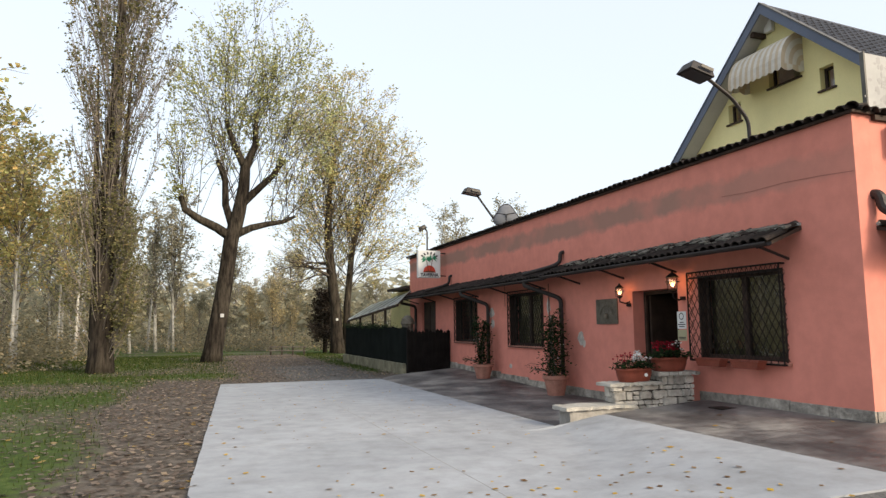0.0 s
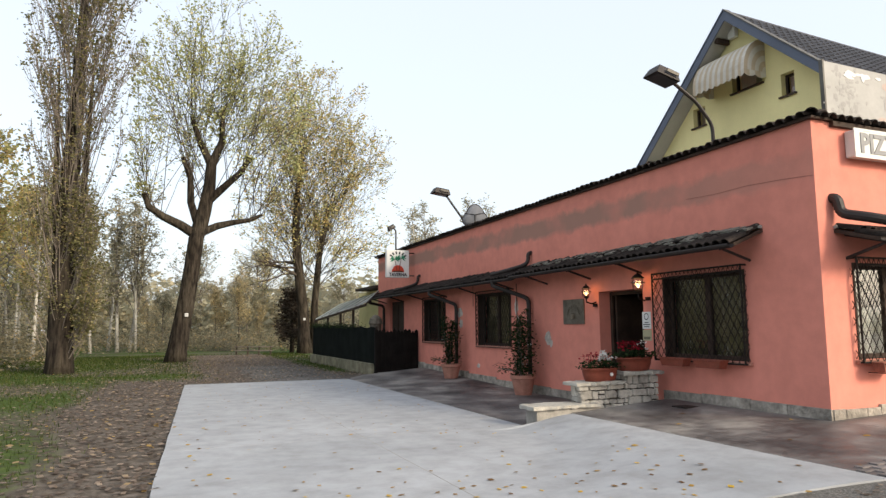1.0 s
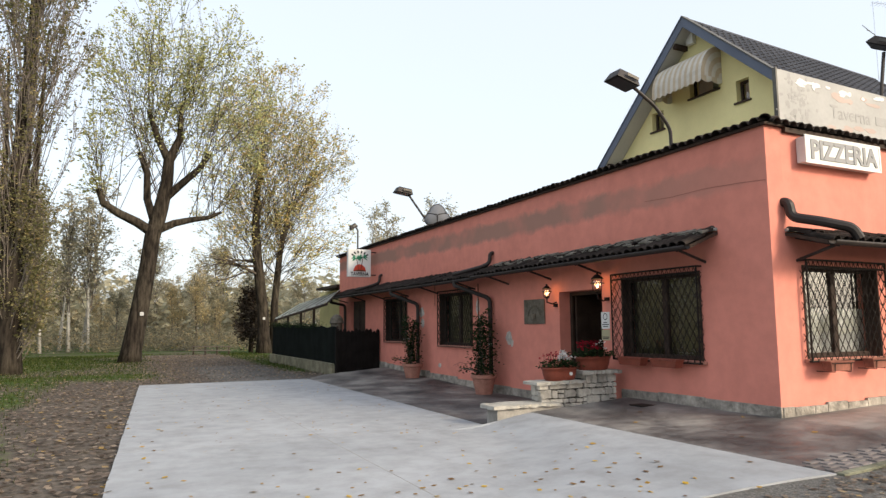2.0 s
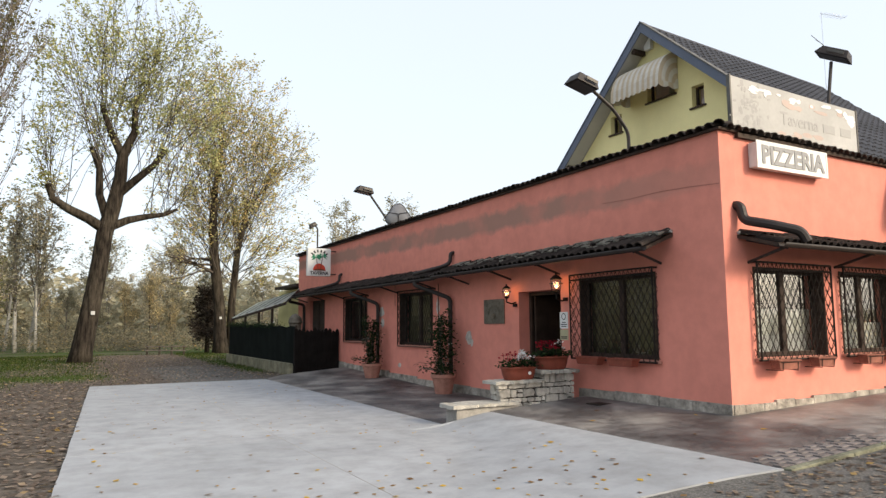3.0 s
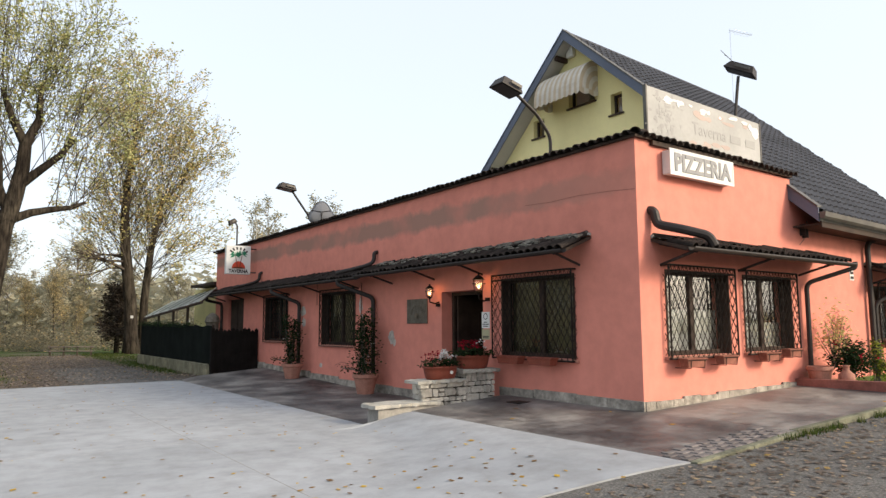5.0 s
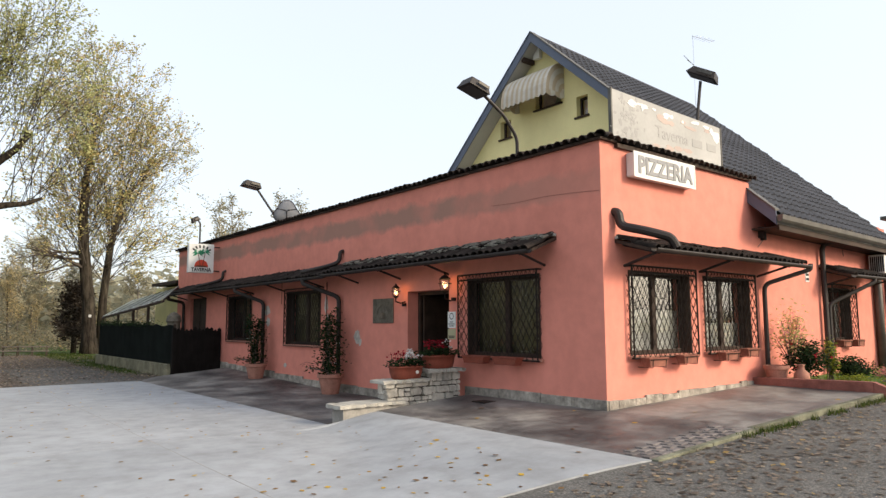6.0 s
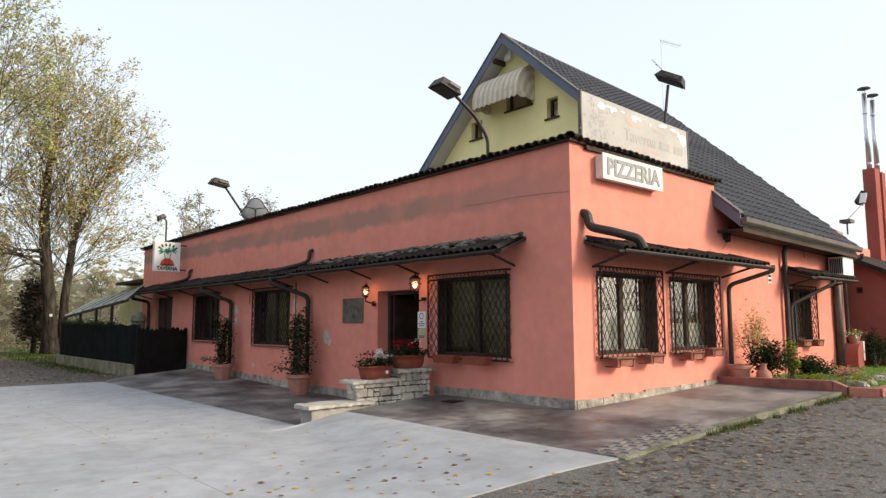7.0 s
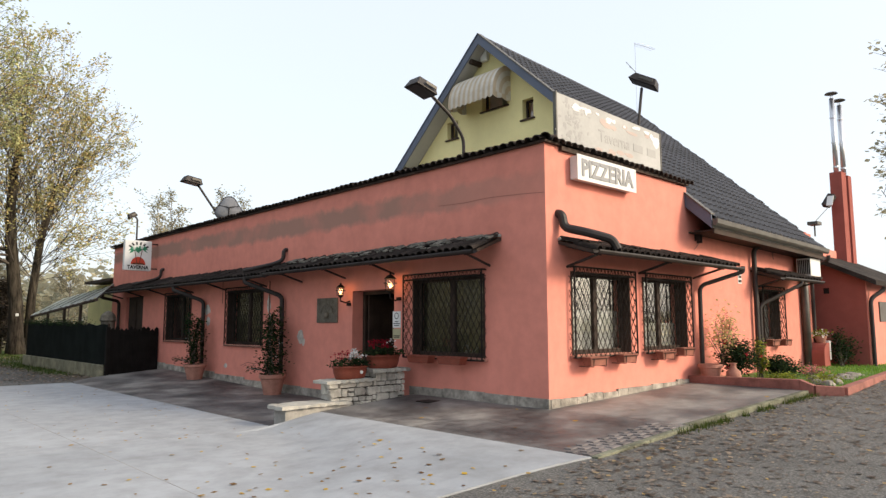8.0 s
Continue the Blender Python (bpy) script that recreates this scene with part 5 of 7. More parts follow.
for x, y, z in ((14.08, 0.31, 8.1), (14.44, 0.22, 7.95)):
    fl = part("flue", Geo().tube([(x, y, 5.6), (x, y, z)], 0.07, 14), M_STEEL, chim, "bright steel flue pipe", smooth=True)
    for k in range(3):
        part("collar", Geo().tube([(x, y, 6.0 + k * 0.75), (x, y, 6.04 + k * 0.75)], 0.082, 14), M_STEEL, fl)
    part("cowl", Geo().lathe((x, y, z + 0.14), [(0.0, 0.0), (0.18, 0.0), (0.15, 0.03), (0.0, 0.06)], 14), M_GREYMETAL, fl, "round rain cowl")
    part("cowl_leg", Geo().tube([(x - 0.08, y, z), (x - 0.08, y, z + 0.15)], 0.008, 4).tube([(x + 0.08, y, z), (x + 0.08, y, z + 0.15)], 0.008, 4), M_GREYMETAL, fl)
fl2 = thing("chimney_lamp", (13.7, 0.3, 4.9), "floodlight bracketed to the chimney stack", "floodlight")
part("housing", Geo().solid(Matrix.Translation((13.62, 0.42, 4.98)) @ Matrix.Rotation(radians(30), 4, "Y") @ Matrix.Rotation(radians(20), 4, "X"), 0.16, 0.2, 0.4), M_METAL, fl2, bevel=0.01)
part("lens", Geo().solid(Matrix.Translation((13.52, 0.36, 4.96)) @ Matrix.Rotation(radians(30), 4, "Y"), 0.02, 0.16, 0.34), M_PAPER, fl2)
cam_ = thing("cable_bracket", (10.3, 0.9, 4.2), "roof bracket with a stay wire to the chimney", "bracket")
part("wire", Geo().tube([(10.4, -0.2, 3.95), (13.7, 0.42, 4.85)], 0.012, 4), M_GREYMETAL, cam_)
part("bracket", Geo().tube([(10.4, -0.2, 3.6), (10.4, -0.2, 3.95)], 0.02, 6).box(10.25, 10.55, -0.32, -0.08, 3.88, 3.96), M_GREYMETAL, cam_)

ac = thing("air_conditioner", (9.1, -0.35, 2.5), "white outdoor air-conditioning unit on a bracket", "air conditioner")
part("case", Geo().box(9.3, 9.95, -0.42, -0.1, 2.56, 2.98), M_WHITE, ac, bevel=0.02)
g = Geo()
for k in range(7):
    g.box(9.292, 9.3, -0.40 + k * 0.04, -0.375 + k * 0.04, 2.6, 2.94)
part("grille", g, M_IRON, ac)
part("bracket", Geo().box(9.35, 9.39, -0.46, 0.0, 2.51, 2.555).box(9.85, 9.89, -0.46, 0.0, 2.51, 2.555), M_GREYMETAL, ac)


# ---- divider wall, stone planter ----
div = thing("divider_wall", (-2.2, 2.95, 0), "low concrete wall capped with a rough pale stone slab", "wall")
part("core", Geo().box(-2.54, -1.42, 2.80, 3.12, -0.05, 0.235), M_RAWCONC, div, bevel=0.01)


def rough_slab(x0, x1, y0, y1, z0, z1, seed, n=18):
    """A riven slab with uneven edges."""
    q = random.Random(seed)
    g = Geo()
    ring = []
    for k in range(n):
        ring.append((x0 + (x1 - x0) * k / n, y0 + q.uniform(-0.025, 0.02)))
    for k in range(4):
        ring.append((x1 + q.uniform(-0.02, 0.02), y0 + (y1 - y0) * k / 4))
    for k in range(n):
        ring.append((x1 - (x1 - x0) * k / n, y1 + q.uniform(-0.02, 0.025)))
    for k in range(4):
        ring.append((x0 + q.uniform(-0.03, 0.02), y1 - (y1 - y0) * k / 4))
    m = len(ring)
    lows = [z0 + q.uniform(-0.008, 0.008) for _ in ring]
    g.v = [(x, y, z) for (x, y), z in zip(ring, lows)] + [(x + q.uniform(-0.01, 0.01), y + q.uniform(-0.01, 0.01), z1 + q.uniform(-0.008, 0.008)) for x, y in ring]
    g.f = [tuple(reversed(range(m))), tuple(range(m, 2 * m))] + [(k, (k + 1) % m, m + (k + 1) % m, m + k) for k in range(m)]
    return g


part("cap_slab", rough_slab(-2.63, -1.45, 2.74, 3.2, 0.235, 0.285, 3), M_CAP, div, "rough-edged pale stone slab")
planter = thing("stone_planter", (-1.0, 3.0, 0.2), "stepped planter wall of pale rubble stone", "planter wall")
part("core", Geo().box(-1.66, -0.80, 2.95, 3.2, 0.0, 0.545).box(-0.80, -0.22, 2.95, 3.2, 0.0, 0.675), M_MORTAR, planter, "dark recessed mortar")
q = random.Random(21)


def field_stone(w, h, dep):
    """One roughly squared stone: an uneven outline with a domed, rounded face towards -y."""
    g = Geo()
    corners = [(-1, -1), (-0.3, -1), (0.4, -1), (1, -1), (1, 0.1), (1, 1), (0.35, 1), (-0.4, 1), (-1, 1), (-1, -0.1)]
    ring = []
    for a, b in corners:
        cut = 0.94 if abs(a) == 1 and abs(b) == 1 else 1.0
        ring.append((a * cut * w / 2 + q.uniform(-0.08, 0.08) * min(w, 0.12), b * cut * h / 2 + q.uniform(-0.1, 0.1) * h))
    m = len(ring)
    face = q.uniform(-0.014, 0.014)
    for f, d in ((1.0, dep), (1.0, 0.004), (0.95, -0.010), (0.84, -0.015 + face * 0.4)):
        g.v += [(x * f, d + (q.uniform(-0.005, 0.005) if f < 1 else 0), z * f) for x, z in ring]
    for k in range(3):
        g.f += [(k * m + i, k * m + (i + 1) % m, (k + 1) * m + (i + 1) % m, (k + 1) * m + i) for i in range(m)]
    g.f.append(tuple(3 * m + i for i in range(m)))
    return g


def rubble(x0, x1, y, z0, z1, parent, turn=0.0):
    """Uneven courses of field stones standing proud of dark joints; turn: 0 faces -y, -90 faces -x."""
    z = z0
    while z < z1 - 0.03:
        h = q.choice((0.075, 0.095, 0.12, 0.14))
        if z1 - z - h < 0.05:
            h = z1 - z
        x = x0 - (q.uniform(0, 0.05) if z > z0 else 0)
        while x < x1 - 0.04:
            w = q.choice((0.12, 0.17, 0.23, 0.30)) * q.uniform(0.85, 1.15)
            if x1 - x - w < 0.06:
                w = x1 - x
            split_ = h > 0.11 and w < 0.17 and q.random() < 0.5
            for zc, hh in (((z + h * 0.27, h * 0.5), (z + h * 0.77, h * 0.46)) if split_ else ((z + h / 2, h),)):
                c = Vector((x + w / 2, y, zc)) if not turn else Vector((y, x + w / 2, zc))
                m = Matrix.Translation(c) @ Matrix.Rotation(radians(turn), 4, "Z") @ Matrix.Rotation(q.uniform(-0.05, 0.05), 4, "Y")
                g = field_stone(w - 0.012, hh - 0.012, 0.06)
                g.v = [tuple(m @ Vector(p)) for p in g.v]
                part("stone", g, M_STONE, parent)
            x += w
        z += h


rubble(-1.68, -0.80, 2.93, 0.15, 0.55, planter)
rubble(-0.80, -0.20, 2.93, 0.20, 0.68, planter)
rubble(2.95, 3.2, -1.675, 0.02, 0.545, planter, -90)
rubble(2.95, 3.2, -0.815, 0.60, 0.675, planter, -90)
part("cap_slab", rough_slab(-1.80, -0.86, 2.84, 3.27, 0.547, 0.592, 5), M_CAP, planter, "pale stone cap")
part("cap_slab", rough_slab(-0.93, -0.15, 2.84, 3.27, 0.678, 0.732, 6), M_CAP, planter, "pale stone cap")


def bowl(c, length, depth, h, mat, parent, n=28):
    """An oval bowl with a rolled rim and a foot."""
    g = Geo().lathe((0, 0, 0), [(0.36, 0), (0.38, 0.04), (0.445, 0.5), (0.465, 0.84), (0.5, 0.86), (0.505, 0.93), (0.49, 1.0), (0.45, 0.98), (0.44, 0.8)], n)
    shape = lambda x: math.copysign(min(1, abs(x * 2)) ** 0.8, x) / 2
    g.v = [(c[0] + shape(x) * length, c[1] + shape(y) * depth, c[2] + z * h) for x, y, z in g.v]
    return part("trough", g, mat, parent, smooth=True)


def flower_box(c, length, depth, h, label, red_to=0.5, group="flower troughs", flowers=True, mat=M_REDPLASTIC, along="x", seed=1):
    """A tapering trough with a rim, soil, leaves and flowers."""
    t = thing("flower_trough", c, label, "flower trough", group)
    z = c[2]
    P = lambda u, d, zz: (c[0] + u, c[1] + d, zz) if along == "x" else (c[0] + d, c[1] + u, zz)
    g = Geo()
    a, b = length / 2, depth / 2
    outline = [(0.86, 0), (1.0, h * 0.86), (1.05, h * 0.86), (1.05, h), (0.95, h), (0.92, h * 0.8)]
    for f, zz in outline:
        g.v += [P(-a * f, -b * f, z + zz), P(a * f, -b * f, z + zz), P(a * f, b * f, z + zz), P(-a * f, b * f, z + zz)]
    for k in range(len(outline) - 1):
        g.f += [(4 * k + e, 4 * k + (e + 1) % 4, 4 * k + 4 + (e + 1) % 4, 4 * k + 4 + e) for e in range(4)]
    n = 4 * (len(outline) - 1)
    g.f += [(3, 2, 1, 0), (n, n + 1, n + 2, n + 3)]
    if flowers:
        bowl(c, length, depth, h, mat, t)
    else:
        part("trough", g, mat, t, bevel=0.006)
    if flowers:
        rg = random.Random(seed)
        lf, pr, pw = Geo(), Geo(), Geo()
        for k in range(420):
            u, d = rg.uniform(-a, a) * 1.05, rg.uniform(-b, b) * 1.15
            lf.leaf(P(u, d, z + h + rg.random() * 0.13 * (1 - abs(u / a) * 0.4)), 0.055, 0.3, rg)
        for k in range(17):
            u, d = rg.uniform(-a, a) * 0.9, rg.uniform(-b, b) * 1.0
            zz = z + h + 0.12 + rg.random() * 0.12
            tgt = pr if u / a < red_to * 2 - 1 else pw
            lf.tube([P(u, d, z + h), P(u, d, zz)], 0.004, 3, False)
            for j in range(10):
                tgt.leaf(P(u + rg.gauss(0, 0.022), d + rg.gauss(0, 0.022), zz + rg.gauss(0, 0.018)), 0.045, 0.0, rg)
        part("leaves", lf, M_LEAF_DARK, t, "dark green cyclamen leaves")
        if pr.v:
            tagged(part("red_flowers", pr, M_PETAL_RED, t, "crimson blooms"), kind="stuff")
        if pw.v:
            tagged(part("white_flowers", pw, M_PETAL_WHITE, t, "white blooms"), kind="stuff")
    return t


f1 = flower_box((-1.23, 3.06, 0.592), 0.64, 0.34, 0.21, "red-brown trough of red and white cyclamen on the planter wall", 0.42, mat=M_REDPLASTIC, seed=2)
part("label", Geo().tube([(-1.12, 2.905, 0.70), (-1.12, 2.89, 0.70)], 0.028, 12), M_PAPER, f1, "small white oval label")
flower_box((-0.55, 3.07, 0.732), 0.66, 0.34, 0.22, "brown trough of crimson cyclamen beside the door", 0.68, mat=M_REDPLASTIC, seed=3)
# empty window troughs
for y in (2.46, 1.72):
    flower_box((-0.24, y, 0.83), 0.54, 0.16, 0.125, "empty red-brown trough hung under the side window", group="window troughs", flowers=False, along="y")
for x, z, w in ((0.86, 0.86, 0.46), (1.70, 0.875, 0.40), (2.90, 0.885, 0.44), (3.60, 0.925, 0.40), (7.45, 1.0, 0.42), (8.12, 1.0, 0.36)):
    t = flower_box((x, -0.2, z - 0.01), w, 0.15, 0.13, "empty terracotta trough in an iron holder under a front window", group="window troughs", flowers=False, mat=M_TROUGH)
    g = Geo().tube([(x - w * 0.47, -0.285, z + 0.09), (x + w * 0.47, -0.285, z + 0.09)], 0.006, 4)
    for u in (x - w * 0.35, x + w * 0.35):
        g.tube([(u, -0.285, z + 0.09), (u, -0.275, z - 0.02), (u, -0.02, z - 0.02)], 0.006, 4)
    part("holder", g, M_IRON, t, "thin iron holder")


# ---- climbers in big pots ----
def pot(c, r0, h, label, seed, height, width, group="big pots"):
    t = thing("plant_pot", c, label, "potted plant", group)
    part("pot", Geo().lathe(c, [(r0 * 0.66, 0), (r0 * 0.92, h * 0.78), (r0 * 0.95, h * 0.8), (r0 * 1.04, h * 0.82), (r0 * 1.05, h), (r0 * 0.93, h), (r0 * 0.9, h * 0.9), (0.0, h * 0.9)], 28), M_TERRACOTTA, t, "terracotta pot with a heavy rim", smooth=False)
    if height:
        rg = random.Random(seed)
        st, lf, fl = Geo(), Geo(), Geo()
        for k in range(9):
            p = Vector((c[0] + rg.uniform(-0.08, 0.08), c[1] + rg.uniform(-0.08, 0.08), c[2] + h * 0.9))
            pts = [p.copy()]
            while p.z < c[2] + height * rg.uniform(0.75, 1.0):
                p = p + Vector((rg.gauss(0, 0.03), rg.gauss(0, 0.05), 0.14))
                p.x = min(p.x, -0.06)
                p.y += (c[1] - p.y) * 0.15
                pts.append(p.copy())
                f = 1.1 - 0.5 * (p.z - c[2]) / height
                for j in range(30):
                    lf.leaf(p + Vector((rg.gauss(0, width * 0.5), rg.gauss(0, width), rg.gauss(0, 0.06))) * f, 0.06, 0.2, rg)
                if rg.random() < 0.06:
                    for j in range(5):
                        fl.leaf(p + Vector((-0.1, rg.gauss(0, width), 0)), 0.035, 0, rg)
            st.tube(pts, 0.008, 4, False)
        for k in range(5):
            a = rg.uniform(2.2, 4.2)
            p = Vector((c[0], c[1], c[2] + h))
            pts = [p + Vector((math.cos(a) * s, 0.9 * s + math.sin(a) * s * 0.3, 0.12 * math.sin(s * 4))) for s in (0, 0.15, 0.3, 0.42)]
            st.tube(pts, 0.006, 3, False)
            for s in pts[1:]:
                for j in range(5):
                    lf.leaf(s + Vector((rg.gauss(0, 0.04), rg.gauss(0, 0.04), rg.gauss(0, 0.04))), 0.06, 0.2, rg)
        part("stems", st, M_TWIG, t)
        part("leaves", lf, M_LEAF_DARK, t, "dark climbing foliage")
        if fl.v:
            part("bloom_cluster", fl, M_PETAL_WHITE, t, "few pale blooms")
    return t


pot((-0.42, 7.0, 0.0), 0.27, 0.42, "terracotta pot with a tall dark climber on a downpipe", 31, 1.85, 0.17)
pot((-0.42, 10.95, 0.09), 0.27, 0.38, "terracotta pot with a thinner climber on a downpipe", 32, 1.7, 0.11)
pp = pot((4.22, -0.33, 0.40), 0.2, 0.34, "weathered terracotta jar in the flower bed", 1, 0, 0, "bed jars")
jar = thing("terracotta_jar", (4.28, -0.72, 0.42), "small terracotta jug standing in the flower bed", "jar", "bed jars")
part("body", Geo().lathe((4.28, -0.72, 0.42), [(0.08, 0), (0.13, 0.1), (0.12, 0.2), (0.05, 0.27), (0.05, 0.33), (0.07, 0.35), (0.04, 0.35)], 18), M_TERRACOTTA, jar, smooth=True)

# ---- fence, gate, pergola ----
fence = thing("screened_fence", (-1.45, 19, 0), "black-screened garden fence on a mossy concrete base", "fence")
part("base_wall", Geo().box(-1.58, -1.40, 14.6, 24.0, -0.15, 0.34), M_FENCEWALL, fence, "mossy low concrete wall", bevel=0.015)
g = Geo()
n = 90
for k in range(n):
    y0, y1 = 14.45 + 9.4 * k / n, 14.45 + 9.4 * (k + 1) / n
    a, b = -1.50 + 0.003 * math.sin(k * 0.9), -1.50 + 0.003 * math.sin((k + 1) * 0.9)
    t0, t1 = 1.46 + 0.02 * math.sin(k * 0.5) + 0.1 * k / n, 1.46 + 0.02 * math.sin((k + 1) * 0.5) + 0.1 * (k + 1) / n
    g.quad((a, y0, 0.30), (a, y1, 0.30), (b, y1, t1), (a, y0, t0))
    g.quad((a + 0.02, y0, 0.30), (a + 0.02, y1, 0.30), (b + 0.02, y1, t1), (a + 0.02, y0, t0))
part("screen", g, M_FENCE, fence, "black-green screening cloth")
for k in range(6):
    y = 14.5 + k * 1.86
    part("post", Geo().box(-1.47, -1.41, y - 0.03, y + 0.03, 0.1, 1.5 + 0.02 * k), M_TIMBER, fence)
g = Geo()
rg = random.Random(5)
for k in range(2600):
    y = rg.uniform(17.0, 24.0)
    g.leaf((-1.4 + rg.gauss(0, 0.12), y, 1.42 + 0.05 * (y - 17) / 6 + abs(rg.gauss(0, 0.10))), 0.05, 0.2, rg)
part("hedge_top", g, M_LEAF_DARK, fence, "dark creeper on top")
gate = thing("wooden_gate", (-0.7, 14.5, 0.2), "dark wooden gate with a wavy top against the wall", "gate")
nb = 11
for k in range(nb):
    x0 = -1.38 + 1.34 * k / nb
    zt = 1.36 + 0.045 * math.sin(k * 1.9)
    b = Geo()
    w = 1.34 / nb - 0.006
    b.v = [(x0, 14.49, 0.08), (x0 + w, 14.49, 0.08), (x0 + w, 14.49, zt - 0.03), (x0 + w * 0.5, 14.49, zt + 0.03), (x0, 14.49, zt - 0.03)]
    b.v += [(x, y + 0.025, z) for x, y, z in b.v]
    b.f = [(0, 1, 2, 3, 4), (9, 8, 7, 6, 5)] + [(a, 5 + a, 5 + (a + 1) % 5, (a + 1) % 5) for a in range(5)]
    part("board", b, M_GATE, gate)
part("rail", Geo().box(-1.38, -0.04, 14.518, 14.56, 0.4, 0.48), M_TIMBER, gate)
part("rail", Geo().box(-1.38, -0.04, 14.518, 14.56, 1.05, 1.13), M_TIMBER, gate)
part("post", Geo().box(-1.50, -1.40, 14.42, 14.54, 0.0, 1.40), M_GATE, gate, "dark gate post", bevel=0.01)
pillar = thing("garden_pillar", (-1.1, 17.0, 0.1), "round-topped stone pillar behind the gate", "pillar")
part("shaft", Geo().lathe((-0.95, 16.2, 0.1), [(0.2, 0), (0.2, 1.45), (0.24, 1.5), (0.2, 1.66), (0.1, 1.76), (0.0, 1.8)], 14), M_BRONZE, pillar, smooth=False)

perg = thing("pergola", (-1.0, 21.5, 0), "white corrugated lean-to roof on dark posts", "pergola")
def perg_low(y):
    return (-1.2, y, 2.31 - 0.054 * (y - 16.5))


def perg_top(y):
    return (0.12, y + 0.75 + 2.0 * max(0.0, 18.2 - y) / 1.7, 2.93 - 0.045 * (y - 17.0))


bays = [16.55 + 8.4 * k / 6 for k in range(7)]
for a, b in zip(bays, bays[1:]):
    g = Geo()
    n = 10
    for k in range(n):
        y0, y1 = a + 0.03 + (b - a - 0.06) * k / n, a + 0.03 + (b - a - 0.06) * (k + 1) / n
        w0, w1 = 0.02 * math.sin(k * 1.57), 0.02 * math.sin((k + 1) * 1.57)
        q0, q1, q2, q3 = perg_low(y0), perg_low(y1), perg_top(y1), perg_top(y0)
        for dz in (0.0, -0.012):
            g.quad((q0[0], q0[1], q0[2] + w0 + dz), (q1[0], q1[1], q1[2] + w1 + dz), (q2[0], q2[1], q2[2] + w1 + dz), (q3[0], q3[1], q3[2] + w0 + dz))
    part("roof_sheet", g, M_SHEET, perg, "translucent white corrugated sheet")
for y in bays:
    p, q = Vector(perg_low(y)), Vector(perg_top(y))
    part("rafter", Geo().tube([p - Vector((0, 0, 0.05)), q - Vector((0, 0, 0.05))], 0.03, 5), M_TIMBER, perg)
g = Geo()
for y in bays[1:-1]:
    p, q = Vector(perg_low(y)), Vector(perg_top(y))
    g.tube([p + Vector((0, 0, 0.025)), q + Vector((0, 0, 0.025))], 0.009, 4)
tagged(part("seam_strips", g, M_METAL, perg, "dark seams between the sheets"), kind="stuff")
for y in (18.2, 20.1, 22.3, 24.8):
    z = perg_low(y)[2]
    part("post", Geo().box(-1.24, -1.16, y - 0.04, y + 0.04, 0.0, z - 0.06), M_TIMBER, perg)
p, q = perg_low(16.55), perg_low(24.95)
part("beam", Geo().tube([(p[0], p[1], p[2] - 0.07), (q[0], q[1], q[2] - 0.07)], 0.045, 6), M_TIMBER, perg)
shed = thing("back_shed", (1.5, 19.5, 0), "small yellowish outbuilding with a dark roof edge", "outbuilding")
part("wall", Geo().box(0.35, 4.0, 19.02, 23.0, 0.0, 2.95), M_YELLOW, shed)
part("roof", Geo().box(-0.1, 4.2, 19.03, 22.0, 2.99, 3.09), M_TIMBER, shed)

# ---- garden bed on the front side ----
bed = thing("raised_bed_kerb", (4.1, -1.0, 0.3), "low red-painted kerb round the raised garden bed", "kerb")


def kerb(pts, w, h0, h1, mat, parent, name="kerb_length"):
    for a, b in zip(pts, pts[1:]):
        a, b = Vector(a), Vector(b)
        d = (b - a)
        d.z = 0
        d.normalize()
        s = Vector((-d.y, d.x, 0)) * w / 2
        g = Geo()
        g.v = [tuple(p) for p in (a + s - Vector((0, 0, h0)), a - s - Vector((0, 0, h0)), b - s - Vector((0, 0, h0)), b + s - Vector((0, 0, h0)), a + s, a - s, b - s, b + s)]
        g.f = [(0, 3, 2, 1), (4, 5, 6, 7), (0, 1, 5, 4), (1, 2, 6, 5), (2, 3, 7, 6), (3, 0, 4, 7)]
        part(name, g, mat, parent, bevel=0.008)


M_KERB = surface("worn_red_kerb_paint", (0.30, 0.12, 0.095), 0.85, vary=0.35, big=3, fine=30, relief=0.4)
kerb([(4.06, -0.02, 0.53), (3.98, -1.93, 0.57)], 0.13, 0.35, 0, M_KERB, bed)
kerb([(3.98, -1.93, 0.57), (3.99, -2.12, 0.49)], 0.13, 0.35, 0, M_KERB, bed)
kerb([(3.99, -2.12, 0.49), (4.22, -2.46, 0.47), (11.0, -1.72, 0.47), (16.0, -1.2, 0.47)], 0.13, 0.3, 0, M_KERB, bed)
g = sheet([4.06 + 0.5 * k for k in range(30)], [-2.42, -2.0, -1.5, -1.0, -0.5, -0.003], lambda x, y: 0.44 + 0.03 * noise.noise((x, y, 0)))
g.v = [(x, max(y, -2.44 + 0.105 * (x - 4.2)) if x > 4.2 else max(y, -1.9), z) for x, y, z in g.v]
bed_soil = single("garden_bed", g, M_SOIL, "mown lawn and planted soil in the raised bed", "lawn", kind="structure")
rg = random.Random(12)
g = Geo()
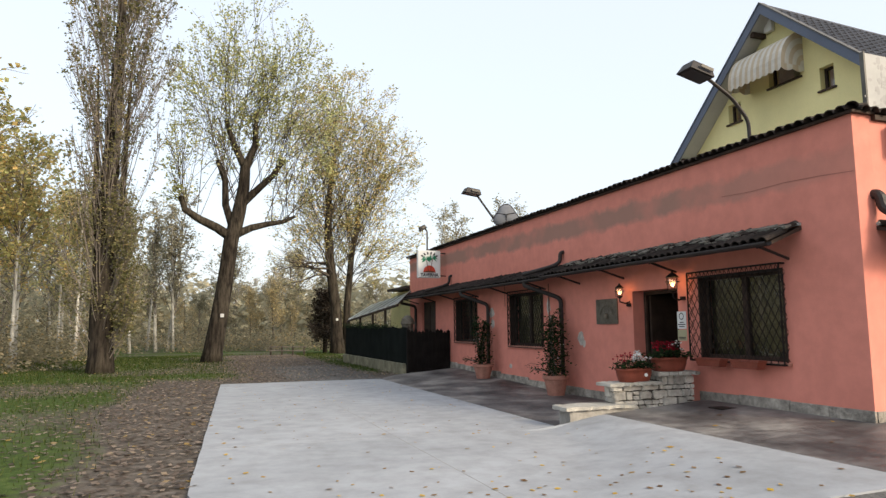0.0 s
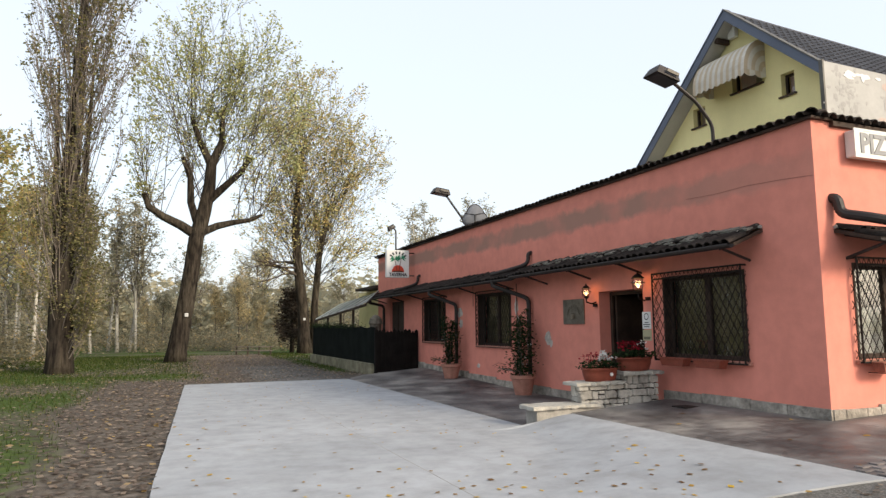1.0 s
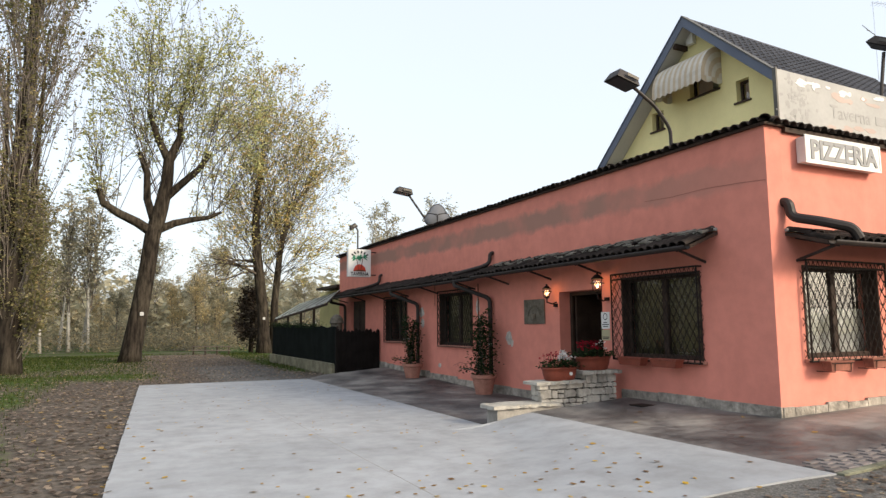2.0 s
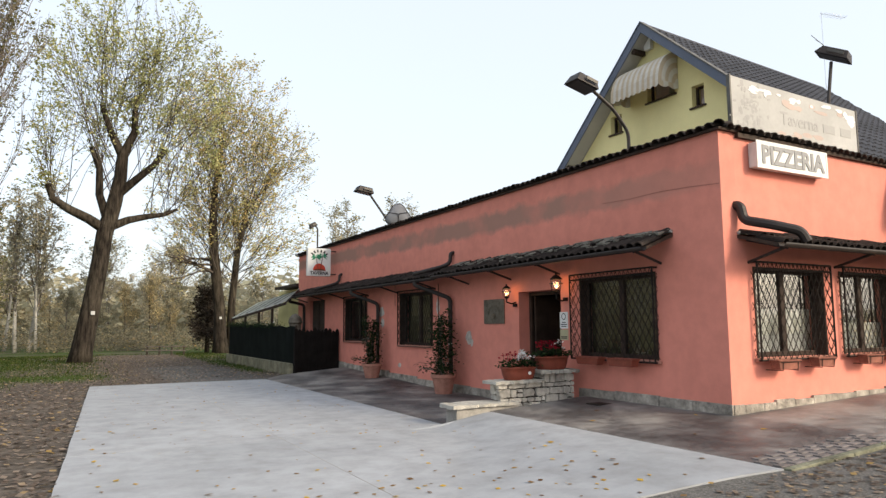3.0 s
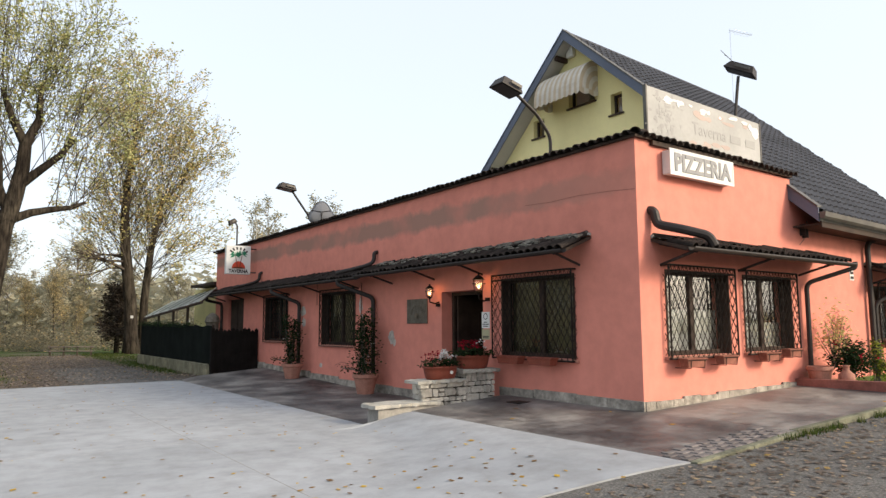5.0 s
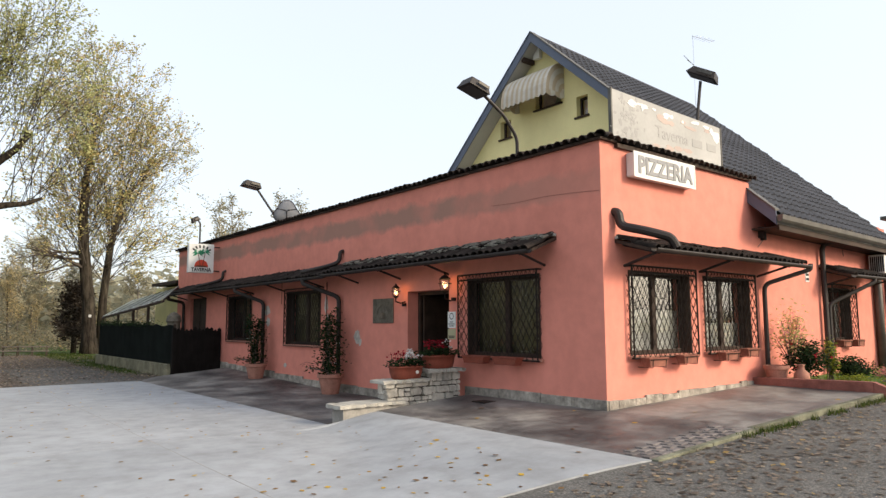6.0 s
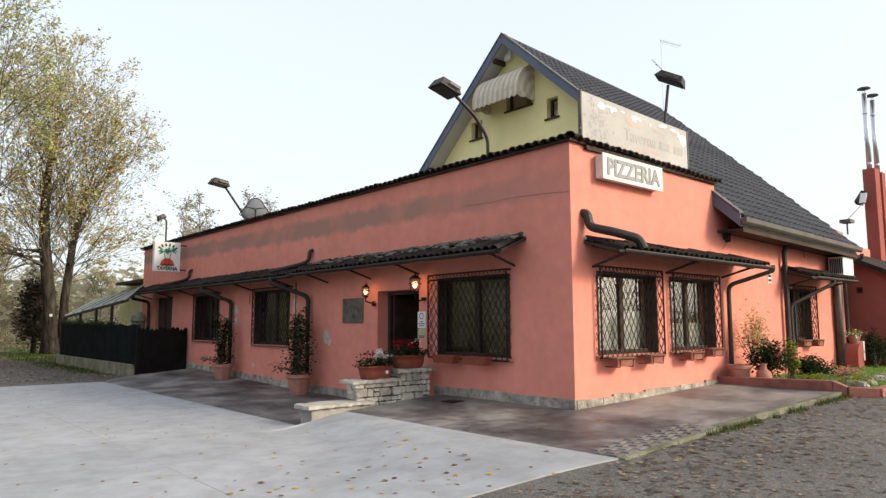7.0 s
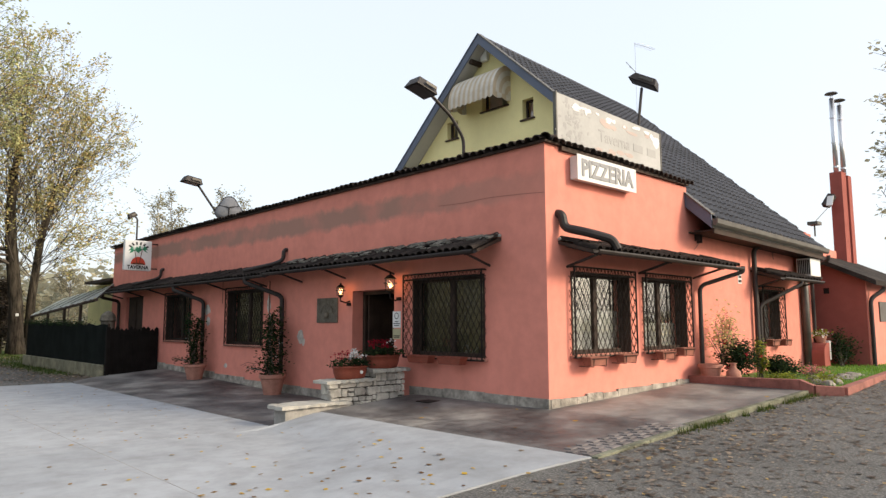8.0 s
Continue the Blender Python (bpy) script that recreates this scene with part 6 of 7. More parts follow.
for k in range(9000):
    x, y = rg.uniform(4.4, 16), rg.uniform(-2.3, -0.05)
    if y < -2.38 + 0.105 * (x - 4.2) or (x < 7.2 and y > -1.9 and rg.random() < 0.75):
        continue
    h, a = rg.uniform(0.03, 0.07), rg.uniform(0, 6.28)
    i = len(g.v)
    g.v += [(x - 0.008 * math.cos(a), y - 0.008 * math.sin(a), 0.43), (x + 0.008 * math.cos(a), y + 0.008 * math.sin(a), 0.43), (x + 0.02 * math.sin(a), y + 0.02 * math.cos(a), 0.44 + h)]
    g.f.append((i, i + 1, i + 2))
single("lawn_grass", g, M_LAWN, "short bright green lawn grass in the bed", "grass", kind="stuff")


def shrub(name, c, size, mat, label, n=900, leaf=0.05, seed=0, blooms=None, airy=0.0, cat="shrub"):
    t = thing(name, c, label, cat)
    rg = random.Random(seed)
    st, lf, bl = Geo(), Geo(), Geo()
    tips = []
    for k in range(16):
        a, e = rg.uniform(0, 6.28), rg.uniform(0.5, 1.45)
        d = Vector((math.cos(a) * math.cos(e) * size[0], math.sin(a) * math.cos(e) * size[1], math.sin(e) * size[2]))
        p = [Vector(c) + d * f + Vector((rg.gauss(0, 0.02), rg.gauss(0, 0.02), 0)) for f in (0, 0.35, 0.7, 1.0)]
        st.tube(p, [0.012, 0.009, 0.006, 0.003], 4, False)
        tips += [(p[1] * 0.5 + p[2] * 0.5), p[2], p[2] * 0.5 + p[3] * 0.5, p[3]]
    for k in range(n):
        p = rg.choice(tips)
        lf.leaf(p + Vector((rg.gauss(0, 0.22 * size[0]), rg.gauss(0, 0.22 * size[1]), rg.gauss(0, 0.14 * size[2]))), leaf, 0.1, rg)
    tagged(part("stems", st, M_TWIG, t), kind="stuff")
    part("foliage", lf, mat, t)
    if blooms:
        for k in range(20):
            p = rg.choice(tips) + Vector((rg.gauss(0, 0.06), rg.gauss(0, 0.06) - 0.05, rg.gauss(0, 0.06)))
            for j in range(8):
                bl.leaf(p + Vector((rg.gauss(0, 0.02), rg.gauss(0, 0.02), rg.gauss(0, 0.02))), 0.045, 0, rg)
        tagged(part("bloom_cluster", bl, blooms, t), kind="stuff")
    return t


shrub("rose_bush", (4.75, -0.6, 0.44), (0.45, 0.42, 0.62), M_LEAF_DARK, "dark bushy rose with a few red blooms in the bed", 2100, 0.055, 41, M_PETAL_RED)
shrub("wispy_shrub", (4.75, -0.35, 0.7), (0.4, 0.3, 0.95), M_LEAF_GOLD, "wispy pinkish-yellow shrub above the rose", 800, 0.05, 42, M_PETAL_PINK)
shrub("lime_conifer", (5.35, -0.75, 0.44), (0.16, 0.16, 0.62), M_LIME, "narrow lime-yellow conifer in the bed", 700, 0.05, 43)
shrub("dark_shrub", (5.7, -1.0, 0.44), (0.42, 0.4, 0.36), M_LEAF_DARK, "low dark evergreen shrub in the bed", 2200, 0.05, 44)
shrub("pale_shrub", (4.75, -1.35, 0.44), (0.5, 0.25, 0.14), M_LIME, "low pale groundcover along the kerb", 700, 0.04, 45)
shrub("heather", (6.9, -1.1, 0.44), (0.45, 0.3, 0.18), M_PETAL_PINK, "low reddish heather among rocks", 500, 0.035, 46)
shrub("grey_groundcover", (5.0, -1.95, 0.44), (0.55, 0.3, 0.16), M_LIME, "grey-green trailing plants by the kerb corner", 600, 0.04, 48)
shrub("corner_shrub", (10.45, -0.6, 0.44), (0.42, 0.4, 0.72), M_LEAF_DARK, "dark leafy shrub by the wing", 1400, 0.06, 47)
half = thing("arched_planter", (9.9, -0.3, 0.42), "round-shouldered red planter wall with a pale flowerpot", "planter")
ring = [(9.72, 0.42), (10.1, 0.42), (10.1, 1.0), (9.98, 1.0)] + [(9.98 - 0.26 * math.sin(k * 0.3), 0.74 + 0.26 * math.cos(k * 0.3)) for k in range(1, 6)]
g = Geo()
g.v = [(x, -0.46, z) for x, z in ring] + [(x, -0.12, z) for x, z in ring]
m = len(ring)
g.f = [tuple(range(m)), tuple(reversed(range(m, 2 * m)))] + [((k + 1) % m, k, m + k, m + (k + 1) % m) for k in range(m)]
part("body", g, M_WING, half, bevel=0.01)
part("block", Geo().box(10.105, 10.2, -0.46, -0.3, 0.6, 1.05), M_WHITE, half, "white corner block", bevel=0.01)
part("pot", Geo().lathe((10.02, -0.3, 1.0), [(0.09, 0), (0.14, 0.16), (0.12, 0.16)], 14), M_TERRACOTTA, half)
lf, lg = Geo(), Geo()
for k in range(130):
    p = (10.02 + rg.gauss(0, 0.1), -0.3 + rg.gauss(0, 0.1), 1.22 + rg.gauss(0, 0.05))
    (lf if k < 40 else lg).leaf(p, 0.06, 0.1, rg)
part("leaves", lg, M_LIME, half, "pale green leaves")
tagged(part("bloom_cluster", lf, M_PETAL_WHITE, half, "cream blooms"), kind="stuff")
pipe([(10.3, -0.5, 3.1), (10.3, -0.5, 3.0), (10.3, -0.09, 2.8), (10.3, -0.09, 0.5)], 0.045, M_METAL, "brown downpipe by the wing")
for k in range(26):
    x = rg.uniform(4.5, 7.4)
    y = -2.25 + 0.105 * (x - 4.2) + rg.uniform(0.02, 0.5)
    s = rg.uniform(0.05, 0.13)
    g = Geo().lathe((x, y, 0.42), [(s * 0.8, 0), (s, s * 0.4), (s * 0.7, s * 0.9), (0.0, s)], 7)
    g.v = [(a + rg.uniform(-0.02, 0.02), b + rg.uniform(-0.02, 0.02), c) for a, b, c in g.v]
    single("garden_rock", g, M_ROCK, "pale rounded garden rock in the bed", "rock", "garden rocks", base=(x, y, 0.42))

# front kerb of the terrace
tk = single("terrace_kerb", Geo().box(-0.5, -0.49, -2.2, -2.19, 0, 0.01), M_RAWCONC, "mossy concrete kerb edging the terrace", "kerb", kind="structure")
x = -1.98
while x < 3.9:
    z, z1 = upper_z(x, -2), upper_z(x + 0.98, -2)
    g = Geo()
    y0, y1 = -2.14, -2.055
    if x > -0.1:
        y0, y1 = -2.07, -1.985
    g.v = [(x, y0, z - 0.25), (x + 0.97, y0, z1 - 0.25), (x + 0.97, y1, z1 - 0.25), (x, y1, z - 0.25), (x, y0, z + 0.006), (x + 0.97, y0, z1 + 0.006), (x + 0.97, y1, z1 + 0.006), (x, y1, z + 0.006)]
    g.f = [(3, 2, 1, 0), (4, 5, 6, 7), (0, 1, 5, 4), (1, 2, 6, 5), (2, 3, 7, 6), (3, 0, 4, 7)]
    part("kerb_stone", g, M_KERBSTONE, tk, bevel=0.01)
    x += 0.98


drain = thing("drain_cover", (-0.5, 1.95, 0.23), "dark iron drain cover set in the terrace", "drain cover")
part("plate", Geo().box(-0.64, -0.34, 1.84, 2.12, 0.18, 0.274), M_IRON, drain, bevel=0.004)
jt = thing("expansion_joint", (-5.1, 4.0, 0), "dark narrow joint in the concrete slab", "joint")
part("filler", Geo().box(-5.116, -5.11, -0.9, 13.2, -0.02, 0.0015), M_RAWCONC, jt)

# a border of small setts along the terrace's front edge
edge = single("sett_border", Geo().box(-1.97, -0.02, -2.04, -1.62, 0.02, 0.1), M_MORTAR, "double row of dark setts along the terrace edge", "paving", kind="structure")
rs = random.Random(77)
SETT = Geo().box(-0.095, 0.095, -0.045, 0.045, -0.05, 0.0).data("sett", M_SETT, bevel=0.008)
for row in range(4):
    x = -1.87 + (0.1 if row % 2 else 0.0)
    while x < -0.1:
        y = -1.99 + row * 0.1
        piece("sett", SETT, edge, Matrix.Translation((x, y, upper_z(x, y) + 0.006 + rs.uniform(-0.002, 0.003))) @ Matrix.Rotation(rs.uniform(-0.03, 0.03), 4, "Z"))
        x += 0.2
g = Geo()
for k in range(900):
    x = rs.uniform(-0.5, 4.2)
    y = -2.10 - abs(rs.gauss(0, 0.06))
    if noise.noise((x * 2.2, 0, 5)) < -0.05:
        continue
    z, h, a = ground_z(x, y), rs.uniform(0.03, 0.09), rs.uniform(0, 6.28)
    i = len(g.v)
    g.v += [(x - 0.008 * math.cos(a), y - 0.008 * math.sin(a), z - 0.01), (x + 0.008 * math.cos(a), y + 0.008 * math.sin(a), z - 0.01), (x + 0.03 * math.sin(a), y + 0.03 * math.cos(a), z + h)]
    g.f.append((i, i + 1, i + 2))
single("kerb_weeds", g, M_GRASS, "small weeds growing along the kerb", "weeds", kind="stuff")

# ---- trees ----
def grow(B, L, p, d, length, r, level, top, rg, up=0.12, wob=0.16, leaf=0.11, nleaf=10, split=(5, 5, 4), spread_=0.55, ratio=0.55, env=None):
    """A branch with its side branches; leaves gather on the outer ones."""
    n = 5 if level < top else 4
    pts, rad = [p.copy()], [r]
    for k in range(n):
        d = (d + Vector((rg.gauss(0, wob), rg.gauss(0, wob), rg.gauss(0, wob) + up))).normalized()
        if env and k > 0 and ((p.x - env[0]) / env[3]) ** 2 + ((p.y - env[1]) / env[4]) ** 2 + ((p.z - env[2]) / env[5]) ** 2 > 1:
            break
        p = p + d * length / n
        pts.append(p.copy())
        rad.append(r * (1 - 0.75 * (k + 1) / n) + 0.004)
    n = len(pts) - 1
    B.tube(pts, rad, 7 if r > 0.12 else (5 if r > 0.03 else 3), False)
    if level >= top - 1:
        for k in range(nleaf):
            f = rg.random() ** 0.6 * n
            i = min(int(f), n - 1)
            q_ = pts[i].lerp(pts[i + 1], f - i)
            q_ += Vector((rg.gauss(0, 0.13), rg.gauss(0, 0.13), rg.gauss(0, 0.13)))
            for j in range(rg.choice((1, 2, 3, 4))):
                L.leaf(q_ + Vector((rg.gauss(0, 0.6), rg.gauss(0, 0.6), rg.gauss(0, 0.6))) * leaf, leaf, 0, rg)
    if level < top:
        for k in range(split[min(level, len(split) - 1)]):
            f = rg.uniform(0.25, 1.0) * n
            i = min(int(f), n - 1)
            q_ = pts[i].lerp(pts[i + 1], f - i)
            dd = (pts[i + 1] - pts[i]).normalized()
            side = dd.orthogonal().normalized()
            side.rotate(Matrix.Rotation(rg.uniform(0, 6.283), 3, dd))
            nd_ = (dd + side * rg.uniform(0.6, 1.4) * spread_).normalized()
            grow(B, L, q_, nd_, length * ratio * rg.uniform(0.7, 1.2), max(0.006, rad[i] * 0.5), level + 1, top, rg, up, wob, leaf, nleaf, split, spread_, ratio, env)


def tree_thing(name, base, label, bark, twig, leafmat, build):
    t = thing(name, base, label, "tree")
    T_, B_, L_ = Geo(), Geo(), Geo()
    build(T_, B_, L_)
    part("trunk", T_, bark, t, smooth=True)
    tagged(part("branchwork", B_, twig, t), kind="stuff")
    part("crown", L_, leafmat, t)
    return t


def big_poplar(T_, B_, L_):
    rg = random.Random(101)
    y = 27.3
    trunk = [(-7.05, y, -0.1), (-6.98, y, 0.5), (-6.82, y, 1.6), (-6.62, y, 3.0), (-6.45, y, 4.4), (-6.33, y, 5.6), (-6.22, y, 6.1)]
    T_.tube(trunk, [0.52, 0.44, 0.40, 0.37, 0.35, 0.34, 0.34], 16)
    lim = [([(-6.3, y, 5.8), (-7.0, y, 6.25), (-7.8, y - 0.2, 6.6), (-8.4, y - 0.3, 7.0), (-8.6, y - 0.3, 7.6)], 0.24, 0.12),
           ([(-6.2, y, 5.9), (-5.4, y, 6.3), (-4.6, y + 0.2, 6.55), (-3.9, y + 0.3, 6.7), (-3.3, y + 0.3, 7.0)], 0.2, 0.07),
           ([(-6.25, y, 5.9), (-6.0, y, 7.0), (-5.8, y, 8.2), (-5.75, y, 9.3)], 0.36, 0.24),
           ([(-6.3, y, 6.4), (-6.6, y + 0.3, 7.4), (-6.65, y + 0.4, 8.6), (-7.0, y + 0.5, 9.6)], 0.2, 0.12),
           ([(-5.9, y, 7.4), (-5.2, y - 0.3, 8.1), (-4.5, y - 0.5, 8.8), (-4.0, y - 0.5, 9.6)], 0.2, 0.11),
           ([(-5.75, y, 9.2), (-6.3, y + 0.2, 10.4), (-6.7, y + 0.3, 11.6)], 0.2, 0.1),
           ([(-5.75, y, 9.2), (-5.3, y, 10.4), (-5.3, y, 12.0)], 0.22, 0.1)]
    for pts, r0, r1 in lim:
        n = len(pts)
        T_.tube(pts, [r0 + (r1 - r0) * k / (n - 1) for k in range(n)], 10, False)
        total = n - 1
        for k in range(12):
            f = rg.uniform(0.3, 1) * total
            i = min(int(f), total - 1)
            p = Vector(pts[i]).lerp(Vector(pts[i + 1]), f - i)
            reach = max(1.8, (18.2 - p.z) * rg.uniform(0.5, 0.85) - abs(p.x + 6.2) * 0.9)
            d = Vector((rg.gauss(0.06, 0.42) + (p.x + 5.9) * 0.07, rg.gauss(0, 0.42), 1.0)).normalized()
            grow(B_, L_, p, d, reach, 0.009 + 0.0019 * reach, 1, 3, rg, 0.06, 0.08, 0.13, 4, (6, 4, 3), 0.62, 0.46, (-5.2, 27.3, 11.5, 4.2, 4.2, 6.2))
    # a thick clump of green high in the middle
    for cx, cz, sp, n in ((-5.9, 11.5, 0.38, 300), (-3.6, 14.8, 0.5, 150), (-4.4, 10.2, 0.4, 90)):
        for k in range(n):
            L_.leaf((cx + rg.gauss(0, sp), 27.1 + rg.gauss(0, sp), cz + rg.gauss(0, sp * 1.5)), 0.15, 0, rg)


tree_thing("poplar_tree", (-7.0, 27.3, 0), "tall leaning black poplar, sparse yellow-green autumn leaves", M_BARK, M_SHOOT, M_LEAF_GREEN, big_poplar)
mk = thing("trail_mark", (-6.9, 26.8, 2.0), "white painted mark on the leaning trunk", "trail mark")
part("paint", Geo().box(-6.72, -6.56, 26.85, 26.91, 2.02, 2.18), M_MARK, mk, bevel=0.02)


def back_tree(T_, B_, L_):
    rg = random.Random(102)
    y = 34.6
    T_.tube([(0.25, y, -0.1), (0.2, y, 0.8), (0.12, y, 2.5), (-0.1, y, 4.2), (-0.3, y, 5.8), (-0.4, y, 7.5), (-0.35, y, 9.5), (-0.1, y, 11.5)], [0.52, 0.37, 0.32, 0.30, 0.27, 0.23, 0.18, 0.10], 12)
    T_.tube([(1.0, y + 1.2, -0.1), (1.05, y + 1.2, 3), (1.3, y + 1.2, 6), (1.9, y + 1.2, 9)], [0.26, 0.22, 0.19, 0.1], 10)
    spots = [(0.0, 4.2), (1.1, 3.8), (1.15, 4.6), (1.3, 6.2), (-0.3, 5.6), (-0.4, 7.0), (-0.38, 8.0), (-0.3, 9.5), (-0.2, 10.5), (-0.1, 11.4), (1.2, 5.5), (1.4, 7.0), (1.7, 8.2), (1.9, 9)]
    for x, z in spots:
        for k in range(11):
            a = rg.uniform(0, 6.283)
            side = rg.uniform(0.25, 1.0)
            d = Vector((math.cos(a) * side + (0.25 if z < 5 else 0), math.sin(a) * side, 0.9 if z > 5 else 0.55)).normalized()
            grow(B_, L_, Vector((x, y + (1.2 if x > 0.5 else 0), z)), d, rg.uniform(3.6, 6.2), 0.02, 1, 3, rg, 0.04, 0.12, 0.145, 4, (6, 4, 3), 0.62, 0.5, (1.0, 35.0, 9.9, 4.9, 4.9, 7.6))
    for k in range(6):
        d = Vector((-1, rg.gauss(0, 0.3), rg.uniform(-0.1, 0.4))).normalized()
        grow(B_, L_, Vector((-0.1, y, rg.uniform(4.2, 5.6))), d, rg.uniform(2.2, 3.4), 0.08, 1, 3, rg, 0.02, 0.2, 0.1, 2, (5, 5, 4), 0.7, 0.5)


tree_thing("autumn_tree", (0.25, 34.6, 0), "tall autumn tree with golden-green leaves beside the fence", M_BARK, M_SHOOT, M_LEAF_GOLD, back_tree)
mk = thing("trail_mark", (0.1, 34.2, 1.9), "white painted mark on the upright trunk", "trail mark")
part("paint", Geo().box(0.06, 0.2, 34.24, 34.3, 1.92, 2.06), M_MARK, mk, bevel=0.02)


def lombardy(T_, B_, L_):
    rg = random.Random(103)
    x0, y0 = -10.85, 20.6
    T_.tube([(x0, y0, -0.15), (x0, y0, 0.6), (x0 - 0.05, y0, 2.0), (x0 - 0.05, y0, 4.5), (x0 + 0.05, y0, 8), (x0 + 0.15, y0, 12), (x0 + 0.2, y0, 16)], [0.5, 0.42, 0.38, 0.34, 0.27, 0.18, 0.07], 14)
    for lean, top_ in ((0.5, 12.0), (-0.45, 11.0), (0.15, 14.5)):
        T_.tube([(x0 + lean * 0.2, y0, 2.6), (x0 + lean * 0.9, y0, 6.0), (x0 + lean * 1.2, y0 + 0.1, top_)], [0.17, 0.11, 0.03], 8)
    for k in range(120):
        z = rg.uniform(1.8, 13.5)
        a = rg.uniform(0, 6.283)
        sp = rg.uniform(0.16, 0.42)
        d = Vector((math.cos(a) * sp + 0.03, math.sin(a) * sp, 1)).normalized()
        grow(B_, L_, Vector((x0 + 0.25 * math.cos(a), y0 + 0.25 * math.sin(a), z)), d, rg.uniform(2.6, 5.0), 0.018, 1, 3, rg, 0.10, 0.06, 0.11, 2, (5, 4, 4), 0.36, 0.45, (x0 + 0.3, y0, 8.5, 1.95, 1.95, 12.5))


def shaggy_poplar(T_, B_, L_):
    """The columnar poplar with leafy shoots down its trunk."""
    lombardy(T_, B_, L_)
    rg = random.Random(105)
    for k in range(75):
        z = rg.uniform(0.3, 4.8)
        a = rg.gauss(-0.1, 1.0) if rg.random() < 0.75 else rg.uniform(0, 6.283)
        p = Vector((-10.85 + 0.38 * math.cos(a), 20.6 + 0.38 * math.sin(a), z))
        d = Vector((math.cos(a) * 0.6, math.sin(a) * 0.6, 1)).normalized()
        grow(B_, L_, p, d, rg.uniform(1.0, 2.2), 0.014, 2, 3, rg, 0.12, 0.08, 0.10, 9, (5, 4, 4), 0.4, 0.5)


tree_thing("lombardy_poplar", (-10.85, 20.6, 0), "columnar poplar with dense upright twigs, browning leaves", M_BARK, M_TWIG, M_LEAF_OLIVE, shaggy_poplar)


def plum_tree(T_, B_, L_):
    rg = random.Random(104)
    T_.tube([(-0.2, 36.4, -0.1), (-0.2, 36.4, 3.8)], [0.15, 0.05], 8)
    for k in range(110):
        z = rg.uniform(0.5, 3.7)
        a, w = rg.uniform(0, 6.283), 1.0 * (1 - z / 5.2) + 0.15
        d = Vector((math.cos(a), math.sin(a), 0.25)).normalized()
        grow(B_, L_, Vector((-0.2, 36.4, z)), d, w, 0.03, 2, 3, rg, 0.0, 0.12, 0.15, 4, (4, 4, 4), 0.5, 0.5)


tree_thing("small_dark_tree", (-0.2, 36.4, 0), "small dark purplish tree standing behind the upright trunk", M_BARK, M_TWIG, M_LEAF_PLUM, plum_tree)


def wood_tree(seed, height, width, leafn, bark_r, leaf, birchy=False):
    def build(T_, B_, L_):
        rg = random.Random(seed)
        lean = rg.gauss(0, 0.05)
        pts = [(lean * height * f, 0, height * f * 0.8 - 0.1) for f in (0, 0.2, 0.45, 0.7, 1.0)]
        T_.tube(pts, [bark_r * k for k in (1.2, 0.9, 0.75, 0.5, 0.2)], 8)
        for k in range(26):
            f = rg.uniform(0.25, 1.0)
            p = Vector((lean * height * f, 0, height * f * 0.8))
            a = rg.uniform(0, 6.283)
            d = Vector((math.cos(a), math.sin(a), rg.uniform(0.5, 1.5))).normalized()
            if birchy:
                d = (d + Vector((0, 0, 1.1))).normalized()
            grow(B_, L_, p, d, width * rg.uniform(0.5, 1.0) * (1.2 - 0.6 * f), bark_r * 0.3, 1, 3, rg, 0.08, 0.12, leaf, leafn, (4, 3, 3) if birchy else (5, 4, 3), 0.6, 0.5)
    return build


WOODS = [
    tree_thing("woodland_tree", (0, 0, 0), "slender woodland tree, autumn leaves paled for haze", M_BARK, M_TWIG, M_LEAF_WOOD, wood_tree(201, 10, 3.2, 3, 0.10, 0.19)),
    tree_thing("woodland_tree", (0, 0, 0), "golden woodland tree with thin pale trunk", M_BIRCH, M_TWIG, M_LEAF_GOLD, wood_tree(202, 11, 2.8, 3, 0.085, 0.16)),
    tree_thing("woodland_tree", (0, 0, 0), "half-bare grey woodland tree with haze-pale leaves", M_TWIG, M_TWIG, M_LEAF_HAZE, wood_tree(203, 9, 3.4, 2, 0.10, 0.18)),
    tree_thing("woodland_tree", (0, 0, 0), "woodland tree, haze put into pale grey-green leaves", M_TWIG, M_TWIG, M_LEAF_HAZE, wood_tree(204, 11, 4.2, 3, 0.12, 0.26)),
    tree_thing("birch_tree", (0, 0, 0), "slender birch with white trunk and sparse leaves", M_BIRCH, M_TWIG, M_LEAF_HAZE, wood_tree(205, 11, 2.6, 2, 0.10, 0.17, True)),
]
rg = random.Random(300)


def plant(k, x, y, s, turn=None):
    """A further tree of kind k, grouped as woodland."""
    o = WOODS[k]
    c = copy_thing(o, Matrix.Translation((x, y, ground_z(x, y) - 0.1)) @ Matrix.Rotation(rg.uniform(0, 6.28) if turn is None else turn, 4, "Z"))
    c.scale = (s * rg.uniform(0.9, 1.1), s * rg.uniform(0.9, 1.1), s)
    tagged(c, group="woodland trees")
    return c


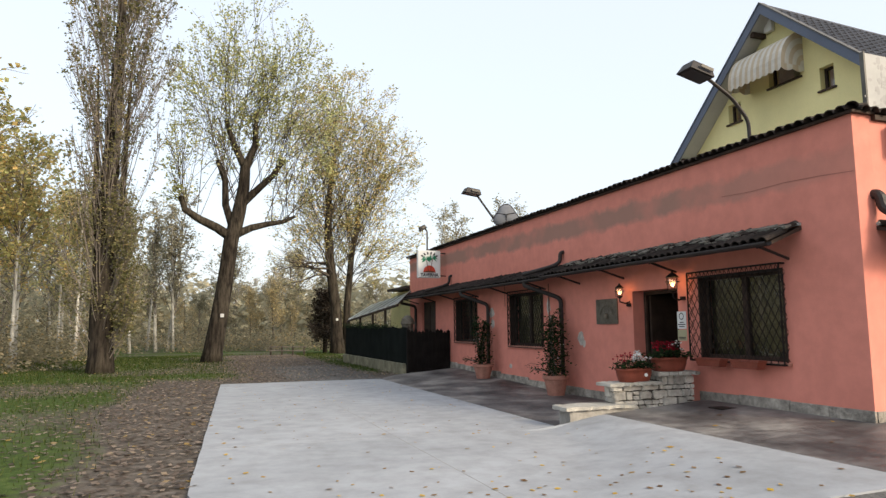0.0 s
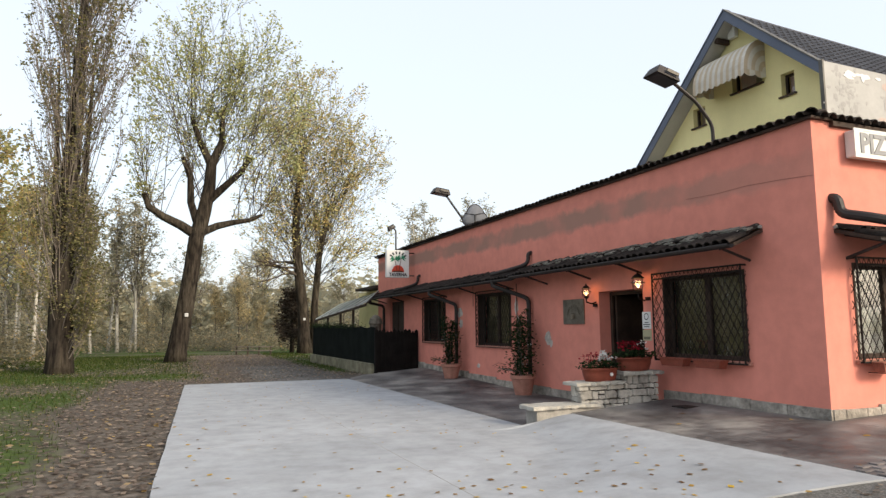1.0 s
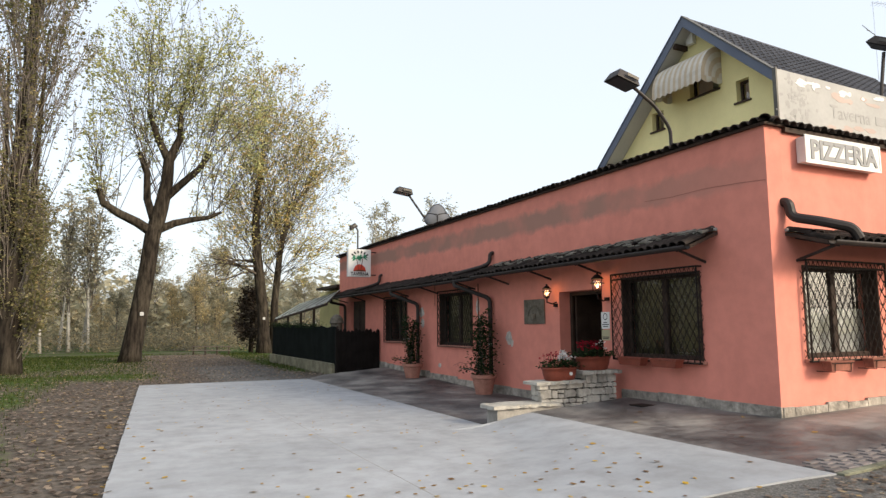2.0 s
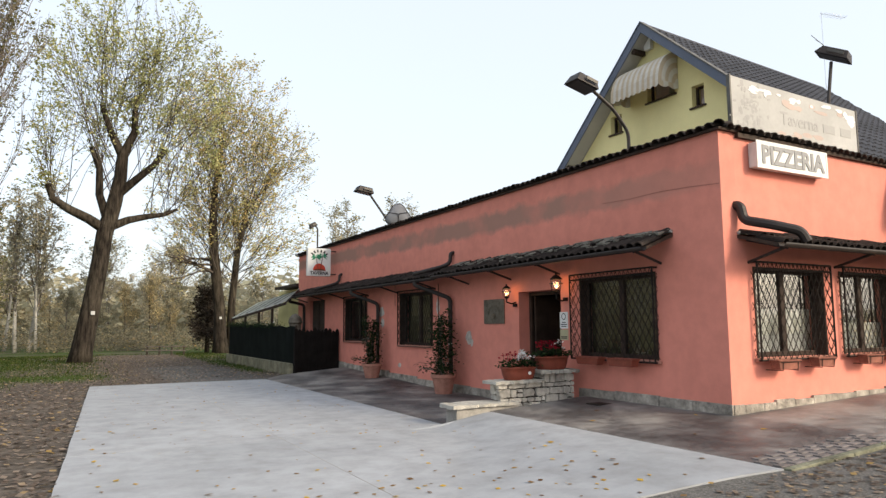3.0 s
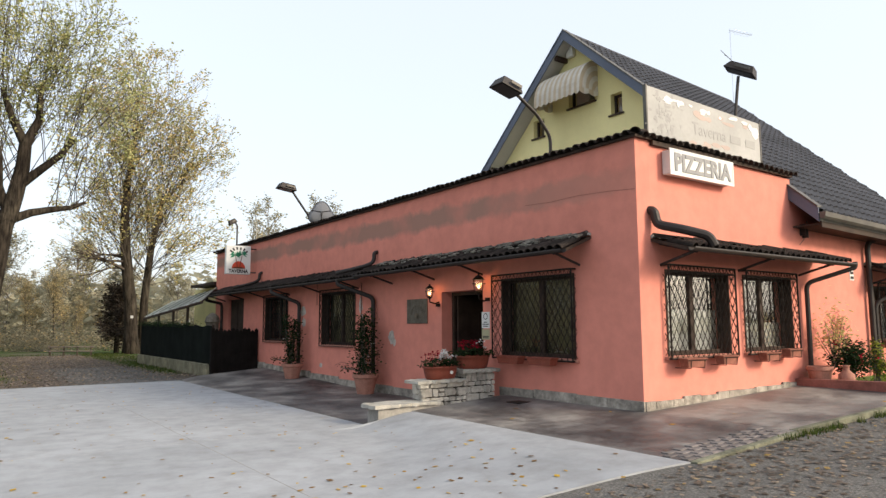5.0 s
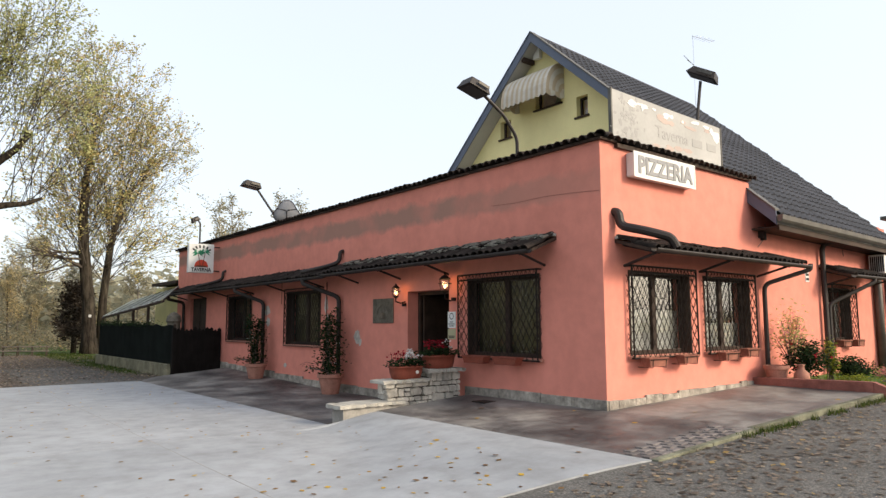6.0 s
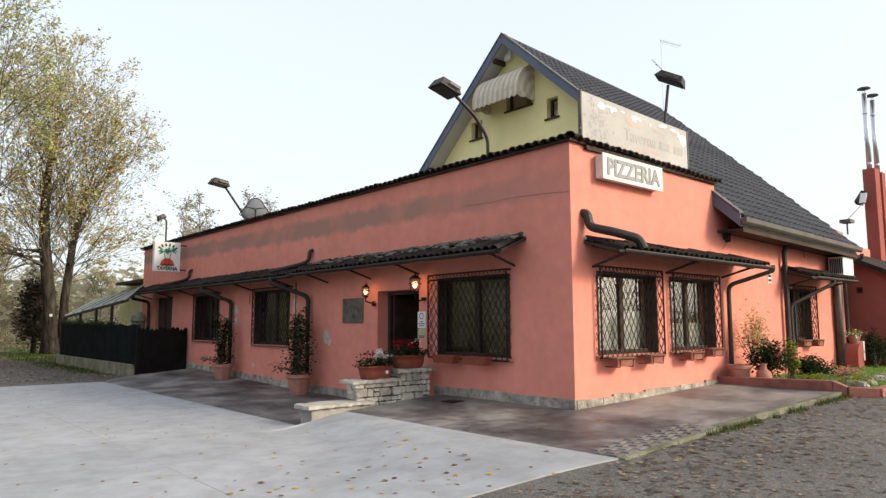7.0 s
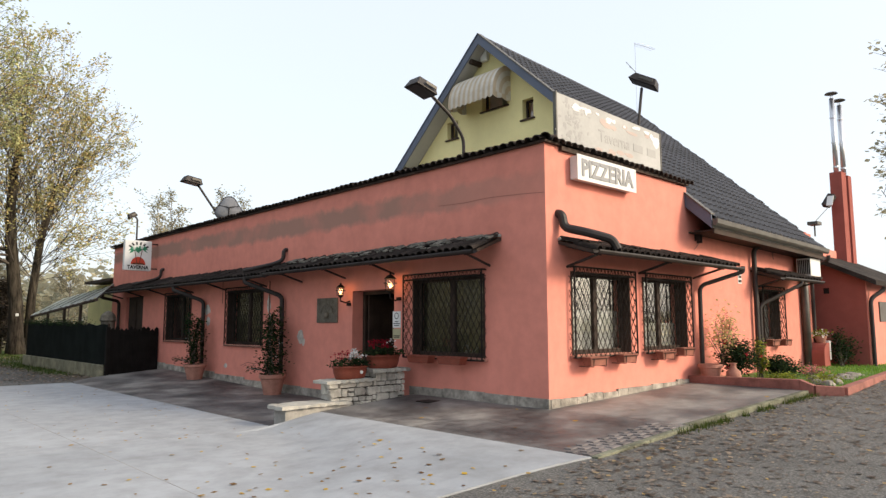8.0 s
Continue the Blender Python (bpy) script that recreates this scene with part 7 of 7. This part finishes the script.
# golden trees at the near edge of the wood
for x, y, s in [(-16.2, 22.5, 1.3), (-18.5, 25.0, 1.65), (-15.2, 28.5, 1.15), (-20.5, 28.0, 1.7), (-13.6, 33.5, 1.0), (-17.5, 35.0, 1.25), (-14.6, 25.2, 0.95), (-22, 22, 1.4), (-19, 31, 1.3), (-24, 36, 1.4), (-15.5, 40, 1.1)]:
    plant(1, x, y, s)
for x, y, s in [(-10.5, 47.2, 1.15), (-9.7, 46.7, 1.2), (-9.3, 46.4, 1.05), (-12.0, 45.0, 1.1), (-13.6, 49.0, 1.2), (-15.5, 46.0, 1.25), (-11.4, 52.0, 1.1), (-18.0, 42.0, 1.2), (-17.0, 50.0, 1.2)]:
    plant(4, x, y, s)
for k in range(26):
    x, y = rg.uniform(-48, -14), rg.uniform(48, 84)
    plant(rg.choice((4, 2, 3, 3)), x, y, rg.uniform(0.75, 1.1))
for k in range(26):
    x, y = rg.uniform(-13, 12), rg.uniform(54, 90)
    plant(rg.choice((0, 2, 3, 3)), x, y, rg.uniform(0.45, 0.72))
for x, y, s in [(13.0, 49.8, 1.2), (14.8, 50.5, 1.3), (17.2, 48.8, 1.34), (19.4, 47.5, 1.26)]:
    plant(4, x, y, s)
for x, y, s in [(31.0, 2.0, 1.42)]:
    plant(4, x, y, s)
WOODS[0].matrix_basis = pose(-24, 33, -0.1)
WOODS[1].matrix_basis = pose(-25, 27, -0.1)
WOODS[2].matrix_basis = pose(-6.0, 52, -0.1)
WOODS[3].matrix_basis = pose(2.0, 70, -0.1)
WOODS[4].matrix_basis = pose(-14.6, 53, -0.1)
for o in WOODS:
    tagged(o, group="woodland trees")

# undergrowth and the far wall of the wood
g = Geo()
rg = random.Random(301)
for k in range(420):
    if k < 240:
        cx, cy = rg.uniform(-34, -12.5), rg.uniform(24, 60)
    else:
        cx, cy = rg.uniform(-12, 6), rg.uniform(40, 66)
    s = rg.uniform(0.6, 1.5)
    if k < 90:
        cx, cy, s = rg.uniform(-24, -13.2), rg.uniform(21, 38), rg.uniform(1.2, 2.6)
    for j in range(130):
        g.leaf((cx + rg.gauss(0, s * 0.7), cy + rg.gauss(0, s * 0.7), abs(rg.gauss(0, s * 0.7)) - 0.05), 0.14, 0, rg)
single("undergrowth", g, M_LEAF_SCRUB, "tangled brownish undergrowth at the wood's edge", "undergrowth", kind="stuff")
# distant leaves get their haze from a pale base colour
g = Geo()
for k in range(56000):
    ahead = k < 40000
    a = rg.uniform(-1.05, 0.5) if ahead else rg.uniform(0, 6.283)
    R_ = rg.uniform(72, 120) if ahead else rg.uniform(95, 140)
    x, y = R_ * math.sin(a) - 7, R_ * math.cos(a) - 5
    # unseen ring added for reflections, kept low so the front panes mirror sky
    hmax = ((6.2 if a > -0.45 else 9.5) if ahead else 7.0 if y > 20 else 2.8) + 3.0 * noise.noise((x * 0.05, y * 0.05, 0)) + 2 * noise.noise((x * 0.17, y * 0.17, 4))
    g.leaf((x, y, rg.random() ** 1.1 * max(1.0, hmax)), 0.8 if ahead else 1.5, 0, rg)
single("far_woods", g, M_LEAF_HAZE, "band of distant woods, haze put into the pale leaf colour", "woods", kind="stuff")

# wooden barrier at the end of the track
bar_ = thing("wooden_barrier", (-2.85, 33.6, 0), "low grey wooden barrier across the end of the track", "barrier")
BP = [(-3.7, 34.2), (-3.12, 33.83), (-2.55, 33.46), (-1.97, 33.08)]
for x, y in BP:
    part("post", Geo().box(x - 0.045, x + 0.045, y - 0.045, y + 0.045, -0.1, 0.50), M_BARK, bar_, bevel=0.008)
for z in (0.44, 0.22):
    part("rail", Geo().tube([(BP[0][0] - 0.1, BP[0][1] + 0.02, z), (BP[-1][0] + 0.1, BP[-1][1] - 0.1, z)], 0.032, 6), M_TWIG, bar_)

# ---- grass, litter ----
g = Geo()
rg = random.Random(401)
n = 0
while n < 42000:
    x, y = rg.uniform(-20, -0.2), rg.uniform(-1, 36) ** 1.0
    if x > -7.9 and y < 14:
        continue
    if rg.random() > covers(x, y)[0]:
        continue
    z = ground_z(x, y)
    h, a = rg.uniform(0.03, 0.10), rg.uniform(0, 6.28)
    w = 0.006 + 0.0006 * max(0, y)
    i = len(g.v)
    g.v += [(x - w * math.cos(a), y - w * math.sin(a), z - 0.01), (x + w * math.cos(a), y + w * math.sin(a), z - 0.01), (x + 0.04 * math.sin(a), y + 0.04 * math.cos(a), z + h)]
    g.f.append((i, i + 1, i + 2))
    n += 1
single("grass", g, M_GRASS, "thin uneven grass under the trees", "grass", kind="stuff")
g = Geo()
n = 0
while n < 24000:
    x, y = rg.uniform(-17, 0), rg.uniform(-3, 34)
    if slab_left(y) < x and y < 13.7:
        continue
    a, b = covers(x, y)
    if x > -2.4 and y < 15:
        continue
    if rg.random() > max(0.08, 1 - a - b * 0.75):
        continue
    g.leaf((x, y, ground_z(x, y) + 0.012 + rg.random() * 0.02), 0.08, 0.7, rg)
    n += 1
for k in range(6500):
    x = rg.uniform(-9, 9)
    y = front_line(x) - abs(rg.gauss(0, 1.4)) - 0.05
    g.leaf((x, y, ground_z(x, y) + 0.012), rg.choice((0.035, 0.05, 0.07)), 0.8, rg)
single("leaf_litter", g, M_LEAF_FALLEN, "brown fallen leaves over earth and gravel", "fallen leaves", kind="stuff")
g = Geo()
for k in range(330):
    y = rg.uniform(-2.0, 13.2)
    x = rg.uniform(slab_left(y) + 0.1, -2.7)
    g.leaf((x, y, slab_z(x, y) + 0.008), rg.choice((0.04, 0.05, 0.065)), 0.85, rg)
for k in range(90):
    x, y = -4.6 + rg.gauss(0, 1.3), -1.0 + rg.gauss(0, 0.8)
    g.leaf((x, max(y, -2.1), slab_z(x, max(y, -2.1)) + 0.008), 0.07, 0.85, rg)
for k in range(26):
    x, y = rg.uniform(-1.9, 3.9), rg.uniform(-1.9, 2.5)
    if x > -0.1 and y > -0.05:
        continue
    g.leaf((x, y, upper_z(x, y) + 0.008), 0.08, 0.85, rg)
single("slab_leaves", g, M_LEAF_YELLOW, "scattered yellow leaves lying on the concrete", "fallen leaves", kind="stuff")

# ---- tiles of the big roof ----
tw, tl_ = 0.22, 0.29
pitch = math.atan(SL)
run = (RY - EY) / math.cos(pitch)


def roof_tile(w, ln, n=5, step_=0.035):
    g = Geo()
    for k in range(n + 1):
        u = w * k / n
        h = 0.028 * math.sin(math.pi * 2 * k / n) + 0.02
        g.v += [(u, 0, h + step_), (u, ln * 1.04, h), (u, 0, 0.0)]
    for k in range(n):
        a, b = 3 * k, 3 * k + 3
        g.f += [(a, b, b + 1, a + 1), (a + 2, b + 2, b, a)]
    return g


tile_geo = roof_tile(tw, tl_)
tile_mesh = tile_geo.data("tile", M_SLATE)
rows = int(run / tl_)
rest = Geo()
count = 0
for c in range(int((RX_RIDGE - RX0) / tw)):
    x = RX0 + 0.04 + c * tw
    for rr_ in range(rows):
        v = rr_ / rows
        if x > RX_EAVE + (RX_RIDGE - RX_EAVE) * v - 0.12:
            continue
        m = Matrix.Translation((x, EY - 0.02 + (RY - EY) * v, roof_z(x, v) + 0.005)) @ Matrix.Rotation(pitch, 4, "X") @ Matrix.Rotation(0.04, 4, "Y")
        if count < 300:
            piece("tile", tile_mesh, south_roof, m)
            count += 1
        else:
            i = len(rest.v)
            rest.v += [tuple(m @ Vector(p)) for p in tile_geo.v]
            rest.f += [tuple(i + k for k in f) for f in tile_geo.f]
tagged(part("tile_field", rest, M_SLATE, south_roof, "dark grey roof tiles"), kind="stuff")
part("ridge_cap", Geo().tube([(RX0 + 0.02, RY, RZ + 0.02), (RX_RIDGE, RY, roof_z(RX_RIDGE, 1) + 0.02)], 0.07, 10), M_SLATE, house, "dark ridge tiles")
